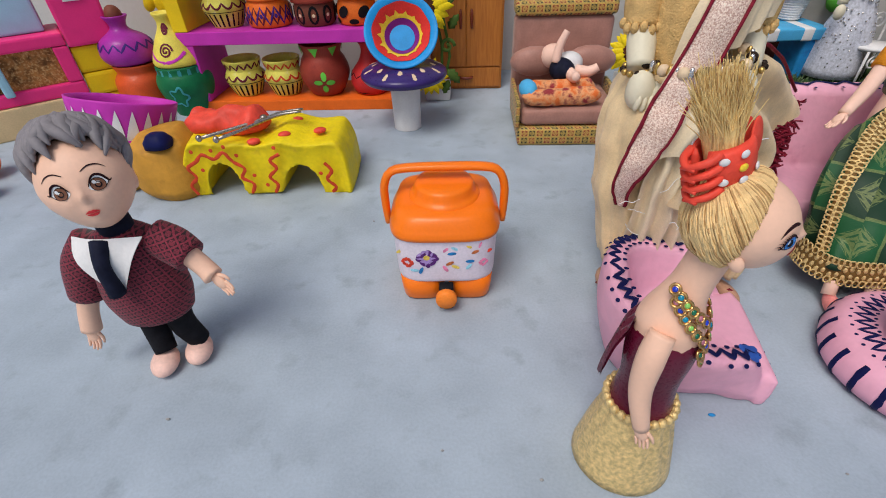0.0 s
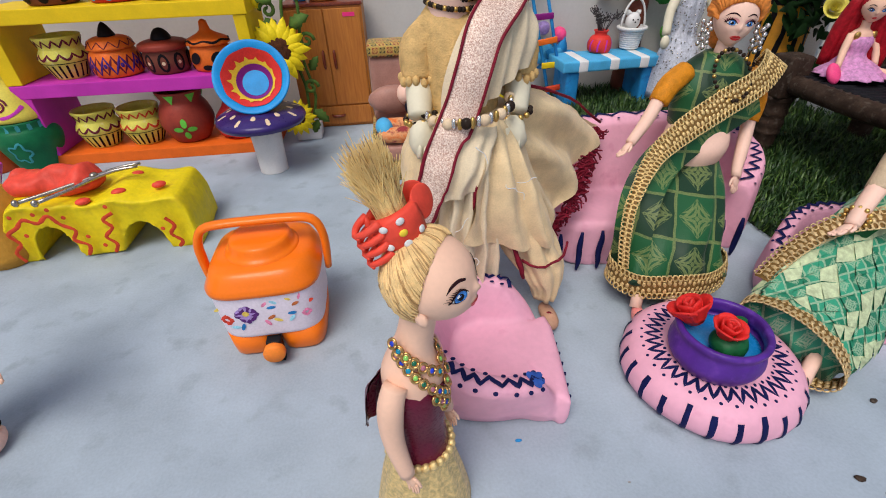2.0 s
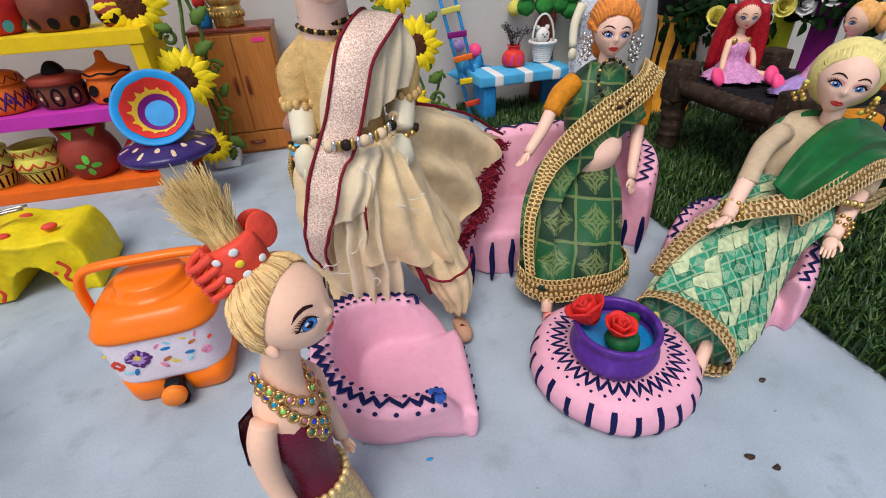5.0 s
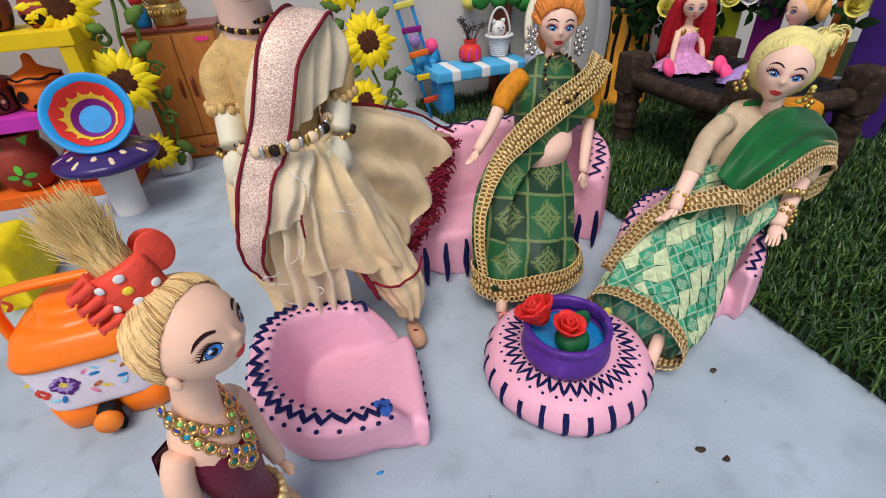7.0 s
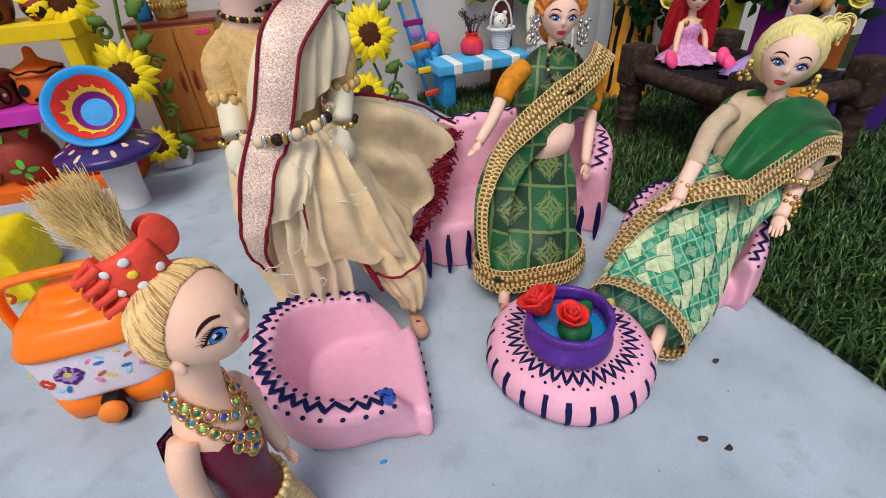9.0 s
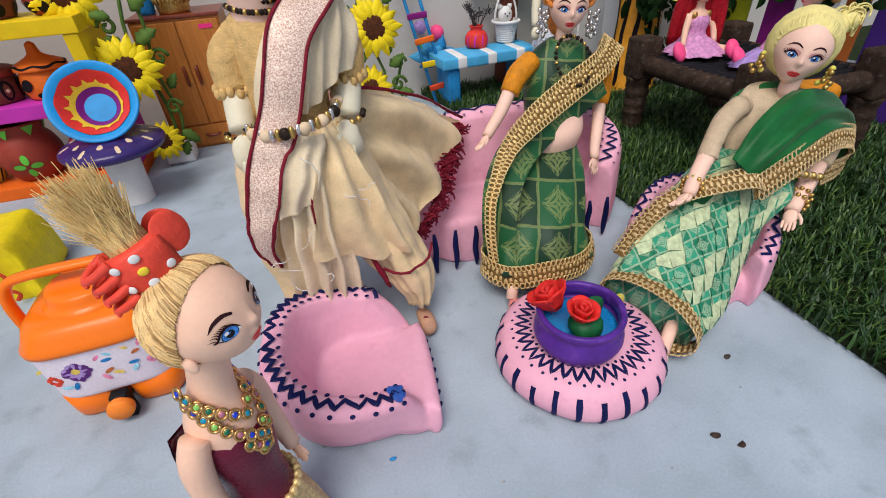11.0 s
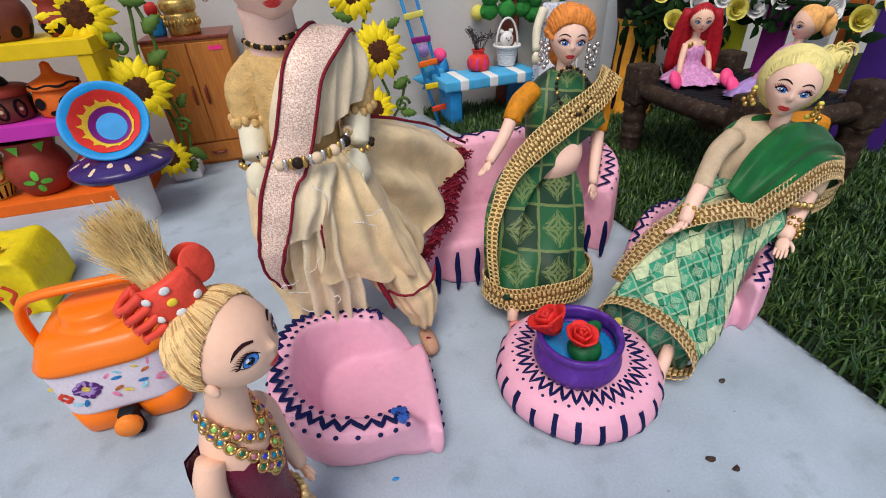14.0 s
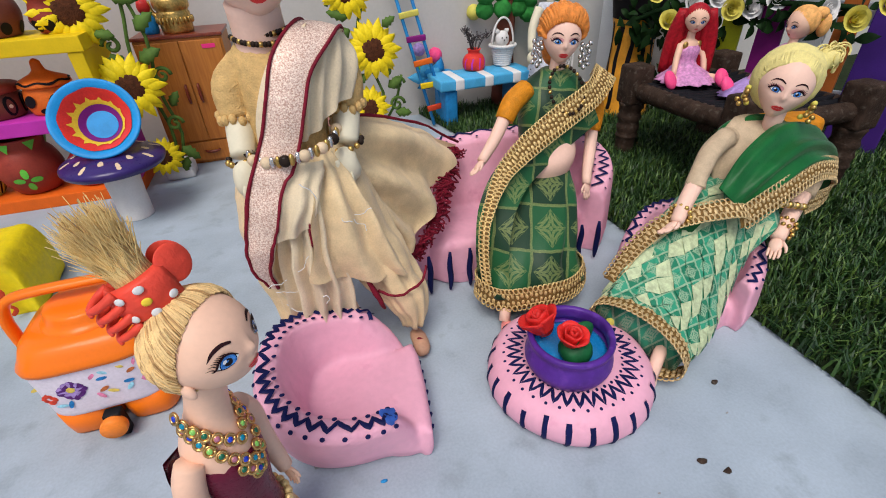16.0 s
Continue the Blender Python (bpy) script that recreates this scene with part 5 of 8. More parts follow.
# ---- toy kitchen ----
ob = thing("toy_kitchen", "pink, cream and pale blue toy kitchen unit with oven", "toy kitchen", (-0.69, 0.93, 0), 40)
for nm, lo, hi, bv, m, lab in (
        ("base", (-0.17, -0.06, 0), (0.095, 0.07, 0.052), 0.003, CREAMPL, "cream plastic base"),
        ("oven_frame_bottom", (-0.11, -0.055, 0.0525), (0.095, 0.06, 0.075), 0.004, HOTPINK, ""),
        ("oven_frame_top", (-0.11, -0.055, 0.135), (0.095, 0.06, 0.155), 0.004, HOTPINK, ""),
        ("oven_frame_side", (0.072, -0.055, 0.0755), (0.095, 0.06, 0.1345), 0.003, HOTPINK, ""),
        ("oven_frame_side", (-0.11, -0.055, 0.0755), (-0.03, 0.06, 0.1345), 0.003, PALEBLUE, "pale blue plastic panel"),
        ("oven_picture", (-0.0295, -0.046, 0.0755), (0.0715, 0.055, 0.1345), 0.0, BREAD, "printed bread behind the oven window"),
        ("oven_handle", (-0.022, -0.066, 0.07), (-0.008, -0.0555, 0.142), 0.004, PALEBLUE, "pale blue handle"),
        ("button", (-0.085, -0.06, 0.082), (-0.065, -0.0555, 0.098), 0.002, HOTPINK, ""),
        ("upper_panel", (-0.11, -0.02, 0.1555), (0.075, 0.06, 0.27), 0.004, PALEBLUE, ""),
        ("tower_top", (0.0955, -0.055, 0.13), (0.17, 0.07, 0.29), 0.005, HOTPINK, ""),
        ("yellow_block", (0.0955, -0.05, 0.0), (0.172, 0.07, 0.044), 0.006, YELFLAT, "yellow padded block"),
        ("yellow_block", (0.0957, -0.052, 0.0445), (0.174, 0.07, 0.084), 0.006, YELFLAT, "yellow padded block"),
        ("yellow_block", (0.0955, -0.05, 0.0845), (0.172, 0.07, 0.1295), 0.006, YELFLAT, "yellow padded block"),
        ("notice", (0.118, -0.057, 0.20), (0.145, -0.0553, 0.235), 0.0003, WHITE, "small white notice"),
        ("notice_bar", (0.121, -0.0578, 0.222), (0.142, -0.0571, 0.229), 0.0002, BLACKP, ""),
        ("notice_bar", (0.121, -0.0578, 0.205), (0.126, -0.0571, 0.217), 0.0002, REDPAINT, ""),
        ("notice_bar", (0.134, -0.0578, 0.205), (0.139, -0.0571, 0.217), 0.0002, REDPAINT, ""),
        ("hob", (-0.17, -0.055, 0.0525), (-0.1105, 0.06, 0.075), 0.004, GREYPL, "grey hob")):
    bm = B()
    box(bm, lo, hi, bv)
    part(nm, bm, m, ob, lab, smooth=False)
# felt flower behind the pots
ob = thing("yellow_flower_cushion", "yellow felt flower standing behind the stacked pots", "felt flower", (-0.515, 1.15, 0))
bm = B()
tube(bm, [(0, 0, 0), (0.002, 0, 0.1), (0, 0, 0.18)], 0.003, 6)
part("stem", bm, LEAF, ob)
for i in range(9):
    bm = B()
    a = 2 * math.pi * i / 9
    ell(bm, (0.03 * math.cos(a), -0.002, 0.2 + 0.036 * math.sin(a)), (0.021, 0.006, 0.0125), m=pose(0, 0, 0, 0, -math.degrees(a), 0))
    part("petal", bm, SUNY, ob)

# toy balls at the left edge
for p, m, nm in (((-0.62, 0.72, 0.028), ORANGE, "orange"), ((-0.575, 0.655, 0.022), BLUET, "blue")):
    bm = B()
    ell(bm, (0, 0, 0), (0.028 if nm == "orange" else 0.022,) * 3, seg=24, rings=14)
    solid("clay_ball", bm, m, nm + " painted clay ball on the floor", "clay ball", at=p, smooth=True)


# ---- sunflower vines ----
def petal_mesh():
    bm = B()
    rows = []
    for j in range(6):
        t = j / 5
        w = 0.0046 * math.sin(math.pi * min(1, 0.12 + 0.88 * t)) ** 0.8 + 0.0002
        y = 0.008 + 0.0240 * t
        z = 0.002 * math.sin(math.pi * t) - 0.004 * t * t
        rows.append([(-w, y, z - 0.001), (0, y, z + 0.0012), (w, y, z - 0.001)])
    grid_faces(bm, rows, False)
    me = mesh_from(bm, "petal", SUNY)
    return me


PETAL = petal_mesh()


def sunflower(parent, c, face, size):
    bm = B()
    lathe(bm, [(0.0, -0.002), (0.0112, -0.001), (0.0112, 0.002), (0.0, 0.0035)], 20, k=2)
    for i in range(90):
        r, a = 0.0106 * math.sqrt(i / 90), i * 2.39996
        ell(bm, (r * math.cos(a), r * math.sin(a), 0.0034 - r * 0.14), (0.0007, 0.0007, 0.0007), seg=5, rings=3)
    d = part("sunflower", bm, SUNB, parent, "yellow sunflower with a dark brown disc")
    q = Vector(face).normalized().to_track_quat('Z', 'Y').to_matrix().to_4x4()
    d.matrix_local = Matrix.Translation(c) @ q @ Matrix.Diagonal((size, size, size, 1))
    for ring, (n, s, dz) in enumerate(((16, 1.0, -0.0025), (15, 0.9, -0.0008))):
        for i in range(n):
            p = new("petal", PETAL)
            p.parent = d
            p.matrix_local = pose(0, 0, dz, 0, 0, 360 * (i + ring * 0.5) / n + 4 * math.sin(i * 3.1)) @ pose(0, 0, 0, 4 + 5 * math.sin(i * 1.7 + ring)) @ Matrix.Diagonal((s, s * (0.95 + 0.06 * math.sin(i * 2.2)), 1, 1))
    return d


def leaf(bm, c, d, size, mi=0, lobes=True):
    d = Vector(d).normalized()
    s = d.cross(Vector((0, -0.9, 0.35))).normalized()
    nrm2 = s.cross(d)
    prof = (0.04, 0.16, 0.30, 0.22, 0.30, 0.18, 0.22, 0.10, 0.01) if lobes else (0.03, 0.14, 0.22, 0.26, 0.26, 0.22, 0.16, 0.08, 0.01)
    rows = []
    for j, w in enumerate(prof):
        t = j / (len(prof) - 1)
        p = Vector(c) + d * size * t + nrm2 * size * 0.12 * math.sin(math.pi * t)
        rows.append([p - s * w * size, p + nrm2 * size * 0.04, p + s * w * size])
    grid_faces(bm, rows, False, mi=mi)


def vine(name, label, at, stems, flowers, leaves, curls, rz=0):
    o = thing(name, label, "sunflower vine", at, rz, "sunflower vines")
    bm = B()
    box(bm, (-0.026, -0.012, 0), (0.022, 0.03, 0.03), 0.004)
    part("planter", bm, WHITE, o, "small white planter block")
    for st in stems:
        bm = B()
        tube(bm, st, 0.0028, 7)
        part("stem", bm, LEAF, o)
    for c, d, s in leaves:
        bm = B()
        leaf(bm, c, d, s)
        p = part("leaf", bm, LEAF, o)
        md = p.modifiers.new("thick", 'SOLIDIFY')
        md.thickness = 0.0012
    for c, r, sg in curls:
        bm = B()
        tube(bm, [(c[0] + sg * r * (1 - t / 22) * math.cos(t * 0.45), c[1], c[2] + r * (1 - t / 22) * math.sin(t * 0.45)) for t in range(19)], [0.0032] * 12 + [0.003, 0.003, 0.0028, 0.0026, 0.0026, 0.003, 0.004], 6, k=1, flat=0.7)
        part("curl", bm, LEAF, o)
    for c, fc, s in flowers:
        sunflower(o, c, fc, s)
    return o


vine("sunflower_vine", "green felt vine with yellow sunflowers beside the shelf", (0.062, 1.035, 0),
     [[(0, 0, 0.02), (0.008, 0.0, 0.1), (-0.012, 0, 0.2), (0.004, 0, 0.3), (-0.01, 0, 0.38)], [(0.0, 0.004, 0.02), (0.022, 0.002, 0.08), (0.01, 0.004, 0.16), (0.02, 0, 0.24), (0.0, 0.0, 0.34)]],
     [((-0.066, -0.012, 0.284), (0.25, -0.9, 0.1), 1.7), ((-0.021, -0.03, 0.172), (0.2, -0.9, 0.2), 1.7), ((-0.014, -0.024, 0.050), (0.2, -0.9, 0.2), 1.1), ((-0.02, -0.006, 0.36), (0.2, -0.9, 0.0), 1.7)],
     [((-0.02, -0.004, 0.215), (-0.8, 0, -0.5), 0.045), ((0.0, -0.004, 0.205), (0.9, 0, 0.4), 0.04), ((0.01, -0.002, 0.25), (0.8, 0, 0.6), 0.04), ((-0.01, 0, 0.3), (0.9, 0, -0.2), 0.04), ((0.018, -0.01, 0.06), (0.7, 0, -0.8), 0.035),
      ((0.022, -0.004, 0.13), (0.6, 0, 0.8), 0.03), ((0.02, -0.01, 0.04), (-0.4, 0, -0.9), 0.03), ((-0.02, -0.008, 0.245), (-1, 0, 0.2), 0.03)],
     [((0.018, -0.004, 0.1), 0.014, 1), ((-0.03, -0.006, 0.232), 0.014, -1), ((-0.034, -0.004, 0.2), 0.012, 1), ((0.024, 0, 0.18), 0.014, 1)])
vine("sunflower_vine", "green felt vine with yellow sunflowers behind the standing doll", (0.44, 1.07, 0),
     [[(0, 0, 0.02), (0.02, 0, 0.1), (-0.02, 0, 0.2), (0.01, 0, 0.3), (-0.03, 0, 0.4)], [(0.0, 0.004, 0.02), (0.04, 0.002, 0.07), (0.06, 0, 0.13)]],
     [((0.008, -0.01, 0.182), (0.05, -0.95, 0.15), 1.78), ((-0.012, -0.012, 0.076), (0.05, -0.95, 0.2), 1.4), ((-0.028, -0.006, 0.282), (0.05, -0.95, 0.1), 1.6)],
     [((0.03, -0.004, 0.11), (1, 0, 0.5), 0.035), ((-0.03, -0.004, 0.24), (-1, 0, 0.3), 0.04), ((-0.03, -0.004, 0.22), (-1, 0, -0.5), 0.04), ((0.04, -0.004, 0.06), (1, 0, -0.2), 0.035), ((-0.01, -0.004, 0.14), (-0.6, 0, -0.6), 0.03), ((0.03, -0.004, 0.22), (1, 0, 0.6), 0.03)],
     [((0.05, -0.004, 0.115), 0.014, 1), ((0.045, -0.004, 0.075), 0.016, 1), ((-0.05, -0.004, 0.26), 0.016, -1), ((0.03, -0.004, 0.14), 0.01, -1)])

# ---- ladder, blue table and what stands there ----
ob = thing("toy_ladder", "blue toy ladder with coloured rungs leaning on the wall", "ladder", (0.577, 1.115, 0.004))
DIR = Vector((-0.075, 0.08, 0.36)).normalized()
for off in (-0.002, 0.03):
    bm = B()
    tube(bm, [Vector((off, 0, 0)), Vector((off, 0, 0)) + DIR * 0.37], 0.0036, 8, k=1)
    part("rail", bm, BLUET, ob)
for i, m in enumerate((REDPAINT, YELFLAT, ORBOARD, FMAG, PALEYEL, LEAFGR, REDPAINT)):
    bm = B()
    c = DIR * (0.04 + 0.048 * i) + Vector((0.014, -0.004, 0))
    box(bm, (-0.021, -0.003, -0.006), (0.021, 0.003, 0.006), 0.002, m=Matrix.Translation(c) @ pose(0, 0, 0, 0, -8 + 5 * (i % 2), 0))
    part("rung", bm, m, ob)

ob = thing("blue_table", "low blue clay table with white stripes on the turf", "table", (0.692, 1.128, 0.004), 3)
bm = B()
box(bm, (-0.112, -0.045, 0.078), (0.108, 0.045, 0.1), 0.004, segs=3)
part("tabletop", bm, SKYB, ob)
for sx in (-1, 1):
    bm = B()
    box(bm, (sx * 0.085 - 0.014, -0.038, 0.0), (sx * 0.085 + 0.014, 0.038, 0.0775), 0.006, segs=3)
    part("leg", bm, BLUET, ob)
for x in (-0.068, 0.0, 0.066):
    bm = B()
    box(bm, (x - 0.011, -0.0458, 0.0775), (x + 0.011, 0.0458, 0.1007), 0.004, segs=3)
    part("white_stripe", bm, WHITE, ob, "white painted stripe")
o, f2 = plain_pot("clay_vase", "small red clay vase with plum stripes and dry twigs", (0.684, 1.152, 0.1048), [(0.018, 0), (0.024, 0.005), (0.025, 0.018), (0.02, 0.03), (0.0135, 0.034), (0.0135, 0.04), (0.016, 0.043)], REDPL, 0.012, cat="vase")
for i in range(9):
    bm = B()
    ribbon(bm, f2, [(i / 9, 0.004), (i / 9, 0.016), (i / 9 + 0.02, 0.026)], 0.004, 0.0008, sub=2)
    part("stripe_paint", bm, MAGENTA, o)
r2 = random.Random(5)
for i in range(16):
    bm = B()
    a, sp = r2.uniform(0, 6.28), r2.uniform(0.01, 0.034)
    tip = Vector((sp * math.cos(a), sp * math.sin(a) * 0.7, r2.uniform(0.062, 0.085)))
    tube(bm, [(0.004 * math.cos(a), 0.004 * math.sin(a), 0.03), tip * 0.6 + Vector((0, 0, 0.018)), tip], [0.0009, 0.0007, 0.0005], 5)
    for j in range(7):
        q = tip + Vector((r2.uniform(-0.008, 0.008), r2.uniform(-0.008, 0.008), r2.uniform(-0.006, 0.006)))
        tube(bm, [tip * 0.9, q], 0.0005, 4, k=1)
        ell(bm, q, 0.0014, seg=5, rings=3)
    part("twig", bm, DARKTW, o, "dry dark twig")
ob = thing("wicker_basket", "small white wicker basket with tall handle on the table", "basket", (0.757, 1.163, 0.1048))
bm = B()
for i in range(9):
    z, r = 0.0035 + i * 0.0045, 0.018 + i * 0.0008
    tube(bm, [(r * math.cos(t * math.pi / 12), r * math.sin(t * math.pi / 12), z + 0.0008 * (t % 2)) for t in range(25)], 0.0024, 6, k=1)
lathe(bm, [(0.0, 0.001), (0.017, 0.001), (0.023, 0.038), (0.02, 0.038), (0.0, 0.006)], 24, k=1)
part("body", bm, BASK, ob)
bm = B()
tube(bm, [(0.029 * math.cos(t * math.pi / 12), 0.029 * math.sin(t * math.pi / 12), 0.043) for t in range(25)], 0.0034, 8, k=1)
part("rim", bm, BASK, ob)
bm = B()
tube(bm, [(-0.026 * math.cos(t * math.pi / 14) , 0, 0.043 + 0.056 * math.sin(t * math.pi / 14)) for t in range(15)], 0.0024, 7, k=1)
part("handle", bm, BASK, ob)
bm = B()
ell(bm, (0.0, 0.004, 0.055), (0.016, 0.013, 0.017))
ell(bm, (-0.011, 0.006, 0.071), 0.0055)
ell(bm, (0.011, 0.006, 0.071), 0.0055)
lumps(bm, 0.0015, 200)
for p in ((-0.005, -0.0085, 0.059), (0.0055, -0.0085, 0.059), (0.0, -0.0095, 0.054)):
    ell(bm, p, 0.0018, mi=1, seg=6, rings=4)
solid("plush_toy", bm, [WHITE, BLACKP], "small white plush toy sitting in the basket", "plush toy", at=(0.757, 1.163, 0.1048), smooth=True)

# felt wall trimmings behind the table
for p, r, m, lab in (((0.607, 1.196, 0.135), 0.016, NEONP, "pink"), ((0.70, 1.196, 0.215), 0.016, PALEYEL, "yellow"), ((0.80, 1.19, 0.215), 0.016, FORG, "orange"), ((0.575, 1.196, 0.115), 0.011, LEAFGR, "green"), ((0.57, 1.196, 0.15), 0.014, LILAC2, "violet"), ((0.86, 1.19, 0.13), 0.02, LEAFGR, "lime green")):
    bm = B()
    ell(bm, (0, 0, 0), (r, r, r), seg=20, rings=12)
    lumps(bm, 0.0015, 300)
    solid("pompom", bm, m, lab + " wool pompom stuck on the wall", "pompom", group="wall pompoms", at=p, smooth=True)
ob = thing("felt_leaf_cluster", "blue felt leaves stuck on the wall beside the table", "felt leaves", (0.585, 1.19, 0.085))
for i in range(8):
    bm = B()
    a = math.pi * (i / 7) * 1.2 - 0.3
    leaf(bm, (0.02 * (i % 2), 0, 0), (math.cos(a), -0.1, math.sin(a)), 0.05, lobes=False)
    p = part("leaf", bm, BLUET if i % 2 else SKYB, ob)
    md = p.modifiers.new("thick", 'SOLIDIFY')
    md.thickness = 0.0015
ob = thing("felt_tree", "brown trunk with round green felt foliage against the wall", "toy tree", (0.775, 1.19, 0.004))
bm = B()
tube(bm, [(0.0, 0.005, 0), (0.0, 0.005, 0.12), (0.004, 0.005, 0.22), (0.0, 0.005, 0.36)], [0.03, 0.022, 0.019, 0.015], 12)
part("trunk", bm, BROWNPOT, ob)
for i in range(12):
    bm = B()
    c = (-0.055 + 0.04 * (i % 3), -0.01 - 0.006 * (i % 2), 0.215 + 0.028 * (i // 3)) if i < 6 else (0.05 + 0.03 * (i % 3), -0.01, 0.2 + 0.03 * ((i - 6) // 2))
    ell(bm, c, (0.021, 0.014, 0.019), seg=14, rings=9)
    lumps(bm, 0.003, 90, i)
    part("foliage", bm, BUSH, ob)

# striped vase
ob = thing("striped_floor_vase", "tall orange floor vase with black wavy stripes", "vase", (1.0, 1.03, 0.004))
VP = [(0.05, 0), (0.052, 0.02), (0.045, 0.10), (0.043, 0.16), (0.05, 0.22), (0.062, 0.28), (0.066, 0.33)]
bm = B()
lathe(bm, closed_pot(VP, 0.04), 36, k=3)
part("body", bm, VASEOR, ob)
vf = lathe_surface(VP)
for i in range(11):
    bm = B()
    ribbon(bm, vf, [(i / 11 + 0.012 * math.sin(z * 45 + i), z) for z in (0.004, 0.03, 0.06, 0.09, 0.12, 0.15, 0.18, 0.205)], 0.0105, 0.001, sub=2)
    part("stripe_paint", bm, BLACKP, ob)
bm = B()
rows = [[p + nn * 0.0012 for p, nn in (vf(i / 36, z) for i in range(36))] for z in (0.195, 0.22, 0.25, 0.28, 0.31, 0.328)]
grid_faces(bm, rows, True)
part("black_band", bm, BLACKP, ob)

# ---- fence ----
F0, F1 = Vector((1.0, 1.16, 0)), Vector((1.30, 0.52, 0))
FD = (F1 - F0).normalized()
FR = math.degrees(math.atan2(FD.y, FD.x))
ob = thing("plank_fence", "white picket fence with planks painted purple, magenta and lime", "fence", (F0.x, F0.y, 0.003), FR)
LEN = (F1 - F0).length
for x, w, h, m, pr in ((0.03, 0.05, 0.42, FWHITE, 0), (0.085, 0.045, 0.4, FWHITE, 0), (0.145, 0.05, 0.42, FWHITE, 0), (0.215, 0.05, 0.42, FWHITE, 0), (0.288, 0.036, 0.44, FLIME, -0.004), (0.355, 0.042, 0.44, FMAG, -0.006), (0.413, 0.05, 0.42, FWHITE, 0),
                       (0.463, 0.032, 0.42, FORG, 0), (0.533, 0.078, 0.5, FPURP, -0.012), (0.64, 0.05, 0.42, FWHITE, 0), (0.70, 0.05, 0.42, FRED, 0), (0.76, 0.05, 0.42, FWHITE, 0)):
    bm = B()
    box(bm, (x - w / 2, pr - 0.005, 0), (x + w / 2, pr + 0.005, h), 0.002)
    part("plank", bm, m, ob, smooth=False)
for z in (0.06, 0.2):
    bm = B()
    box(bm, (0.0, 0.0055, z), (LEN + 0.1, 0.015, z + 0.035), 0.002)
    part("rail", bm, FWHITE, ob, smooth=False)
for x in (0.25, 0.62):
    bm = B()
    box(bm, (x, -0.017, 0.06), (x + 0.075, -0.0055, 0.1), 0.003)
    part("brace", bm, FWHITE, ob, smooth=False)

# flower garland along the fence
ob = thing("rose_garland", "dark leafy garland with yellow and white cloth roses", "garland", (0, 0, 0))
r2 = random.Random(11)
GP = [(0.955, 0.985, 0.20), (1.0, 0.945, 0.225), (1.06, 0.90, 0.235), (1.11, 0.86, 0.235), (1.14, 0.78, 0.235), (1.16, 0.70, 0.235)]
bm = B()
tube(bm, GP, 0.005, 6)
part("stem", bm, VINE, ob)
GS = smooth_pts(GP, 20)
bm = B()
for i in range(250):
    t = r2.random()
    c = GS[int(t * (len(GS) - 1))] + Vector((r2.uniform(-0.02, 0.03), r2.uniform(-0.01, 0.03), r2.uniform(-0.05, 0.10) - (0.13 * r2.random() if t < 0.5 and i % 2 else 0)))
    leaf(bm, c, (r2.uniform(-1, 1), r2.uniform(-1, 0.3), r2.uniform(-1, 0.8)), r2.uniform(0.022, 0.04), lobes=False)
tagged(part("leaves", bm, VINE, ob), kind="stuff")
for i, (x, y, z, m) in enumerate(((0.985, 0.925, 0.206, PALEYEL), (1.02, 0.915, 0.236, WHITE), (1.068, 0.87, 0.226, PALEYEL), (1.045, 0.885, 0.245, WHITE), (1.105, 0.865, 0.226, WHITE), (1.125, 0.835, 0.24, WHITE), (1.135, 0.70, 0.222, PALEYEL),
                                   (1.15, 0.67, 0.245, PALEYEL), (1.11, 0.73, 0.235, WHITE), (0.96, 0.95, 0.25, PALEYEL))):
    turn = Matrix.Translation((x, y - 0.008, z)) @ Vector((r2.uniform(-0.5, 0.1), -0.8, r2.uniform(0.1, 0.6))).normalized().to_track_quat('Z', 'Y').to_matrix().to_4x4()
    for n, rad, hh, flare in ((6, 0.0150, 0.011, 0.30), (5, 0.0110, 0.014, 0.1), (4, 0.0070, 0.015, 0.0), (3, 0.0035, 0.015, -0.1)):
        for j in range(n):
            bm = B()
            a0 = 2 * math.pi * j / n + rad * 90
            rows = []
            for t in range(6):
                row = []
                for q in range(7):
                    ss, tt = q / 6 - 0.5, t / 5
                    a = a0 + ss * (2 * math.pi / n) * 1.45
                    rr = rad * (0.35 + 0.65 * tt ** 0.7) * (1 + flare * tt ** 3 * (1 - ss * ss))
                    row.append(turn @ Vector((rr * math.cos(a), rr * math.sin(a), hh * tt * (1 - 1.1 * ss * ss) - 0.004)))
                rows.append(row)
            grid_faces(bm, rows, False)
            part("petal", bm, m, ob)

# ---- charpoy ----
ob = thing("charpoy", "dark wooden string bed with turned legs on the turf", "charpoy bed", (0, 0, 0.004))
L = [Vector((0.855, 0.815, 0)), Vector((0.868, 0.60, 0)), Vector((1.06, 0.585, 0)), Vector((1.05, 0.83, 0))]
for p in L:
    bm = B()
    lathe(bm, [(0.0, 0), (0.013, 0), (0.016, 0.004), (0.017, 0.03), (0.0195, 0.036), (0.0175, 0.042), (0.020, 0.052), (0.0175, 0.06), (0.0205, 0.07), (0.018, 0.078), (0.02, 0.088), (0.0205, 0.096), (0.0, 0.098)], 18, at=p, k=2, wob=0.03)
    box(bm, (p.x - 0.0205, p.y - 0.0205, 0.094), (p.x + 0.0205, p.y + 0.0205, 0.158), 0.006, segs=3)
    part("leg", bm, CHARP, ob, "turned dark wooden leg")
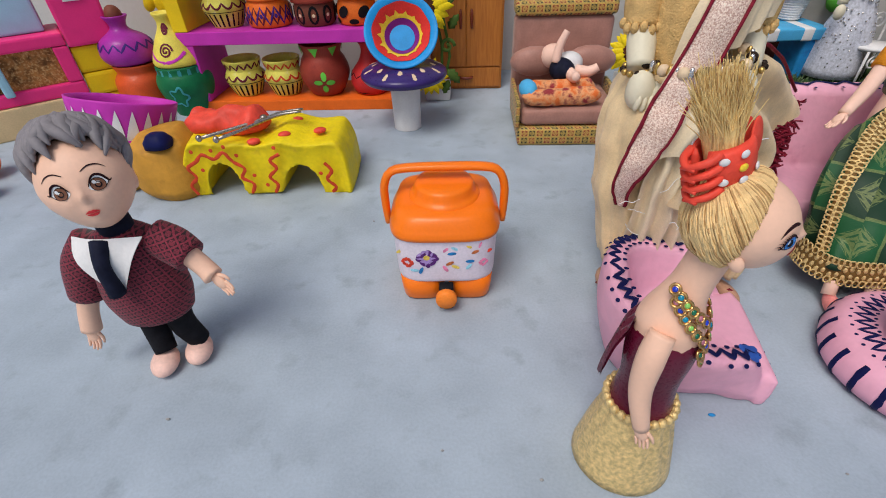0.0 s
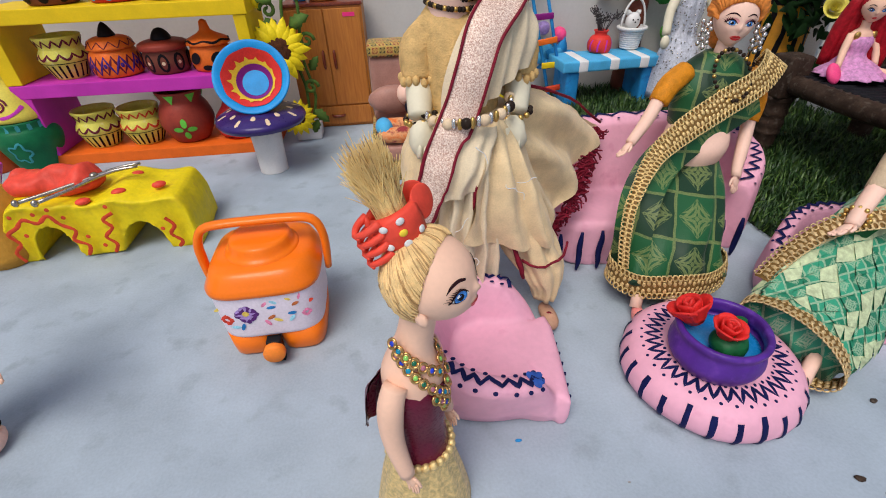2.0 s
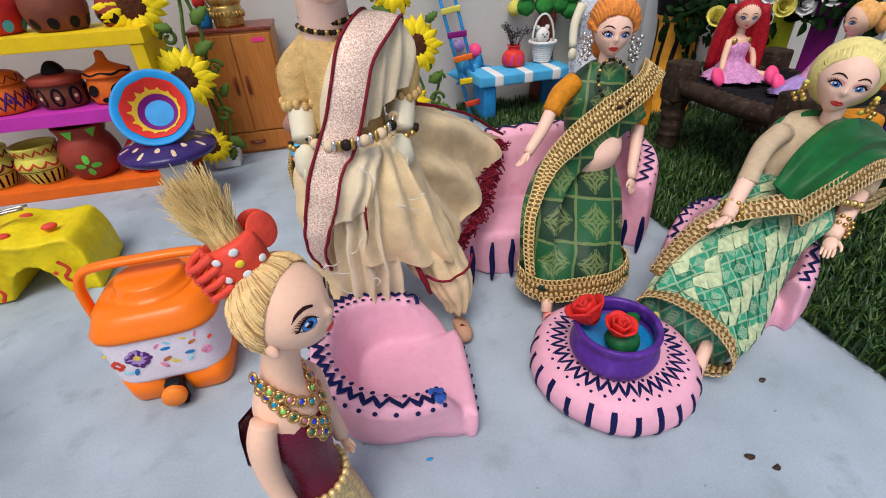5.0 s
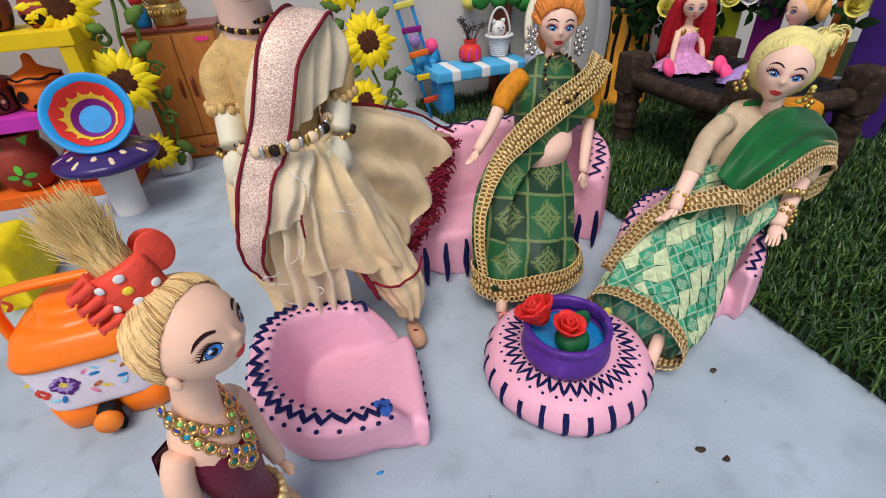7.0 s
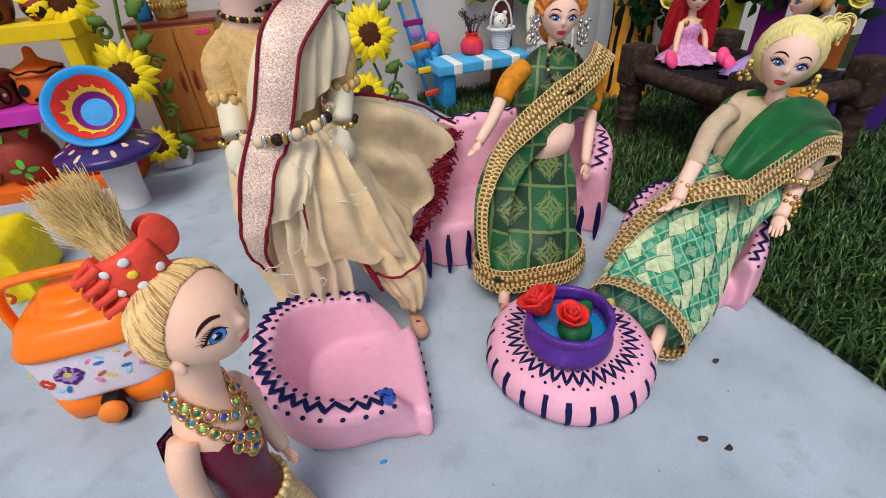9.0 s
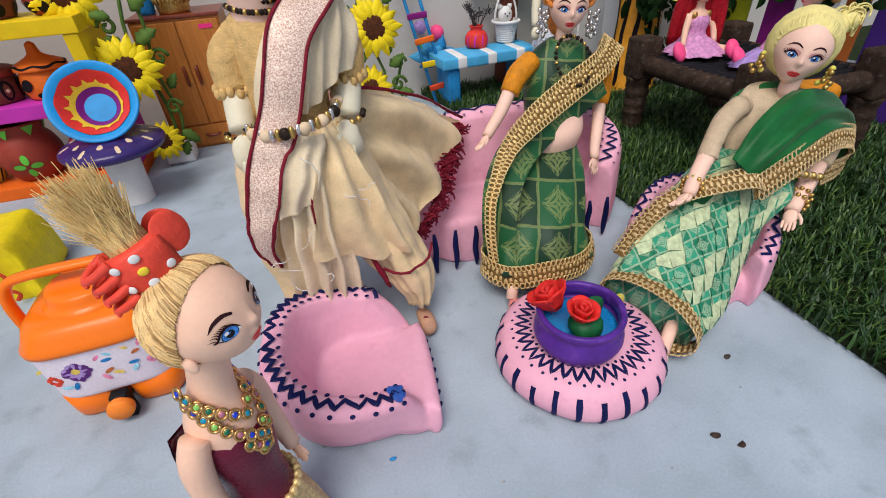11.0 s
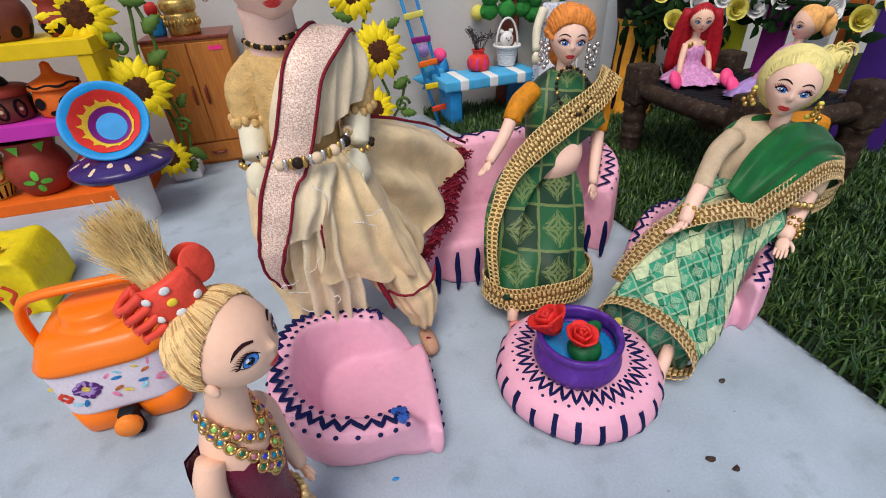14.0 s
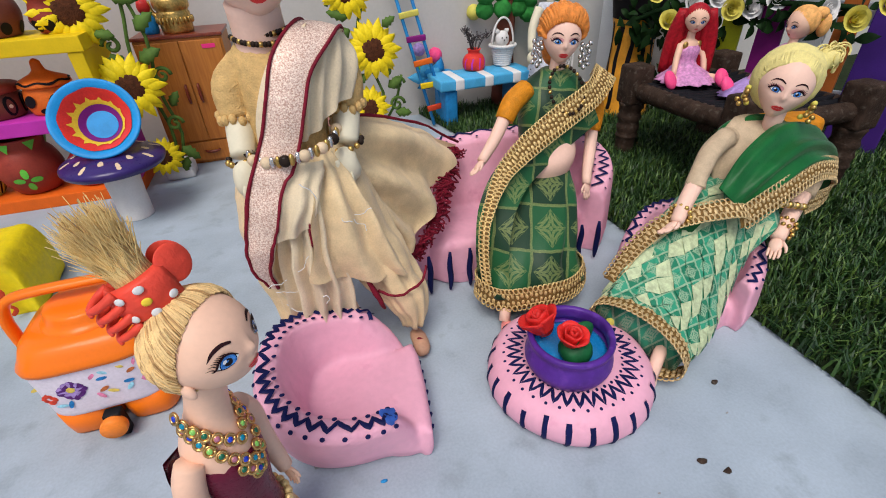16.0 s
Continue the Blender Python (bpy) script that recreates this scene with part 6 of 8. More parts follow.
for i in range(4):
    bm = B()
    a, b2 = L[i], L[(i + 1) % 4]
    tube(bm, [a + Vector((0, 0, 0.118)), (a + b2) / 2 + Vector((0, 0, 0.116)), b2 + Vector((0, 0, 0.118))], 0.0145, 10)
    part("rail", bm, CHARP, ob)
for i in range(16):
    t = (i + 0.5) / 16
    bm = B()
    a, b2 = L[0].lerp(L[1], t), L[3].lerp(L[2], t)
    tube(bm, [a + Vector((0, 0, 0.126)), (a + b2) / 2 + Vector((0, 0, 0.12)), b2 + Vector((0, 0, 0.126))], 0.0062, 6)
    part("cord", bm, BLACKCL, ob)
ob = thing("yellow_pillow", "mustard yellow cloth pillow behind the reclining doll", "pillow", (0.835, 0.515, 0.150), -15)
bm = B()
box(bm, (-0.035, -0.018, -0.016), (0.035, 0.018, 0.016), 0.012, segs=4)
part("body", bm, MUSTSLV, ob)
# floor specks
ob = thing("dirt_speck", "small dark dried leaf crumbs on the floor", "crumb", (0, 0, 0))
r2 = random.Random(2)
for x, y, s in ((0.548, 0.271, 0.0042), (0.56, 0.258, 0.004), (0.615, 0.33, 0.004), (0.43, 0.24, 0.002), (0.17, 0.28, 0.0015), (-0.12, 0.32, 0.002), (0.02, 0.25, 0.0016), (-0.19, 0.45, 0.0035), (0.38, 0.29, 0.0014), (0.1, 0.3, 0.0013), (0.3, 0.62, 0.0014), (0.0, 0.6, 0.0013), (0.5, 0.26, 0.0012), (0.24, 0.24, 0.0015), (0.6, 0.30, 0.0013)):
    bm = B()
    ell(bm, (x, y, 0.0006), (s, s * 0.6, 0.0009), seg=8, rings=4)
    lumps(bm, s * 0.35, 300, x)
    part("crumb", bm, GREYPL if s < 0.003 else CHARP, ob)
bm = B()
ell(bm, (0.307, 0.334, 0.0006), (0.003, 0.0016, 0.0007), seg=8, rings=4)
part("crumb", bm, BLUET, ob, "bright blue crumb")


# ---- dolls: each one plain joined shape ----
def doll_object(name, bm, mats, label, at=(0, 0, 0)):
    ob = new(name, mesh_from(bm, name, mats, True))
    ob.location = at
    return tagged(ob, label, "doll")


def loft(bm, secs, mi, n=48, pleat=0.0, count=9, k=4, phase=0.0, cap=True):
    """Cloth or body through ellipse sections (centre, rx, ry); pleats deepen along it."""
    cs = smooth_pts([s[0] for s in secs], k)
    rs = smooth_pts([(s[1], s[2], 0) for s in secs], k)
    rows = []
    for i, (c, r) in enumerate(zip(cs, rs)):
        t = i / (len(cs) - 1)
        ring = []
        for j in range(n):
            a = 2 * math.pi * j / n
            w = 1 + pleat * t * math.sin(count * a + phase + 1.3 * math.sin(2 * a + t * 2)) + 0.4 * pleat * t * math.sin((count * 2 + 1) * a + phase * 3)
            ring.append((c.x + r.x * w * math.cos(a), c.y + r.y * w * math.sin(a), c.z))
        rows.append(ring)
    grid_faces(bm, rows, True, cap, cap, mi)


def cloth(bm, edges, mi, steps=14, fold=0.0, nf=4.0, thick=0.0012):
    """A sheet lofted over several edge curves, with folds along it."""
    curves = [smooth_pts(e, 5) for e in edges]
    m = len(curves[0])
    rows = []
    for i in range(m):
        col = smooth_pts([c[i] for c in curves], max(2, steps // max(1, len(curves) - 1)))
        rows.append(col)
    for off in (0.0, thick):
        out = []
        for i, col in enumerate(rows):
            r3 = []
            for j, p in enumerate(col):
                a = rows[min(i + 1, m - 1)][j] - rows[max(i - 1, 0)][j]
                b = col[min(j + 1, len(col) - 1)] - col[max(j - 1, 0)]
                nn = a.cross(b)
                nn = nn.normalized() if nn.length > 1e-12 else Vector((0, -1, 0))
                w = fold * math.sin(nf * 2 * math.pi * j / (len(col) - 1) + 1.5 * math.sin(3.0 * i / m)) * min(1, i / (m * 0.3))
                r3.append(p + nn * (w + off))
            out.append(r3)
        grid_faces(bm, out, False, mi=mi)
    return rows


def strip(bm, pts, nrm, width, mi, lift=0.0, k=6, thick=0.0014):
    """A sash: band along points, flat across the normal given for each point; width a number or one for each point."""
    ps = smooth_pts(pts, k)
    ns = smooth_pts(nrm, k)
    ws = [w[0] for w in smooth_pts([(w, 0, 0) for w in (width if isinstance(width, (list, tuple)) else [width] * len(pts))], k)]
    rows = []
    for i, p in enumerate(ps):
        t = ps[min(i + 1, len(ps) - 1)] - ps[max(i - 1, 0)]
        n2 = ns[i].normalized()
        s = t.cross(n2).normalized() * ws[i] / 2
        q = p + n2 * lift
        rows.append([q - s, q - s * 0.5 + n2 * thick, q + n2 * thick * 1.3, q + s * 0.5 + n2 * thick, q + s])
    grid_faces(bm, rows, False, mi=mi)
    return ps, ns, ws


def braid(bm, pts, nrm, width, mi, back, k=8, lift=0.0014, loop=0.0042):
    """Metal-thread trimming: a dark backing, rows of overlapping scales and a loop edge on both sides."""
    ps, ns, ws = strip(bm, pts, nrm, width, back, 0.0002, k)
    acc, odd = 0.0, 0
    for i in range(1, len(ps)):
        seg = (ps[i] - ps[i - 1]).length
        while acc + seg >= loop * 1.15:
            u = (loop * 1.15 - acc) / seg
            p = ps[i - 1].lerp(ps[i], u)
            seg *= 1 - u
            acc, odd = 0.0, 1 - odd
            t = (ps[i] - ps[i - 1]).normalized()
            n2 = ns[i].normalized()
            s = t.cross(n2).normalized()
            q = Matrix((t, s, n2)).transposed()
            w = ws[i]
            for sd in (-1, 1):
                cl = p + s * sd * (w * 0.5 - loop * 0.3) + n2 * lift
                tube(bm, [cl + t * loop * 0.62 * math.cos(j * 1.05) + s * loop * 0.9 * math.sin(j * 1.05) for j in range(7)], loop * 0.19, 5, mi, 1, cap=False)
            inner = max(0.002, w - loop * 2.0)
            m = max(1, int(inner / (loop * 1.25)))
            for j in range(m):
                o = (j + 0.5) / m - 0.5 + (0.12 if odd else -0.12) / m
                ell(bm, p + s * inner * o + n2 * lift * 0.8, (loop * 0.62, inner / m * 0.5, loop * 0.3), mi, q @ pose(0, 0, 0, 0, 24, 0).to_3x3(), 6, 4)
        acc += seg


def head(bm, m, s, skin, hair, eye, lip, brow, white, pupil, hairline=-0.06, ez=-0.08, ex=0.33, es=0.17, tall=0.62, jaw=0.40, wide=0.80, deep=0.84, face=True, shade=None, mouth=-0.5, lips=0.15, lashes=6, cap=True, iris=0.95, brow_w=1.0):
    """A simple doll head: -y is its face, z its crown; s half its height; ez, ex, es: height, spread and size of the eyes."""
    def at(x, y, z):
        return m @ Vector((x * s, y * s, z * s))
    nz = (ez + mouth) * 0.5 + 0.02
    def shape(v):
        low = max(0.0, -v.z)
        x, z, f = v.x * wide, v.z, min(1.0, max(0.0, -v.y) * 2)
        def g(a, wa, b, wb):
            return math.exp(-((abs(x) - a) / wa) ** 2 - ((z - b) / wb) ** 2)
        d = f * (0.05 * g(ex, 0.16, ez, 0.12) - 0.13 * g(0, 0.08, nz, 0.10) - 0.045 * g(0, 0.06, nz + 0.16, 0.16) - 0.05 * g(0, 0.16, mouth, 0.09) - 0.07 * g(0, 0.2, -0.84, 0.14) - 0.035 * g(0.4, 0.2, nz - 0.06, 0.2))
        return Vector((v.x * wide * (1 - jaw * low ** 1.5), v.y * deep * (1 - 0.10 * low) - 0.08 * low * low + d, v.z * 0.98 + 0.03))
    rows = []
    for j in range(49):
        ph = math.pi * j / 48
        rows.append([m @ (shape(Vector((max(1e-4, math.sin(ph)) * math.cos(2 * math.pi * i / 80), max(1e-4, math.sin(ph)) * math.sin(2 * math.pi * i / 80), -math.cos(ph)))) * s) for i in range(80)])
    grid_faces(bm, rows, True, True, True, skin)
    def on(x, z, out=0.0):
        zz = (z - 0.03) / 0.98
        xx = x / (wide * (1 - jaw * max(0.0, -zz) ** 1.5))
        v = Vector((xx, -math.sqrt(max(0.02, 1 - xx * xx - zz * zz)), zz))
        return m @ ((shape(v) + v.normalized() * out) * s)
    if hair is not None and cap:
        top = math.acos(hairline / 1.25)
        ax, ay, az = Vector((0, 0.8, 0.6)), Vector((1, 0, 0)), Vector((0, -0.6, 0.8))
        rows = []
        for j in range(25):
            row = []
            for i in range(96):
                th = 2 * math.pi * i / 96
                ph = max(1e-3, j / 24 * (top + 0.05 * noise.noise((math.cos(th) * 5, math.sin(th) * 5, s * 90))))
                v = ax * math.cos(ph) + (ay * math.cos(th) + az * math.sin(th)) * math.sin(ph)
                k2 = 1.0 - 0.05 * max(0.0, j / 24 - 0.75) / 0.25 + 0.012 * math.sin(i * 2.1) * (j > 3)
                row.append(at(v.x * (wide + 0.06) * k2, 0.05 + v.y * (deep + 0.05) * k2, 0.11 + v.z * 0.97 * k2))
            rows.append(row)
        grid_faces(bm, rows, True, True, False, hair)
    if not face:
        return
    def patch(cx, cz, ring, mi, out):
        inner = [(cx + (x - cx) * 0.5, cz + (z - cz) * 0.5) for x, z in ring]
        grid_faces(bm, [[on(x, z, out) for x, z in inner], [on(x, z, out) for x, z in ring]], True, True, False, mi)
    def stroke(pts, ws, mi, out):
        ps = smooth_pts([(x, z, 0) for x, z in pts], 5)
        wv = [w[0] for w in smooth_pts([(w, 0, 0) for w in ws], 5)]
        rows = []
        for i, p in enumerate(ps):
            t = (ps[min(i + 1, len(ps) - 1)] - ps[max(i - 1, 0)]).normalized()
            nn = Vector((-t.y, t.x, 0)) * wv[i]
            rows.append([on(p.x - nn.x, p.y - nn.y, out), on(p.x, p.y, out + 0.006), on(p.x + nn.x, p.y + nn.y, out)])
        grid_faces(bm, rows, False, mi=mi)
    rz = es * tall
    for sx in (-1, 1):
        def lid(u, up):
            """Edge of the eye at u from the inner to the outer corner."""
            x = -es + 2 * es * u
            a = math.sin(math.pi * u) ** 0.75
            return sx * (ex + x), ez + 0.16 * x + (rz * a if up else -0.62 * rz * a)
        rim = [lid(i / 12, True) for i in range(13)] + [lid(1 - i / 12, False) for i in range(1, 12)]
        if shade is not None:
            patch(sx * ex, ez + rz * 0.7, [(sx * (ex + es * 1.15 * math.cos(a)), ez + rz * 0.55 + rz * 0.95 * math.sin(a)) for a in (2 * math.pi * i / 20 for i in range(20))], shade, 0.006)
        patch(sx * ex, ez, rim, white, 0.010)
        cx = sx * (ex - 0.01)
        for r, mi, out, dx, dz in ((rz * iris, pupil, 0.014, 0, 0), (rz * iris * 0.9, eye, 0.017, 0, 0), (rz * iris * 0.47, pupil, 0.021, 0, 0), (rz * iris * 0.25, white, 0.025, -0.28 * rz, 0.32 * rz)):
            pts = []
            for i in range(18):
                a = 2 * math.pi * i / 18
                x, z = cx + dx + r * math.cos(a), ez + dz + r * math.sin(a)
                u = min(1, max(0, (sx * x - ex + es) / (2 * es)))
                pts.append((x, min(max(z, lid(u, False)[1]), lid(u, True)[1])))
            patch(cx + dx, ez + dz * 0.8, pts, mi, out)
        stroke([lid(0.02, True), lid(0.25, True), lid(0.5, True), lid(0.78, True), lid(1.0, True), (sx * (ex + es * 1.25), ez + 0.30 * es)], [0.008, 0.016, 0.022, 0.024, 0.018, 0.004], brow, 0.022)
        stroke([lid(0.35, False), lid(0.7, False), lid(1.0, False)], [0.003, 0.006, 0.008], brow, 0.018)
        for i in range(lashes):
            u = 0.42 + 0.58 * i / max(1, lashes - 1)
            x, z = lid(u, True)
            ln = es * (0.28 + 0.25 * u)
            stroke([(x, z), (x + sx * ln * 0.35, z + ln * 0.6), (x + sx * ln * (0.3 + 0.7 * u), z + ln * 0.95)], [0.010, 0.007, 0.002], brow, 0.024)
        bz = ez + rz + 0.13
        stroke([(sx * (ex - es * 1.0), bz - 0.015), (sx * (ex - es * 0.2), bz + 0.065), (sx * (ex + es * 0.65), bz + 0.055), (sx * (ex + es * 1.25), bz - 0.03)], [0.014 * brow_w, 0.024 * brow_w, 0.020 * brow_w, 0.004], brow, 0.010)
    up = [(lips * x, mouth + lips * z) for x, z in ((-1, 0.02), (-0.6, 0.22), (-0.25, 0.36), (0, 0.27), (0.25, 0.36), (0.6, 0.22), (1, 0.02), (0.5, -0.04), (0, -0.07), (-0.5, -0.04))]
    low = [(lips * x, mouth + lips * z) for x, z in ((-0.92, -0.02), (-0.5, -0.08), (0, -0.11), (0.5, -0.08), (0.92, -0.02), (0.6, -0.33), (0.25, -0.46), (-0.25, -0.46), (-0.6, -0.33))]
    patch(0, mouth + lips * 0.12, up, lip, 0.018)
    patch(0, mouth - lips * 0.22, low, lip, 0.022)


def hand(bm, wrist, d, side, size, mi):
    """Palm with four fingers and a thumb."""
    d, side = Vector(d).normalized(), Vector(side).normalized()
    nn = d.cross(side).normalized()
    side = nn.cross(d)
    q = Matrix((side, nn, d)).transposed()
    w = Vector(wrist)
    ell(bm, w + d * size * 0.3, (size * 0.26, size * 0.13, size * 0.36), mi, q, 12, 8)
    for i in range(4):
        o = side * size * (0.19 - 0.125 * i)
        ln = size * (0.42, 0.5, 0.48, 0.36)[i]
        tube(bm, [w + d * size * 0.5 + o, w + d * (size * 0.5 + ln * 0.6) + o * 1.1, w + d * (size * 0.5 + ln) + o * 1.05 + nn * size * 0.06], [size * 0.07, size * 0.062, size * 0.04], 6, mi, 2)
    tube(bm, [w + d * size * 0.15 + side * size * 0.2, w + d * size * 0.4 + side * size * 0.38, w + d * size * 0.62 + side * size * 0.4], [size * 0.08, size * 0.07, size * 0.045], 6, mi, 2)


def strands(bm, root, d, length, spread, n, mi, r=0.0006, seed=1, curl=0.15, root_r=0.004):
    rr = random.Random(seed)
    d = Vector(d).normalized()
    for i in range(n):
        o = Vector((rr.gauss(0, 1), rr.gauss(0, 1), rr.gauss(0, 1)))
        o -= d * o.dot(d)
        o = o / max(o.length, 1e-6) * rr.random() ** 0.5
        ln = length * rr.uniform(0.7, 1.05)
        a = Vector(root) + o * root_r
        b = a + d * ln * 0.5 + o * spread * 0.6
        c = a + d * ln + o * spread + Vector((rr.gauss(0, 1), rr.gauss(0, 1), rr.gauss(0, 1))) * curl * spread
        tube(bm, [a, b, c], [r * 1.3, r, r * 0.5], 4, mi, 3, cap=False)


V3 = Vector
# standing doll in a tan silk saree
bm = B()
mats = [TANSILK, TANSILK2, OCHRE, MAROON, ZARI, IVORY, SKINL, BEADB, GOLDM, BLOND, EYEB, LIP, BROW, EYEW, BLACKP, SILVER, TANSHOE, CREAM]
# draped trousers: two pleated legs
loft(bm, [((0.279, 0.516, 0.216), 0.022, 0.030), ((0.270, 0.513, 0.188), 0.030, 0.038), ((0.265, 0.510, 0.155), 0.032, 0.040), ((0.264, 0.505, 0.115), 0.029, 0.035), ((0.268, 0.500, 0.075), 0.025, 0.029), ((0.272, 0.494, 0.034), 0.020, 0.021)], 0, 84, 0.13, 9)
loft(bm, [((0.306, 0.516, 0.216), 0.024, 0.030), ((0.314, 0.513, 0.185), 0.029, 0.036), ((0.326, 0.507, 0.145), 0.030, 0.034), ((0.342, 0.499, 0.105), 0.030, 0.032), ((0.356, 0.489, 0.072), 0.026, 0.028), ((0.366, 0.481, 0.046), 0.0185, 0.021), ((0.368, 0.477, 0.026), 0.0115, 0.014)], 0, 84, 0.11, 7, phase=1.0)
# pleats that fan out from the belt, one behind the other
cloth(bm, [[(0.274, 0.484, 0.217), (0.270, 0.470, 0.180), (0.262, 0.464, 0.120), (0.258, 0.470, 0.040)], [(0.286, 0.479, 0.217), (0.284, 0.461, 0.180), (0.280, 0.456, 0.120), (0.276, 0.462, 0.036)],
           [(0.300, 0.479, 0.216), (0.300, 0.462, 0.180), (0.298, 0.458, 0.120), (0.300, 0.462, 0.040)], [(0.310, 0.486, 0.214), (0.312, 0.472, 0.180), (0.314, 0.468, 0.125), (0.322, 0.468, 0.052)]], 1, 30, 0.0055, 4.6)
cloth(bm, [[(0.300, 0.477, 0.214), (0.296, 0.459, 0.186), (0.288, 0.452, 0.150), (0.282, 0.452, 0.118)], [(0.310, 0.478, 0.214), (0.322, 0.464, 0.180), (0.330, 0.460, 0.142), (0.338, 0.460, 0.100)],
           [(0.318, 0.488, 0.212), (0.336, 0.478, 0.178), (0.350, 0.472, 0.138), (0.366, 0.470, 0.096)]], 0, 26, 0.0055, 2.6)
tube(bm, [(0.302, 0.472, 0.206), (0.299, 0.459, 0.190), (0.293, 0.452, 0.168), (0.288, 0.451, 0.150)], [0.0012, 0.0028, 0.0024, 0.001], 6, 3)
tube(bm, [(0.318, 0.464, 0.140), (0.326, 0.459, 0.110), (0.334, 0.457, 0.085), (0.340, 0.459, 0.064)], [0.0012, 0.0018, 0.0026, 0.0016], 6, 3)
tube(bm, [(0.336, 0.460, 0.086), (0.350, 0.456, 0.080), (0.372, 0.462, 0.080), (0.388, 0.478, 0.086)], 0.0013, 6, 3)
# loose white threads on the silk
rt = random.Random(31)
for x, y, z in ((0.262, 0.462, 0.120), (0.268, 0.460, 0.105), (0.275, 0.456, 0.130), (0.318, 0.459, 0.178), (0.326, 0.460, 0.168), (0.300, 0.456, 0.190), (0.334, 0.462, 0.150), (0.284, 0.454, 0.100), (0.256, 0.464, 0.090)):
    p, d = V3((x, y - 0.003, z)), V3((rt.uniform(-1, 1), -0.1, rt.uniform(-1, 1))).normalized()
    pts = [p]
    for j in range(6):
        d = (d + V3((rt.uniform(-0.7, 0.7), 0, rt.uniform(-0.7, 0.7)))).normalized()
        pts.append(pts[-1] + d * 0.003)
    tube(bm, pts, 0.00035, 4, 13, 3, cap=False)
for x, y in ((0.370, 0.462), (0.258, 0.482)):
    ell(bm, (x, y, 0.009), (0.0092, 0.019, 0.0085), 16)
    tube(bm, [(x - 0.009, y - 0.002, 0.006), (x, y - 0.003, 0.018), (x + 0.009, y - 0.002, 0.006)], 0.0012, 6, 3)
loft(bm, [((0.290, 0.518, 0.208), 0.030, 0.031), ((0.290, 0.521, 0.232), 0.0315, 0.031), ((0.292, 0.526, 0.260), 0.034, 0.034), ((0.292, 0.530, 0.279), 0.036, 0.028), ((0.288, 0.532, 0.291), 0.024, 0.02)], 2, 64, 0.03, 11)
tube(bm, [(0.286, 0.530, 0.280), (0.284, 0.526, 0.295), (0.283, 0.522, 0.318)], [0.024, 0.0195, 0.0190], 20, 6, 3)
head(bm, Matrix.Translation((0.286, 0.520, 0.349)) @ pose(0, 0, 0, 4, 0, 8), 0.044, 6, 9, 10, 11, 12, 13, 14, jaw=0.3, mouth=-0.58)
for sx, sh, el_, wr, fist in ((-1, (0.266, 0.528, 0.274), (0.254, 0.520, 0.240), (0.252, 0.499, 0.214), (0.252, 0.488, 0.200)), (1, (0.330, 0.528, 0.272), (0.338, 0.520, 0.238), (0.332, 0.498, 0.213), (0.328, 0.488, 0.199))):
    ell(bm, V3(sh) + V3((0, 0, -0.002)), 0.0155, 2)
    for i in range(14):
        a = 2 * math.pi * i / 14
        ell(bm, V3(el_) + V3((0.0142 * math.cos(a), 0.0142 * math.sin(a), 0.0015 * math.sin(i * 2.1))), (0.0034, 0.0034, 0.0045), 2, seg=6, rings=4)
    tube(bm, [sh, (V3(sh) + V3(el_)) / 2 + V3((0.006 * sx, 0, 0.004)), el_], [0.0135, 0.0145, 0.0138], 16, 2, 5)
    tube(bm, [el_, (V3(el_) + V3(wr)) / 2, wr], [0.0112, 0.0110, 0.0098], 14, 5, 4)
    ell(bm, fist, (0.0112, 0.0105, 0.0150), 5)
    for i in range(4):
        ell(bm, V3(fist) + V3((-0.004 * sx + 0.0042 * (i - 1.5), -0.0075, -0.007)), (0.0024, 0.0044, 0.0075), 5, seg=8, rings=6)
    ell(bm, V3(fist) + V3((-0.0088 * sx, -0.006, 0.0)), (0.0036, 0.005, 0.0085), 5)
    for i in range(13):
        a = 2 * math.pi * i / 13
        ell(bm, V3(wr) + V3((0.0122 * math.cos(a), 0.0110 * math.sin(a), 0.003 * math.sin(a + 1))), 0.0027, 8 if i % 3 else 7, seg=7, rings=5)
# sash over the shoulder
SP = [(0.332, 0.550, 0.276), (0.330, 0.528, 0.296), (0.319, 0.503, 0.295), (0.302, 0.484, 0.280), (0.293, 0.476, 0.258), (0.285, 0.472, 0.235), (0.277, 0.466, 0.218), (0.262, 0.457, 0.190), (0.252, 0.456, 0.158), (0.248, 0.463, 0.128), (0.252, 0.470, 0.108)]
SN = [(0.3, 0.8, 0.3), (0.1, -0.2, 1), (0, -0.8, 0.65), (0, -1, 0.35), (0, -1, 0.1), (-0.05, -1, 0.05), (-0.15, -1, 0.15), (-0.3, -1, 0.1), (-0.4, -1, 0), (-0.5, -0.9, -0.1), (-0.5, -0.9, -0.2)]
SW = [0.026, 0.027, 0.027, 0.026, 0.025, 0.025, 0.025, 0.023, 0.020, 0.012, 0.005]
strip(bm, SP, SN, [w + 0.004 for w in SW], 1, 0.0006)
strip(bm, SP, SN, SW, 4, 0.0022)
for sd in (-1, 1):
    pts = []
    for i, (p, n2, w) in enumerate(zip(SP, SN, SW)):
        t = V3(SP[min(i + 1, len(SP) - 1)]) - V3(SP[max(i - 1, 0)])
        pts.append(V3(p) + t.cross(V3(n2)).normalized() * sd * (w / 2 + 0.0006) + V3(n2).normalized() * 0.0028)
    tube(bm, pts, 0.0013, 6, 3, 6)
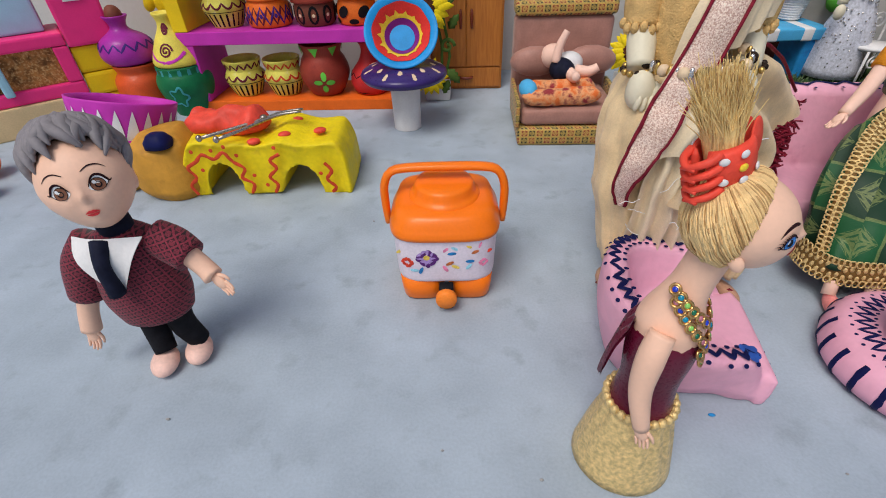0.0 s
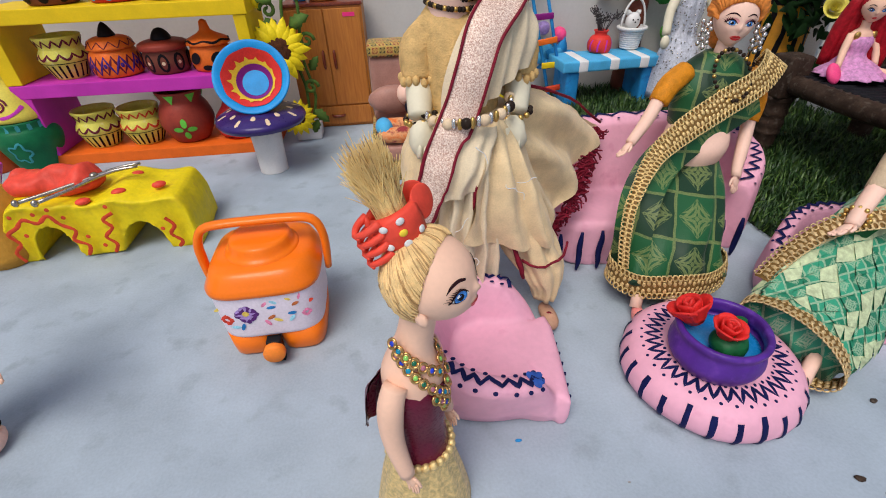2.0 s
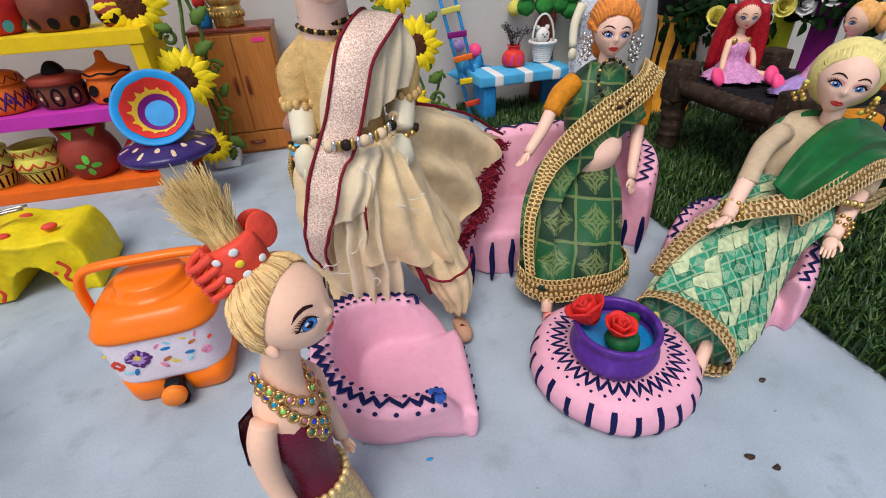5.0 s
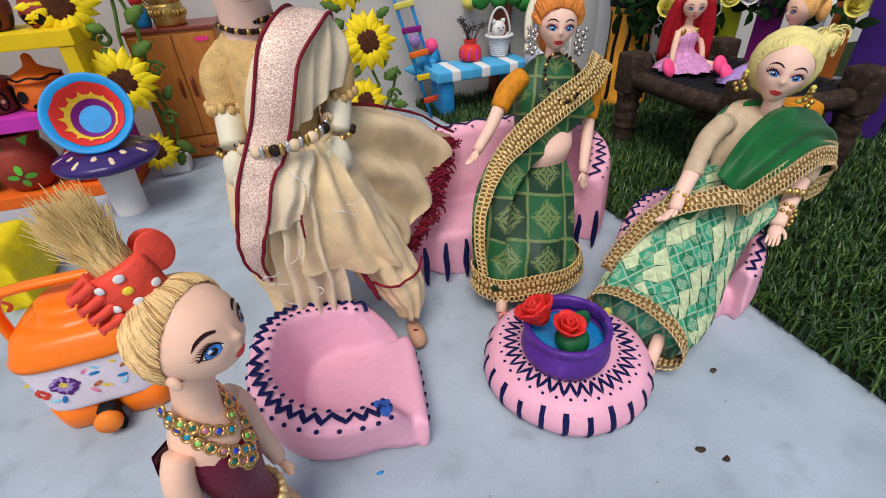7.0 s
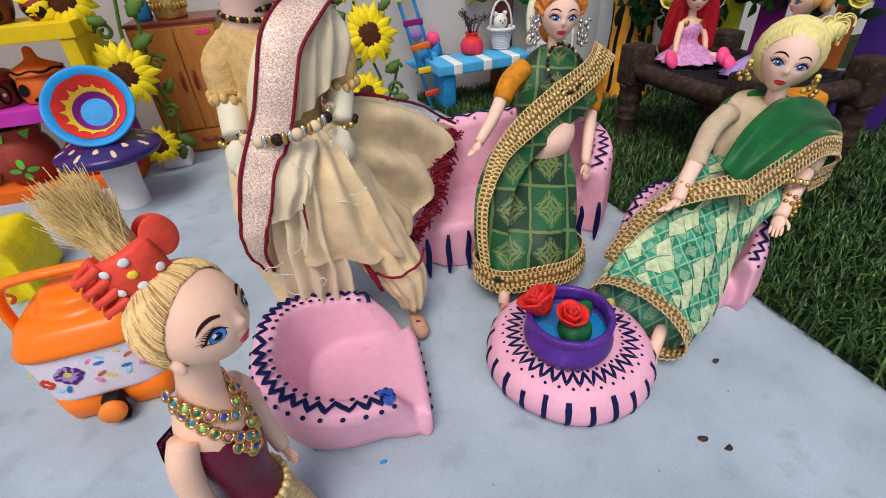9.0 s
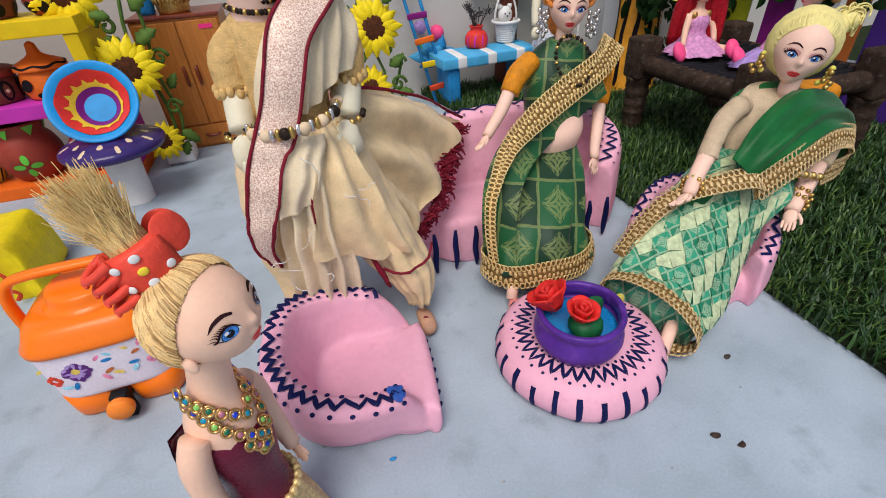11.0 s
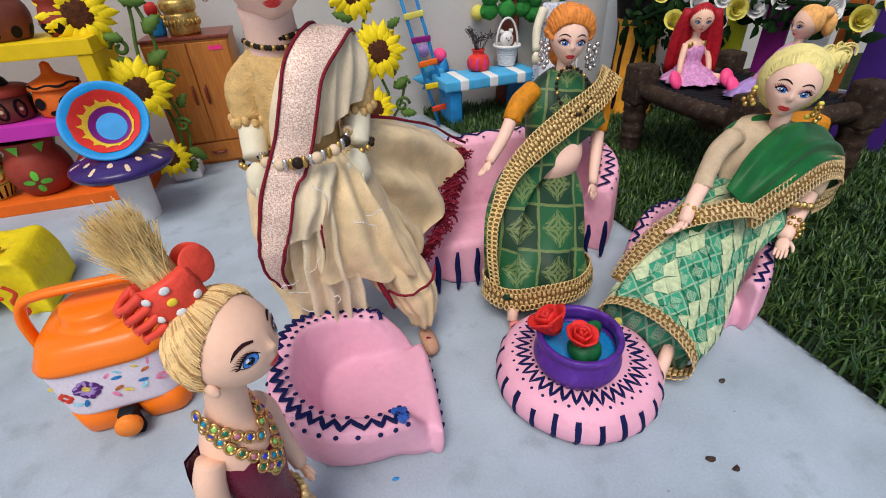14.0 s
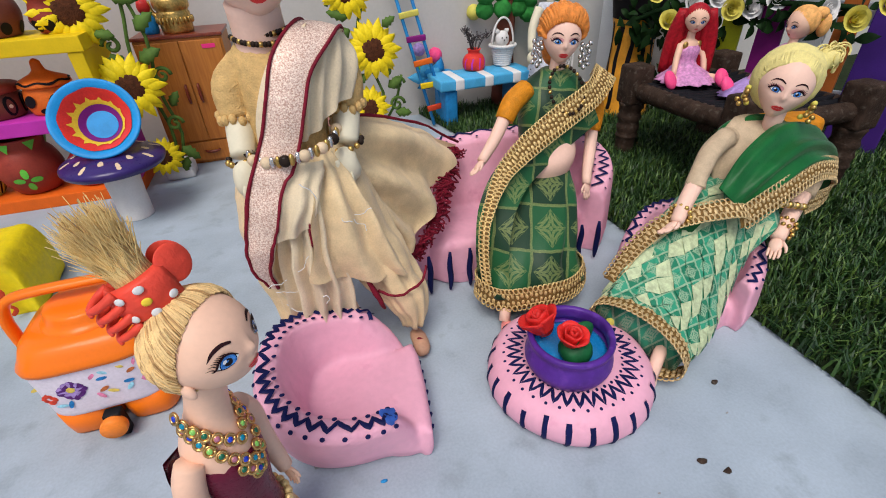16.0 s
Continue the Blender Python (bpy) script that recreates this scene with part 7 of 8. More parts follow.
# pale cloth gathered on both sides of the sash
cloth(bm, [[(0.348, 0.545, 0.284), (0.355, 0.526, 0.270), (0.346, 0.512, 0.248)], [(0.342, 0.522, 0.296), (0.338, 0.503, 0.274), (0.330, 0.495, 0.245)], [(0.330, 0.506, 0.295), (0.319, 0.489, 0.268), (0.312, 0.484, 0.232)],
           [(0.316, 0.490, 0.288), (0.306, 0.480, 0.260), (0.298, 0.477, 0.226)]], 1, 26, 0.0028, 4.0)
cloth(bm, [[(0.318, 0.508, 0.302), (0.290, 0.490, 0.285), (0.272, 0.480, 0.250), (0.268, 0.480, 0.222)], [(0.312, 0.492, 0.292), (0.292, 0.480, 0.272), (0.281, 0.474, 0.248), (0.276, 0.473, 0.222)]], 1, 10, 0.0012, 2.0)
cloth(bm, [[(0.286, 0.466, 0.216), (0.276, 0.456, 0.190), (0.264, 0.453, 0.158)], [(0.300, 0.466, 0.214), (0.292, 0.454, 0.190), (0.278, 0.450, 0.160)], [(0.310, 0.472, 0.212), (0.306, 0.460, 0.192), (0.296, 0.454, 0.168)]], 1, 16, 0.002, 2.5)
# fan of cloth behind the hip
cloth(bm, [[(0.330, 0.532, 0.228), (0.372, 0.548, 0.217), (0.425, 0.598, 0.180), (0.474, 0.640, 0.142)], [(0.33, 0.515, 0.205), (0.37, 0.53, 0.178), (0.412, 0.56, 0.142), (0.432, 0.575, 0.125)],
           [(0.326, 0.50, 0.185), (0.358, 0.512, 0.145), (0.385, 0.53, 0.105), (0.392, 0.532, 0.086)], [(0.32, 0.492, 0.17), (0.342, 0.502, 0.13), (0.36, 0.512, 0.10), (0.364, 0.515, 0.084)]], 0, 40, 0.0085, 3.3)
lace = smooth_pts([(0.47, 0.634, 0.140), (0.452, 0.602, 0.128), (0.432, 0.572, 0.122), (0.425, 0.562, 0.10), (0.405, 0.538, 0.085), (0.385, 0.526, 0.078), (0.366, 0.515, 0.08)], 10)
r2 = random.Random(9)
for p in lace:
    for j in range(7):
        q = p + V3((r2.uniform(-0.012, 0.012), r2.uniform(-0.006, 0.004), r2.uniform(-0.016, 0.006)))
        tube(bm, [p, (p + q) / 2 + V3((r2.uniform(-0.005, 0.005), 0, r2.uniform(-0.004, 0.004))), q], 0.0009, 4, 3, 3, cap=False)
tube(bm, [(0.33, 0.528, 0.228), (0.372, 0.546, 0.216), (0.426, 0.597, 0.181), (0.473, 0.638, 0.145)], 0.0016, 5, 3)
# belt and necklace
for i in range(46):
    a = 2 * math.pi * i / 46
    c = V3((0.291 + 0.035 * math.cos(a), 0.515 + 0.0585 * math.copysign(abs(math.sin(a)) ** 0.6, math.sin(a)), 0.222 + 0.0045 * math.cos(a)))
    if i % 3:
        ell(bm, c, (0.0024, 0.0024, 0.0048), (8, 15)[i % 2], pose(0, 0, 0, 0, 0, math.degrees(a)), 8, 6)
    else:
        ell(bm, c, (0.0046, 0.0040, 0.0046), (17, 7)[i // 3 % 3 == 2], seg=10, rings=7)
for i in range(26):
    a = math.pi * (1.06 + 0.88 * i / 25)
    for k5 in range(2):
        ell(bm, (0.288 + (0.0225 + 0.003 * k5) * math.cos(a), 0.531 + (0.0225 + 0.003 * k5) * math.sin(a), 0.297 - 0.006 * k5 + 0.004 * math.cos(a) ** 2), 0.0022, 7 if (i + k5) % 3 else 8, seg=6, rings=4)
for sx in (-1, 1):
    for k5 in range(12):
        ell(bm, (0.287 + sx * (0.043 + 0.004 * math.cos(k5 * 2.1)), 0.523 + 0.004 * math.sin(k5 * 2.1), 0.345 - 0.0018 * k5), 0.003, 15, seg=6, rings=4)
for v in bm.verts:
    if v.co.z < 0.207:
        v.co += Vector(noise.noise_vector(v.co * 38)) * 0.0035 + Vector(noise.noise_vector(v.co * 110)) * 0.0012
doll_object("standing_doll", bm, mats, "large doll in a tan silk saree with copper sash")

# orange-haired doll on the sofa
bm = B()
mats = [BROC, BRAID, MUSTSLV, SKINL, GINGER, EYEB, LIP, BROW, EYEW, BLACKP, SILVER, PINKFOOT, BEADB, GSATIN, GOLDM, BRAIDBK, PINKSH]
loft(bm, [((0.566, 0.585, 0.118), 0.038, 0.03), ((0.548, 0.56, 0.10), 0.05, 0.038), ((0.522, 0.525, 0.078), 0.055, 0.04), ((0.508, 0.504, 0.060), 0.053, 0.037), ((0.503, 0.491, 0.038), 0.060, 0.036)], 0, 90, 0.10, 7)
ring = [(0.503 + 0.0615 * math.cos(2 * math.pi * i / 28), 0.491 + 0.0375 * math.sin(2 * math.pi * i / 28), 0.038 + 0.002 * math.sin(i)) for i in range(29)]
rn = [(math.cos(2 * math.pi * i / 28), 1.5 * math.sin(2 * math.pi * i / 28), 0.15) for i in range(29)]
braid(bm, ring, rn, 0.023, 1, 15, 3)
loft(bm, [((0.57, 0.586, 0.112), 0.034, 0.028), ((0.574, 0.585, 0.135), 0.036, 0.032), ((0.582, 0.597, 0.158), 0.031, 0.028), ((0.588, 0.606, 0.175), 0.034, 0.028), ((0.593, 0.612, 0.195), 0.041, 0.026), ((0.594, 0.615, 0.21), 0.03, 0.018), ((0.594, 0.615, 0.218), 0.012, 0.012)], 3, 36)
loft(bm, [((0.582, 0.598, 0.152), 0.034, 0.031), ((0.588, 0.606, 0.172), 0.038, 0.032), ((0.593, 0.611, 0.193), 0.044, 0.03), ((0.594, 0.615, 0.211), 0.033, 0.021), ((0.594, 0.615, 0.223), 0.015, 0.014)], 0, 40)
tube(bm, [(0.594, 0.613, 0.21), (0.595, 0.609, 0.238)], 0.0085, 12, 3, 1)
HM = Matrix.Translation((0.597, 0.610, 0.255)) @ pose(0, 0, 0, -6, 4, -18)
head(bm, HM, 0.0275, 3, 4, 5, 6, 7, 8, 9, hairline=0.14, ez=-0.12, es=0.18, ex=0.30, jaw=0.42, wide=0.74, mouth=-0.58, lips=0.2, shade=16)
# swept-up waves of hair
rh = random.Random(14)
for i in range(150):
    a = math.pi * (-0.12 + 1.24 * i / 149)
    r = rh.uniform(0.92, 1.06)
    up = max(0.0, math.sin(a))
    p0 = V3((0.0188 * math.cos(a), -0.008 - 0.0105 * up + rh.uniform(-0.001, 0.001), 0.003 + 0.0125 * math.sin(a)))
    p1 = V3((0.0232 * math.cos(a) * r, -0.005 - 0.0100 * up, 0.009 + 0.0190 * math.sin(a) * r))
    p2 = V3((0.0235 * math.cos(a) * r, 0.010, 0.010 + 0.0225 * math.sin(a) * r))
    p3 = V3((0.0120 * math.cos(a), 0.0260, 0.004 + 0.010 * math.sin(a)))
    tube(bm, [HM @ p for p in (p0, p1, p2, p3)], [0.0012, 0.0023, 0.0022, 0.0012], 6, 4, 4)
ell(bm, HM @ V3((0, 0.011, 0.012)), (0.0235, 0.021, 0.020), 4, HM)
ell(bm, HM @ V3((0, 0.022, -0.010)), (0.018, 0.012, 0.022), 4, HM)
for sx in (-1, 1):
    for k5 in range(16):
        a = k5 * 2.4
        ell(bm, HM @ V3((sx * (0.026 + 0.0045 * math.cos(a)), -0.005 + 0.004 * math.sin(a), -0.004 - 0.0016 * k5)), (0.0028, 0.0028, 0.0028), 10, seg=6, rings=4)
tube(bm, [(0.556, 0.607, 0.206), (0.536, 0.598, 0.196), (0.524, 0.592, 0.18)], [0.0115, 0.0118, 0.0105], 14, 2, 5)
tube(bm, [(0.524, 0.592, 0.182), (0.508, 0.579, 0.165), (0.486, 0.563, 0.148)], [0.0075, 0.0068, 0.0052], 10, 3, 4)
hand(bm, (0.487, 0.5635, 0.1485), (-0.7, -0.35, -0.55), (0.2, -0.9, 0.3), 0.021, 3)
tube(bm, [(0.634, 0.612, 0.2), (0.646, 0.605, 0.175), (0.641, 0.597, 0.15)], [0.0115, 0.0118, 0.0105], 14, 2, 5)
tube(bm, [(0.641, 0.596, 0.152), (0.63, 0.578, 0.125), (0.616, 0.558, 0.10)], [0.0075, 0.0068, 0.0052], 10, 3, 4)
hand(bm, (0.6165, 0.5585, 0.101), (-0.25, -0.35, -0.9), (-0.9, -0.3, 0.2), 0.021, 3)
OS = [(0.664, 0.63, 0.196), (0.655, 0.606, 0.214), (0.625, 0.580, 0.20), (0.58, 0.566, 0.182), (0.535, 0.552, 0.162), (0.499, 0.532, 0.145), (0.472, 0.505, 0.12), (0.455, 0.486, 0.085), (0.449, 0.478, 0.050)]
ON = [(0.6, 0.2, 0.8), (0.3, -0.5, 0.9), (0.1, -1, 0.3), (0, -1, 0.35), (-0.2, -1, 0.4), (-0.5, -0.9, 0.4), (-0.8, -0.8, 0.25), (-0.9, -0.7, 0.1), (-0.9, -0.7, 0)]
strip(bm, [V3(p) + V3((0.006, 0.004, -0.016)) for p in OS[2:]], ON[2:], 0.04, 0, -0.002)
braid(bm, OS, ON, [0.022, 0.024, 0.025, 0.025, 0.022, 0.015, 0.009, 0.0075, 0.007], 1, 15, 8)
for i in range(30):
    a = 2 * math.pi * i / 30
    ell(bm, (0.592 + 0.02 * math.cos(a), 0.585 + 0.018 * math.sin(a) * 0.6 - 0.004 * (1 - math.sin(a)), 0.207 + 0.022 * math.sin(a)), 0.0023, 12 if i % 3 else 14, seg=6, rings=4)
ell(bm, (0.588, 0.572, 0.182), (0.005, 0.003, 0.006), 14)
for x, y, r in ((0.458, 0.450, -20), (0.489, 0.441, -5)):
    ell(bm, (x, y, 0.008), (0.0065, 0.016, 0.007), 11, pose(0, 0, 0, 0, 0, r))
    tube(bm, [(x, y + 0.008, 0.012), (x + 0.01, y + 0.025, 0.035)], 0.006, 8, 3, 1)
for v in bm.verts:
    v.co.x += -0.011 + 0.014 * min(1.0, max(0.0, (0.11 - v.co.z) / 0.07))
doll_object("seated_doll", bm, mats, "ginger-haired doll in a green and gold brocade saree")

# blond doll reclining in the armchair
bm = B()
mats = [SCALE, BRAIDDK, LINEN, SKINL, YBLOND, EYEB, LIP, BROW, EYEW, BLACKP, GOLDM, GSATIN, MUSTSLV, PALEYEL, TUFT, BRAIDBK, PINKSH]
def oloft(bm, secs, mi, n=56, amp=0.0, count=7, k=4):
    """Like loft, but each section has its own axis across (a) and up (b)."""
    cs = smooth_pts([s[0] for s in secs], k)
    aa, bb = smooth_pts([s[1] for s in secs], k), smooth_pts([s[2] for s in secs], k)
    rows = []
    for i in range(len(cs)):
        t = i / (len(cs) - 1)
        row = []
        for j in range(n):
            th = 2 * math.pi * j / n
            w = 1 + amp * t * math.sin(count * th + 1.2 * math.sin(th * 2 + t * 3))
            row.append(cs[i] + aa[i] * math.cos(th) * w + bb[i] * math.sin(th) * w)
        rows.append(row)
    grid_faces(bm, rows, True, True, True, mi)
    return rows
skirt = oloft(bm, [((0.705, 0.442, 0.108), (0.030, -0.030, -0.006), (0.008, 0.014, 0.026)), ((0.669, 0.430, 0.093), (0.036, -0.021, -0.016), (0.008, 0.01, 0.028)), ((0.628, 0.411, 0.070), (0.036, -0.024, -0.018), (0.006, 0.006, 0.026)),
           ((0.588, 0.388, 0.050), (0.030, -0.032, -0.015), (0.004, 0.004, 0.024)), ((0.562, 0.376, 0.038), (0.025, -0.033, -0.012), (0.004, 0.004, 0.023))], 0, 90, 0.10, 8)
hem = [V3((0.558, 0.374, 0.037)) + V3((0.026, -0.035, -0.012)) * math.cos(2 * math.pi * i / 24) + V3((0.004, 0.004, 0.024)) * math.sin(2 * math.pi * i / 24) for i in range(25)]
hn = [V3((0.02, -0.03, -0.006)) * math.cos(2 * math.pi * i / 24) + V3((0.002, 0.002, 0.03)) * math.sin(2 * math.pi * i / 24) for i in range(25)]
braid(bm, hem, hn, 0.021, 1, 15, 3)
# scale-like tufts on the skirt
r2 = random.Random(4)
for i in range(1, 15):
    mid = sum(skirt[i + 1], V3()) / len(skirt[i + 1])
    for j in range(0, 46, 5):
        c = j + (i % 2) * 2.5
        lo, hi, c = int(c - 2.5) % 90, int(c + 2.5) % 90, int(c)
        quad = []
        for p, h in ((skirt[i][c], 0.0008), (skirt[i + 1][lo], 0.0010), (skirt[i + 2][c], 0.0028), (skirt[i + 1][hi], 0.0010)):
            quad.append(p + (p - mid).normalized() * (h + r2.uniform(0, 0.0006)))
        top = sum(quad, V3()) / 4
        top = bm.verts.new(top + (top - mid).normalized() * 0.0016)
        quad = [bm.verts.new(p) for p in quad]
        tone = 14 if (i + j // 5) % 2 and r2.random() < 0.85 else 0
        for k5 in range(4):
            bm.faces.new((top, quad[k5], quad[(k5 + 1) % 4])).material_index = tone
oloft(bm, [((0.712, 0.446, 0.105), (0.026, -0.024, -0.004), (0.008, 0.016, 0.022)), ((0.728, 0.455, 0.135), (0.027, -0.02, -0.004), (0.01, 0.016, 0.018)), ((0.742, 0.463, 0.162), (0.038, -0.024, -0.008), (0.01, 0.017, 0.016)), ((0.749, 0.468, 0.178), (0.02, -0.012, -0.004), (0.006, 0.01, 0.009))], 11, 40)
oloft(bm, [((0.715, 0.462, 0.13), (0.022, -0.006, -0.004), (0.006, 0.012, 0.016)), ((0.722, 0.470, 0.160), (0.026, -0.008, 0.0), (0.008, 0.014, 0.014)), ((0.742, 0.470, 0.179), (0.026, -0.014, -0.003), (0.006, 0.012, 0.008))], 2, 32)
tube(bm, [(0.749, 0.468, 0.172), (0.752, 0.468, 0.198)], 0.0085, 12, 3, 1)
HM = Matrix.Translation((0.753, 0.470, 0.217)) @ pose(0, 0, 0, -8, 10, -46)
head(bm, HM, 0.0305, 3, 4, 5, 6, 7, 8, 9, hairline=0.16, ez=-0.10, es=0.17, ex=0.30, jaw=0.42, wide=0.75, mouth=-0.58, lips=0.19, shade=16)
ell(bm, HM @ V3((0.016, 0.026, 0.022)), (0.014, 0.014, 0.013), 4, HM)
ell(bm, HM @ V3((0, 0.014, 0.006)), (0.031, 0.026, 0.033), 4, HM)
ell(bm, HM @ V3((0.026, 0.032, 0.03)), (0.011, 0.011, 0.01), 4, HM)
rh = random.Random(17)
for i in range(170):
    a = math.pi * (-0.2 + 1.4 * i / 169)
    r = rh.uniform(0.97, 1.03)
    up = max(0.0, math.sin(a))
    p0 = V3((0.0212 * math.cos(a), -0.0050 - 0.0130 * up, 0.0045 + 0.0155 * math.sin(a)))
    p1 = V3((0.0234 * math.cos(a) * r, 0.003 - 0.0120 * up, 0.0065 + 0.0222 * math.sin(a) * r))
    p2 = V3((0.0225 * math.cos(a) * r + 0.005, 0.017, 0.0110 + 0.0205 * math.sin(a) * r))
    tube(bm, [HM @ p for p in (p0, p1, p2, V3((0.020, 0.030, 0.026)))], [0.0010, 0.0016, 0.0016, 0.0012], 5, 4, 4)
ell(bm, HM @ V3((0.002, 0.007, 0.008)), (0.0245, 0.022, 0.0215), 4, HM, 28, 18)
rc = random.Random(21)
for k5 in range(46):
    c = HM @ V3((0.026 + rc.uniform(-0.006, 0.010), 0.032 + rc.uniform(-0.006, 0.006), 0.031 + rc.uniform(-0.007, 0.009)))
    w1, rr2 = rc.uniform(0, 6.28), rc.uniform(0.004, 0.0075)
    tube(bm, [c + V3((rr2 * math.cos(w1 + j * 0.8), rr2 * 0.7 * math.sin(w1 * 2 + j * 0.5), rr2 * math.sin(w1 + j * 0.8))) for j in range(6)], 0.0008, 4, 4, 3, cap=False)
for sx in (-1, 1):
    for k5 in range(11):
        a = k5 * 2.4
        ell(bm, HM @ V3((sx * (0.029 + 0.005 * math.cos(a) * (k5 > 6)), -0.004 + 0.005 * math.sin(a), -0.008 - 0.0016 * k5)), 0.0027, 10 if k5 % 3 else 13, seg=6, rings=4)
tube(bm, [(0.704, 0.474, 0.172), (0.676, 0.462, 0.165), (0.652, 0.446, 0.150), (0.646, 0.441, 0.142)], [0.0105, 0.0098, 0.0088, 0.0095], 14, 2, 4)
tube(bm, [(0.648, 0.443, 0.145), (0.630, 0.432, 0.132), (0.618, 0.424, 0.118)], [0.008, 0.0072, 0.006], 10, 3, 4)
hand(bm, (0.619, 0.4245, 0.1185), (-0.95, -0.25, -0.25), (0.1, -0.8, 0.5), 0.024, 3)
tube(bm, [(0.786, 0.45, 0.158), (0.795, 0.44, 0.135), (0.778, 0.43, 0.115)], [0.0125, 0.0115, 0.011], 14, 2, 4)
tube(bm, [(0.780, 0.431, 0.117), (0.752, 0.416, 0.1), (0.730, 0.404, 0.086)], [0.0085, 0.0078, 0.0065], 10, 3, 4)
hand(bm, (0.731, 0.4045, 0.0865), (-0.6, -0.5, -0.6), (0.4, -0.8, 0.2), 0.024, 3)
for wr in ((0.624, 0.428, 0.124), (0.738, 0.408, 0.091), (0.744, 0.411, 0.095)):
    for i in range(11):
        a = 2 * math.pi * i / 11
        ell(bm, V3(wr) + V3((0.004 * math.cos(a), -0.0085 * math.cos(a), 0.0085 * math.sin(a))), 0.0024, 10, seg=6, rings=4)
BSP = [(0.690, 0.412, 0.122), (0.668, 0.414, 0.128), (0.618, 0.430, 0.116), (0.586, 0.432, 0.094), (0.555, 0.424, 0.066)]
BNN = [(-0.1, -0.7, 0.8), (-0.2, -0.5, 0.9), (-0.4, -0.3, 0.9), (-0.6, 0.0, 0.8), (-0.7, 0.1, 0.6)]
cloth(bm, [[(0.662, 0.428, 0.144), (0.698, 0.444, 0.170), (0.746, 0.458, 0.187), (0.792, 0.464, 0.178), (0.818, 0.462, 0.158)],
           [(0.672, 0.416, 0.132), (0.710, 0.422, 0.154), (0.752, 0.428, 0.170), (0.797, 0.438, 0.162), (0.828, 0.448, 0.144)],
           [(0.682, 0.411, 0.119), (0.722, 0.415, 0.135), (0.768, 0.423, 0.148), (0.806, 0.431, 0.140), (0.825, 0.440, 0.124)]], 11, 24, 0.0034, 3.2)
ell(bm, (0.705, 0.474, 0.171), (0.0108, 0.0106, 0.0106), 2)
cloth(bm, [[(0.806, 0.431, 0.140), (0.825, 0.440, 0.124), (0.820, 0.437, 0.106), (0.785, 0.428, 0.106)], [(0.80, 0.445, 0.142), (0.826, 0.452, 0.124), (0.822, 0.455, 0.104), (0.79, 0.448, 0.102)]], 11, 8, 0.001, 1.5)
cloth(bm, [[(0.70, 0.44, 0.128), (0.655, 0.425, 0.112), (0.605, 0.415, 0.08), (0.565, 0.402, 0.05)], [(0.70, 0.418, 0.128), (0.655, 0.424, 0.126), (0.605, 0.434, 0.106), (0.556, 0.424, 0.064)]], 11, 8, 0.0015, 2)
braid(bm, [(0.676, 0.410, 0.117), (0.684, 0.409, 0.120), (0.722, 0.413, 0.135), (0.768, 0.421, 0.147), (0.806, 0.429, 0.139), (0.828, 0.440, 0.123), (0.821, 0.435, 0.105), (0.782, 0.425, 0.105)],
      [(-0.1, -0.9, 0.4), (-0.1, -0.9, 0.4), (0, -0.9, 0.4), (0.05, -0.9, 0.4), (0.3, -0.85, 0.35), (0.8, -0.6, 0.1), (0.4, -0.9, 0.0), (0.0, -1, 0.1)], 0.019, 1, 15, 8)
braid(bm, BSP, BNN, 0.017, 1, 15, 8)
for i in range(16):
    p = V3((0.685, 0.42, 0.125)).lerp(V3((0.76, 0.418, 0.112)), i / 15)
    ell(bm, p + V3((0, -0.006, 0.004 * math.sin(i * 0.2))), 0.0038 if i % 2 else 0.003, 10 if i % 2 else 1, seg=7, rings=5)
ell(bm, (0.551, 0.343, 0.011), (0.012, 0.007, 0.007), 3, pose(0, 0, 0, 0, 0, 40))
tube(bm, [(0.555, 0.346, 0.014), (0.58, 0.365, 0.03)], 0.006, 8, 3, 1)
ell(bm, (0.548, 0.40, 0.036), (0.008, 0.006, 0.008), 13)
doll_object("reclining_doll", bm, mats, "blond doll in a green saree reclining in an armchair")

# girl doll with ponytail and red clip, in front
bm = B()
mats = [WINE, SKIN, BLOND, EYEB, LIP, BROW, EYEW, BLACKP, CORAL, WHITE, YELPL, RIMGOLD, GOLDM, BRAID] + GEMS
mats += [BLONDDK, BLONDLT]
DX, DY = 0.2285, 0.302
FA = radians(-34)
FW, SD = V3((math.cos(FA), math.sin(FA), 0)), V3((-math.sin(FA), math.cos(FA), 0))
# skirt, bodice, chest and neck
loft(bm, [((DX, DY, 0.002), 0.034, 0.032), ((DX, DY, 0.03), 0.028, 0.026), ((DX, DY, 0.062), 0.0195, 0.0185)], 13, 60, 0.05, 14)
loft(bm, [((DX, DY, 0.058), 0.0200, 0.0190), ((DX, DY, 0.080), 0.0170, 0.0160), ((DX, DY, 0.100), 0.0188, 0.0172), ((DX, DY, 0.115), 0.0195, 0.0175), ((DX, DY, 0.122), 0.0180, 0.0160)], 0, 48, 0.03, 9)
loft(bm, [((DX, DY, 0.112), 0.0178, 0.0160), ((DX, DY, 0.126), 0.0180, 0.0168), ((DX, DY, 0.135), 0.0150, 0.0145), ((DX + 0.001, DY, 0.143), 0.0120, 0.0115), ((DX + 0.004, DY, 0.154), 0.0100, 0.0100), ((DX + 0.009, DY, 0.176), 0.0098, 0.0098)], 1, 36)
for i in range(26):
    a = 2 * math.pi * i / 26
    ell(bm, (DX + 0.0205 * math.cos(a), DY + 0.0195 * math.sin(a), 0.061), (0.0032, 0.0032, 0.0042), 13, pose(0, 0, 0, 0, 20, math.degrees(a)), 8, 6)
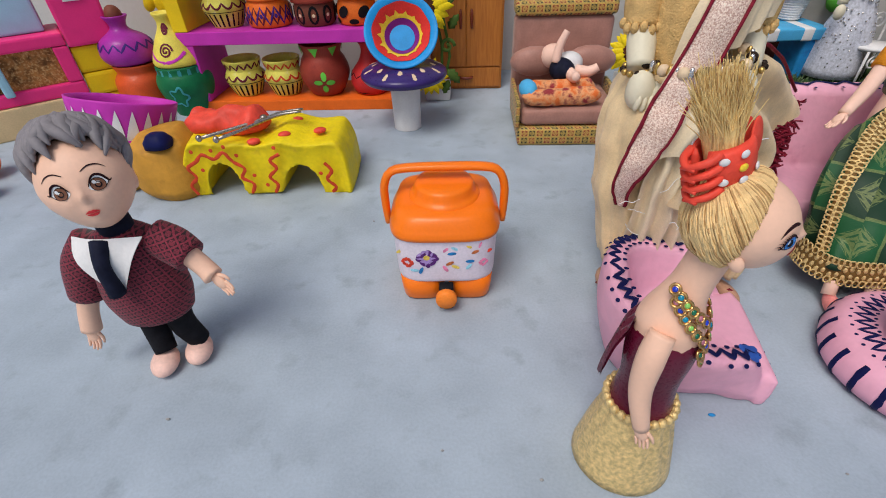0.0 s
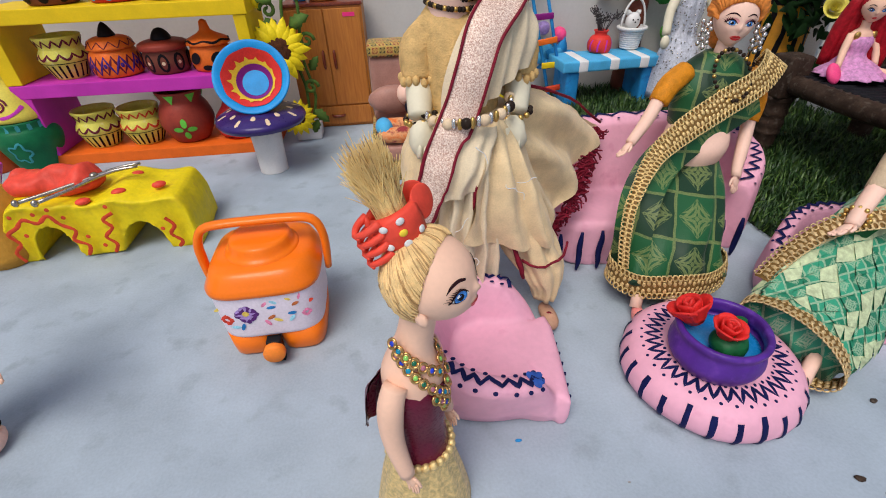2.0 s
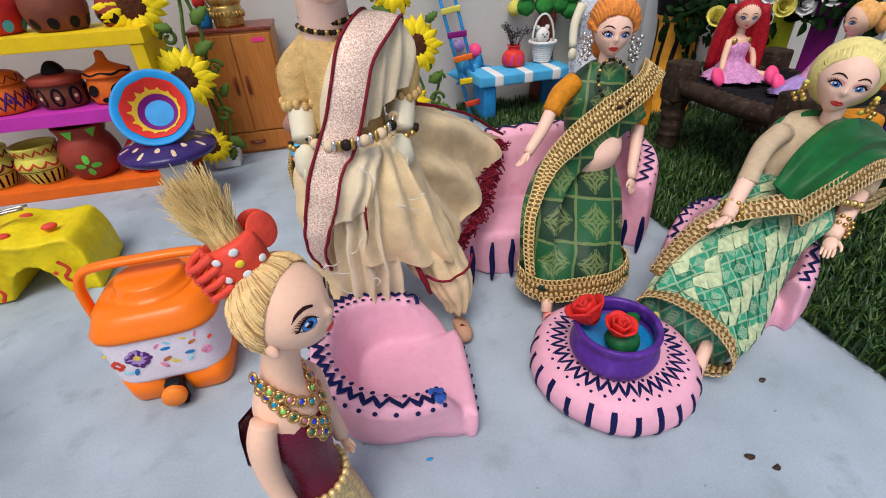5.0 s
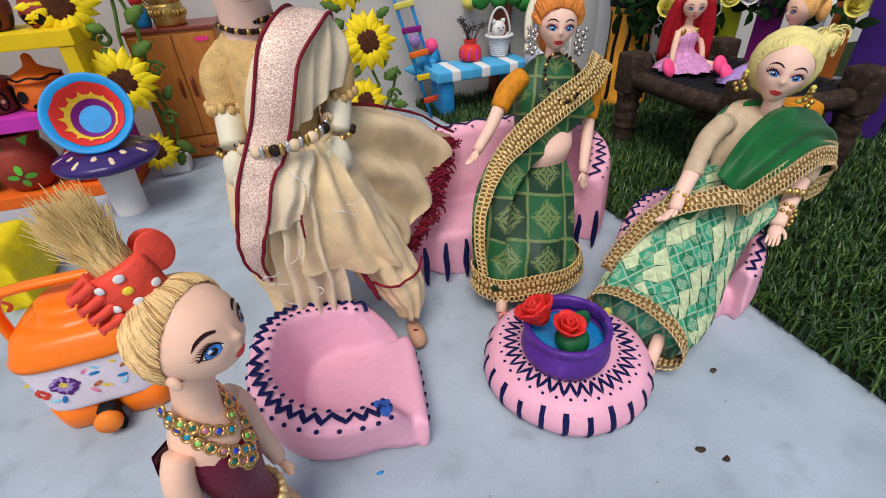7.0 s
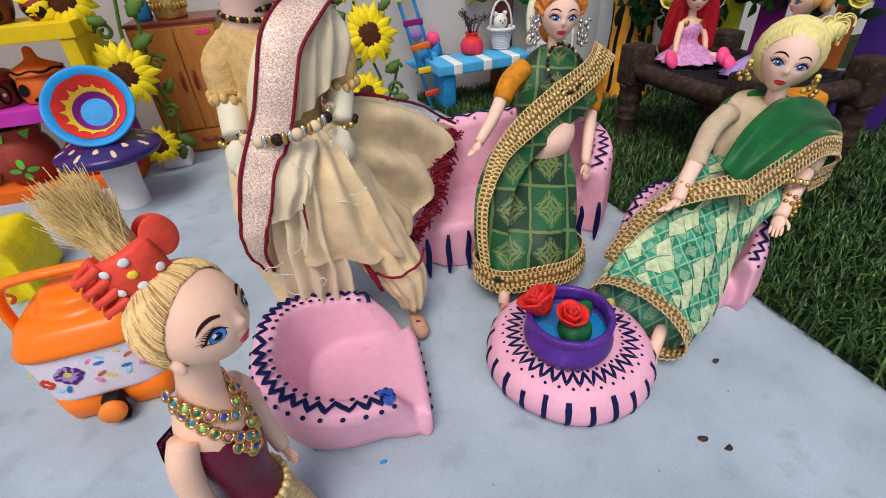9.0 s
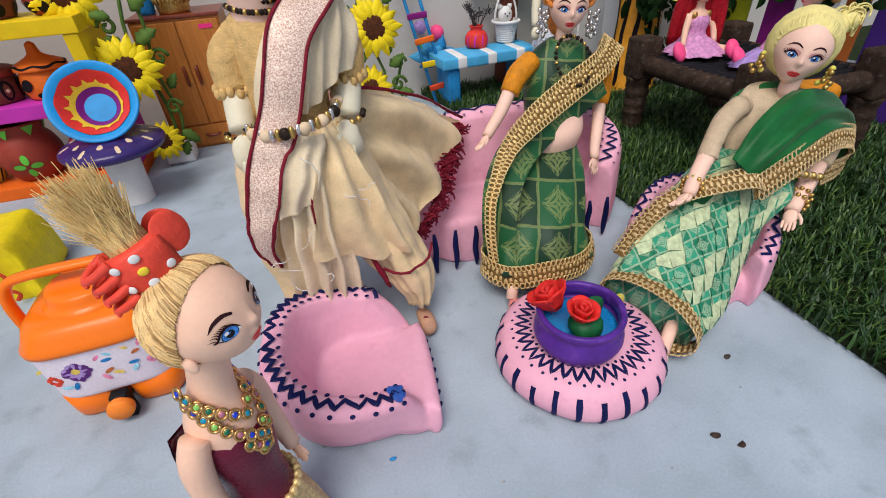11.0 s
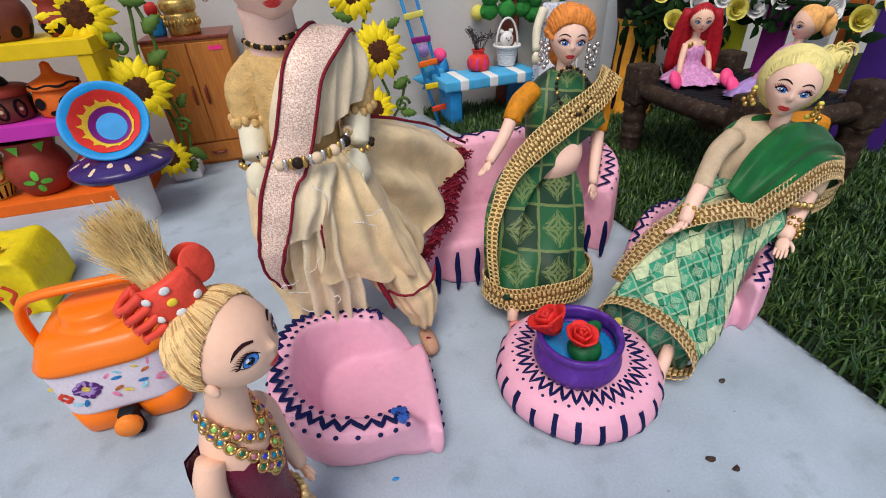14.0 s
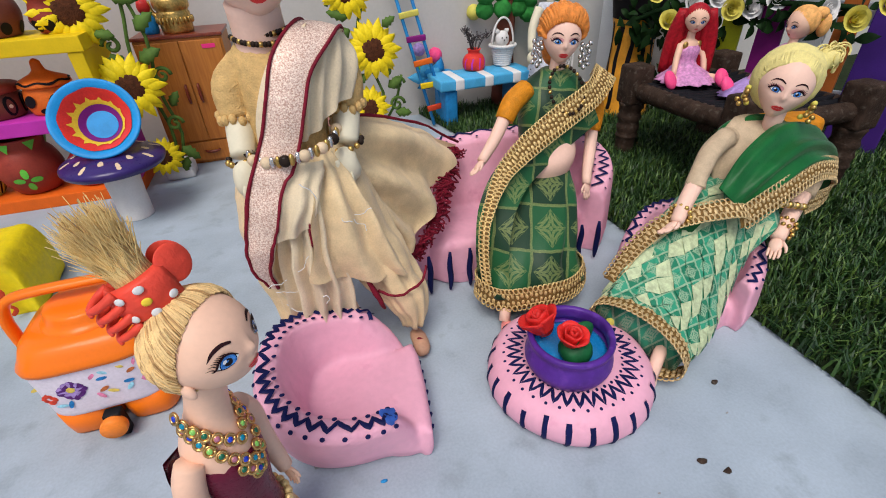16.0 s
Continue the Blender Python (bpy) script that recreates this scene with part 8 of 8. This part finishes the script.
for sd in (-1, 1):
    o = V3((DX, DY, 0)) + SD * sd * 0.0175
    pts = [o + V3((0, 0, 0.130)), o + SD * sd * 0.0055 + V3((0, 0, 0.117)) - FW * 0.001, o + SD * sd * 0.008 + V3((0, 0, 0.094)), o + SD * sd * 0.0085 + FW * 0.007 + V3((0, 0, 0.068))]
    tube(bm, pts, [0.0068, 0.0076, 0.0064, 0.0048], 14, 1, 5)
    hand(bm, pts[-1], (FW.x * 0.3, FW.y * 0.3, -1), FW, 0.016, 1)
# stiff wine flap behind the shoulder
cloth(bm, [[V3((DX, DY, z)) - FW * f + SD * q for z, f in ((0.126, 0.016), (0.112, 0.022), (0.085, 0.026))] for q in (-0.020, -0.006, 0.010)], 0, 12, 0.0015, 3)
# gem necklace in two rows and a pendant
CHEST = ((0.100, 0.0196), (0.115, 0.0188), (0.126, 0.0182), (0.135, 0.0150), (0.143, 0.0122), (0.156, 0.0104))
for row, (n, zz, dip, half) in enumerate(((13, 0.1535, 0.0215, 1.75), (15, 0.1475, 0.0300, 1.55), (5, 0.1175, 0.0080, 0.36), (2, 0.1090, 0.004, 0.10))):
    for i in range(n):
        u = i / (n - 1) * 2 - 1
        a = FA + u * half
        z = zz - dip * (1 - abs(u)) ** 1.1
        r0 = CHEST[0][1]
        for (z0, ra), (z1, rb) in zip(CHEST, CHEST[1:]):
            if z0 <= z <= z1:
                r0 = ra + (rb - ra) * (z - z0) / (z1 - z0)
        p = V3((DX + (r0 + 0.0014) * math.cos(a), DY + (r0 + 0.0014) * math.sin(a), z))
        q = V3((math.cos(a), math.sin(a), 0.5)).to_track_quat('Z', 'Y').to_matrix().to_4x4()
        tube(bm, [p + q.to_3x3() @ V3((0.0025 * math.cos(j * math.pi / 6), 0.0025 * math.sin(j * math.pi / 6), 0.0004)) for j in range(13)], 0.0008, 6, 11, 1)
        ell(bm, p, (0.0025, 0.0025, 0.0010), 11, q, 12, 5)
        ell(bm, p + q.to_3x3() @ V3((0, 0, 0.0005)), (0.0017, 0.0017, 0.0010), 14 + (i * 3 + row * 2) % 5, q, 8, 4)
for v in bm.verts:
    v.co.z *= 1.10
HM = Matrix.Translation((0.2432, 0.3010, 0.2030)) @ pose(0, 0, 0, 0, 0, 63) @ pose(0, 0, 0, -27, 0, 0)
HS = 0.0234
head(bm, HM, HS, 1, 19, 3, 4, 5, 6, 7, hairline=-0.20, ez=-0.28, ex=0.46, es=0.19, tall=0.78, jaw=0.20, wide=0.92, deep=0.92, mouth=-0.70, lips=0.19, lashes=9, brow_w=1.6)
for sx in (-1, 1):
    ell(bm, HM @ V3((sx * 0.0200, 0.003, -0.0088)), (0.0020, 0.0032, 0.0045), 1, HM, 12, 8)
# hair combed from the hairline up to the clip
KN = V3((0.0, 0.10, 0.99)).normalized()
ax, ay, az = V3((0, 0.8, 0.6)), V3((1, 0, 0)), V3((0, -0.6, 0.8))
r2 = random.Random(3)
top = math.acos(-0.20 / 1.25)
for i in range(900):
    th, ph = 2 * math.pi * (i % 300) / 300 + r2.uniform(-0.01, 0.01), top * (1.0 if i < 300 else r2.uniform(0.62, 0.98)) + r2.uniform(-0.02, 0.03)
    v = ax * math.cos(ph) + (ay * math.cos(th) + az * math.sin(th)) * math.sin(ph)
    pts = []
    lift = r2.uniform(1.0, 1.05)
    for j in range(7):
        t = j / 6 * 0.93
        d = v.lerp(KN, t).normalized()
        k5 = (0.955 + 0.075 * min(1, j / 1.5)) * lift
        pts.append(HM @ (V3((d.x * 0.98 * k5, 0.05 + d.y * 0.97 * k5, 0.11 + d.z * 0.97 * k5)) * HS))
    tube(bm, pts, [0.0003, 0.00045, 0.0005, 0.0005, 0.0005, 0.0005, 0.0005], 4, 19 if r2.random() < 0.16 else 2, 1, cap=False)
CL = HM @ (KN * HS * 1.22)
PD = V3((-0.30, 0.04, 0.95)).normalized()
strands(bm, CL, PD, 0.041, 0.0022, 1500, 20, 0.0003, 6, 1.3, 0.0064)
strands(bm, CL, PD, 0.043, 0.0030, 50, 19, 0.0003, 16, 0.9, 0.0066)
tube(bm, [CL - PD * 0.006, CL + PD * 0.012, CL + PD * 0.028, CL + PD * 0.038], [0.0066, 0.0070, 0.0078, 0.0040], 14, 20, 4)
# red claw clip: two bowed jaws with fingers, a round thumb pad and painted dots
FR2 = V3((0.42, -0.817, 0.19)).normalized()
CM = Matrix.Translation(CL + PD * 0.005) @ Matrix((PD.cross(FR2).normalized(), FR2, PD)).transposed().to_4x4() @ Matrix.Diagonal((1.12, 1.12, 1.12, 1))
for sd in (-1, 1):
    rows = []
    for j in range(11):
        th = -1.25 + 2.1 * j / 10
        rr = 0.0098
        rows.append([CM @ V3((rr * k5 * math.sin(th) * 1.15, sd * (rr * k5 * math.cos(th) - 0.0005), z)) for k5, z in ((0.93, -0.0085), (1.08, -0.006), (1.14, 0.0), (1.08, 0.006), (0.93, 0.0085), (0.86, 0.005), (0.86, -0.005))])
    grid_faces(bm, rows, True, True, True, 8)
    for j in range(4):
        z = -0.0072 + 0.0048 * j
        tube(bm, [CM @ V3((-0.0085, sd * 0.0060, z)), CM @ V3((-0.0135, sd * 0.0052, z - 0.001)), CM @ V3((-0.0172, sd * 0.0015, z - 0.002)), CM @ V3((-0.0178, -sd * 0.0030, z - 0.003))], [0.0021, 0.0018, 0.0015, 0.0008], 8, 8, 4)
    ell(bm, CM @ V3((0.0125, sd * 0.0040, 0.004)), (0.0072, 0.0013, 0.0078), 8, CM @ pose(0, 0, 0, 0, 0, -sd * 22), 24, 12)
    for th, z, mi in ((-0.75, 0.0045, 9), (-0.15, 0.0052, 9), (-0.8, -0.004, 9), (0.45, -0.0035, 9), (-0.2, -0.0052, 9), (-0.2, 0.0, 10)):
        ell(bm, CM @ V3((0.0112 * math.sin(th) * 1.15, sd * (0.0112 * math.cos(th) - 0.0003), z)), (0.0019, 0.0006, 0.0016), mi, CM @ pose(0, 0, 0, 0, 0, -sd * math.degrees(th)), 10, 6)
doll_object("ponytail_doll", bm, mats, "blond doll with red claw clip, jewelled necklace and wine dress")

# boy doll
bm = B()
mats = [SWEATER, BLACKCL, SHOEP, SKIN, GREYH, EYEBR, LIP, BROW, EYEW, BLACKP, NAVYCL, WHITE]
for fx, fy, hx in ((-0.150, 0.372, -0.158), (-0.122, 0.388, -0.128)):
    ell(bm, (fx, fy - 0.006, 0.009), (0.0135, 0.02, 0.0095), 2, pose(0, 0, 0, 0, 0, 20))
    tube(bm, [(fx, fy + 0.002, 0.016), (hx, 0.386, 0.045), (hx + 0.002, 0.388, 0.08)], [0.0105, 0.0125, 0.0145], 14, 1, 4)
loft(bm, [((-0.144, 0.387, 0.062), 0.034, 0.028), ((-0.144, 0.387, 0.085), 0.04, 0.031), ((-0.142, 0.386, 0.115), 0.036, 0.027), ((-0.14, 0.385, 0.138), 0.032, 0.022), ((-0.139, 0.385, 0.15), 0.014, 0.013)], 0, 40)
tube(bm, [(-0.168, 0.384, 0.138), (-0.182, 0.378, 0.118), (-0.192, 0.374, 0.088)], [0.015, 0.0165, 0.0155], 14, 0, 5)
tube(bm, [(-0.192, 0.374, 0.09), (-0.2, 0.37, 0.07), (-0.204, 0.366, 0.052)], [0.009, 0.0085, 0.009], 12, 3, 4)
hand(bm, (-0.204, 0.366, 0.054), (-0.15, -0.2, -1), (1, 0, -0.1), 0.024, 3)
tube(bm, [(-0.112, 0.386, 0.14), (-0.096, 0.384, 0.132), (-0.083, 0.38, 0.124)], [0.015, 0.0165, 0.015], 14, 0, 5)
tube(bm, [(-0.085, 0.381, 0.125), (-0.074, 0.378, 0.115), (-0.066, 0.374, 0.108)], [0.009, 0.0085, 0.009], 12, 3, 4)
hand(bm, (-0.067, 0.3745, 0.1085), (0.8, -0.3, -0.6), (0.5, 0, 0.8), 0.024, 3)
HM = Matrix.Translation((-0.138, 0.38, 0.190)) @ pose(0, 0, 0, 0, -4, 30) @ pose(0, 0, 0, -24, 0, 0)
head(bm, HM, 0.0345, 3, None, 5, 6, 7, 8, 9, ez=-0.10, ex=0.36, es=0.19, tall=1.0, jaw=0.24, wide=0.94, mouth=-0.58, lips=0.15, lashes=0, iris=0.72, brow_w=0.6)
ell(bm, HM @ V3((0, 0.006, 0.009)), (0.0315, 0.032, 0.034), 4, HM, 40, 28, keep=lambda c: c.y + 0.55 * c.z > 0.10)
r2 = random.Random(8)
for i in range(96):
    a = 2 * math.pi * i / 96 * 2.0 + r2.uniform(-0.1, 0.1)
    front = max(0.0, -math.sin(a))
    far = (1.75 - 0.55 * front) * r2.uniform(0.6, 1.0)
    pts = []
    for j in range(6):
        ph = 0.12 + (far - 0.12) * j / 5
        w = a + 0.5 * math.sin(ph * 2.2 + i)
        k5 = 1.0 + 0.10 * math.sin(math.pi * j / 5) + 0.05 * r2.random()
        pts.append(HM @ V3((0.031 * k5 * math.sin(ph) * math.cos(w), 0.004 + 0.032 * k5 * math.sin(ph) * math.sin(w), 0.008 + 0.035 * k5 * math.cos(ph))))
    tube(bm, pts, [0.003, 0.0045, 0.0052, 0.0048, 0.0036, 0.0008], 7, 4, 3)
for sx in (-1, 1):
    ell(bm, HM @ V3((sx * 0.0285, 0.002, -0.004)), (0.004, 0.006, 0.008), 3, HM, 12, 8)
tube(bm, [(-0.139, 0.385, 0.142), (-0.139, 0.383, 0.160)], 0.0135, 14, 10, 1)
cloth(bm, [[(-0.170, 0.372, 0.149), (-0.162, 0.357, 0.134), (-0.142, 0.353, 0.110)], [(-0.142, 0.362, 0.153), (-0.139, 0.354, 0.136), (-0.137, 0.352, 0.110)], [(-0.110, 0.372, 0.149), (-0.118, 0.359, 0.135), (-0.133, 0.354, 0.110)]], 11, 8, 0.001, 2)
tube(bm, [(-0.139, 0.362, 0.150), (-0.137, 0.350, 0.136), (-0.136, 0.348, 0.110)], [0.008, 0.0060, 0.0070], 8, 10, 4)
for v in bm.verts:
    v.co = Vector((-0.136, 0.38, 0)) + Vector(((v.co.x + 0.136) * 0.86, (v.co.y - 0.38) * 0.86, v.co.z * 0.94)) + Vector((0.002, 0.003, 0))
doll_object("boy_doll", bm, mats, "boy doll with grey hair, burgundy sweater and black trousers")

# red-haired doll on the charpoy
bm = B()
mats = [LILAC, SKIN, REDHAIR, EYEB, LIP, BROW, EYEW, BLACKP, NEONP, GOLDM]
loft(bm, [((0.925, 0.785, 0.135), 0.03, 0.028), ((0.925, 0.787, 0.152), 0.026, 0.024), ((0.925, 0.788, 0.165), 0.017, 0.014), ((0.926, 0.789, 0.182), 0.0195, 0.0155), ((0.926, 0.79, 0.19), 0.016, 0.012)], 0, 40, 0.0, 9)
loft(bm, [((0.925, 0.782, 0.158), 0.02, 0.019), ((0.923, 0.778, 0.148), 0.034, 0.033), ((0.921, 0.774, 0.139), 0.046, 0.044)], 0, 60, 0.12, 12)
loft(bm, [((0.926, 0.79, 0.182), 0.018, 0.013), ((0.926, 0.79, 0.194), 0.015, 0.011), ((0.926, 0.79, 0.2), 0.0065, 0.0065), ((0.926, 0.79, 0.21), 0.006, 0.006)], 1, 24)
HM = Matrix.Translation((0.926, 0.786, 0.229)) @ pose(0, 0, 0, 0, 0, -34)
head(bm, HM, 0.0215, 1, 2, 3, 4, 5, 6, 7, hairline=-0.42, ez=-0.16, mouth=-0.6, wide=0.82, jaw=0.3, tall=0.7)
for sx in (-1, 1):
    tube(bm, [(0.926 + sx * 0.016, 0.79, 0.192), (0.926 + sx * 0.026, 0.782, 0.172), (0.922 + sx * 0.03, 0.772, 0.15)], [0.0055, 0.005, 0.004], 8, 1, 3)
    ell(bm, (0.926 + sx * 0.013, 0.783, 0.191), (0.005, 0.003, 0.006), 9)
strands(bm, HM @ V3((0, 0.024, 0.006)), (0.12, 0.25, -1), 0.105, 0.016, 200, 2, 0.001, 5, 0.2, 0.010)
for i in range(8):
    a = math.pi * i / 7
    tube(bm, [HM @ V3((0.02 * math.cos(a), 0.008, 0.012)), HM @ V3((0.03 * math.cos(a), 0.014, -0.03)), HM @ V3((0.036 * math.cos(a), 0.016, -0.085))], [0.008, 0.009, 0.005], 8, 2, 3)
for p, r in (((0.876, 0.758, 0.146), 10), ((0.955, 0.735, 0.146), -10), ((0.925, 0.692, 0.146), 10)):
    ell(bm, p, (0.011, 0.007, 0.0155), 8, pose(0, 0, 0, -30, 0, r))
tube(bm, [(0.918, 0.782, 0.142), (0.895, 0.77, 0.142), (0.88, 0.762, 0.142)], 0.008, 8, 1, 3)
tube(bm, [(0.934, 0.782, 0.142), (0.948, 0.76, 0.142), (0.955, 0.74, 0.142)], 0.008, 8, 1, 3)
doll_object("small_doll", bm, mats, "small crimson-haired doll in lilac dress sitting on the charpoy")

# second small doll, seen from the side
bm = B()
mats = [LILAC2, SKIN, PEACHH, EYEB, LIP, BROW, EYEW, BLACKP, LILAC, YELPL]
loft(bm, [((0.966, 0.68, 0.134), 0.028, 0.026), ((0.972, 0.68, 0.152), 0.02, 0.019), ((0.988, 0.68, 0.178), 0.0185, 0.015), ((1.0, 0.68, 0.194), 0.0165, 0.012), ((1.008, 0.68, 0.201), 0.008, 0.008)], 8, 36)
loft(bm, [((0.968, 0.678, 0.155), 0.022, 0.02), ((0.945, 0.672, 0.138), 0.044, 0.034)], 0, 50, 0.1, 11)
tube(bm, [(1.006, 0.68, 0.19), (1.013, 0.68, 0.212)], 0.006, 10, 1, 1)
HM = Matrix.Translation((1.013, 0.678, 0.228)) @ pose(0, 0, 0, 0, 0, -104)
head(bm, HM, 0.0225, 1, 2, 3, 4, 5, 6, 7, hairline=-0.3, ez=-0.16, mouth=-0.6, wide=0.82, jaw=0.3, tall=0.7)
ell(bm, HM @ V3((0, 0.022, 0.012)), (0.009, 0.012, 0.009), 2, HM)
ell(bm, HM @ V3((0, 0.034, -0.004)), (0.008, 0.009, 0.016), 2, HM)
ell(bm, HM @ V3((0, 0.024, 0.006)), (0.006, 0.006, 0.005), 9, HM)
tube(bm, [(0.994, 0.664, 0.190), (0.972, 0.655, 0.168), (0.952, 0.65, 0.15)], [0.0055, 0.005, 0.004], 8, 1, 3)
doll_object("small_doll", bm, mats, "small ginger-haired doll in lilac dress sitting sideways on the charpoy")

# white-dressed doll behind the table, on a white wire chair
bm = B()
mats = [TULLE, IVORY, SILVER, GREYPL]
loft(bm, [((0.83, 1.09, 0.02), 0.05, 0.045), ((0.83, 1.09, 0.1), 0.042, 0.036), ((0.83, 1.09, 0.15), 0.025, 0.02), ((0.83, 1.09, 0.2), 0.03, 0.022), ((0.83, 1.09, 0.235), 0.022, 0.015)], 0, 48, 0.12, 9)
tube(bm, [(0.803, 1.085, 0.225), (0.785, 1.075, 0.19), (0.778, 1.06, 0.15)], [0.01, 0.009, 0.008], 10, 1, 4)
ell(bm, (0.776, 1.055, 0.137), (0.009, 0.008, 0.013), 1)
tube(bm, [(0.857, 1.085, 0.225), (0.872, 1.075, 0.19), (0.878, 1.06, 0.155)], [0.01, 0.009, 0.008], 10, 1, 4)
tube(bm, [(0.83, 1.09, 0.23), (0.83, 1.09, 0.262)], 0.009, 10, 1, 1)
head(bm, Matrix.Translation((0.83, 1.088, 0.29)), 0.032, 1, 3, 2, 1, 1, 1, 1, face=False)
r2 = random.Random(12)
for i in range(140):
    a, z = r2.uniform(3.3, 6.1), r2.uniform(0.04, 0.22)
    rr = np.interp(z, [0.02, 0.1, 0.15, 0.2, 0.235], [0.052, 0.043, 0.026, 0.031, 0.023])
    ell(bm, (0.83 + rr * math.cos(a), 1.09 + rr * 0.86 * math.sin(a), z), 0.0018, 2, seg=5, rings=3)
doll_object("white_dress_doll", bm, mats, "doll in a white glitter tulle dress behind the table")
ob = thing("wire_chair", "small white curled wire chair on the turf", "chair", (0.875, 1.04, 0.004), 10)
for k5, pts in enumerate(([(-0.03, 0, 0), (-0.03, 0, 0.07)], [(0.03, 0, 0), (0.03, 0, 0.07)], [(-0.03, 0.045, 0), (-0.032, 0.05, 0.14)], [(0.03, 0.045, 0), (0.032, 0.05, 0.14)])):
    bm = B()
    tube(bm, pts, 0.0022, 6, k=1)
    part("leg", bm, WHITE, ob)
for c, r, sg in (((-0.014, -0.002, 0.05), 0.014, 1), ((0.014, -0.002, 0.05), 0.014, -1), ((-0.014, 0.05, 0.11), 0.016, 1), ((0.014, 0.05, 0.11), 0.016, -1)):
    bm = B()
    tube(bm, [(c[0] + sg * r * (1 - t / 24) * math.cos(t * 0.5), c[1], c[2] + r * (1 - t / 24) * math.sin(t * 0.5)) for t in range(20)], 0.0018, 6, k=1)
    part("scroll", bm, WHITE, ob)
bm = B()
lathe(bm, [(0.0, 0.07), (0.036, 0.07), (0.038, 0.073), (0.036, 0.076), (0.0, 0.077)], 24, at=(0, 0.022, 0), k=1)
part("seat", bm, WHITE, ob)

# baby doll in the cot
bm = B()
mats = [SKINL, NAVYCL, WHITE]
ell(bm, (0.0, 0.0, 0.0), (0.02, 0.026, 0.018), 1)
ell(bm, (0.012, 0.012, 0.006), (0.022, 0.02, 0.018), 2)
ell(bm, (-0.012, 0.032, 0.012), (0.02, 0.019, 0.019), 0)
tube(bm, [(-0.012, -0.004, 0.012), (-0.008, 0.0, 0.035), (0.002, 0.004, 0.056)], [0.007, 0.0065, 0.005], 10, 0, 4)
tube(bm, [(0.008, -0.016, 0.0), (0.014, -0.034, -0.002), (0.012, -0.05, 0.004)], [0.009, 0.0085, 0.006], 10, 0, 4)
tube(bm, [(0.02, -0.006, 0.0), (0.038, -0.014, 0.0), (0.052, -0.016, 0.008)], [0.009, 0.0085, 0.006], 10, 0, 4)
doll_object("baby_doll", bm, mats, "small baby doll in navy and white lying in the cot", at=(0.268, 0.885, 0.098))
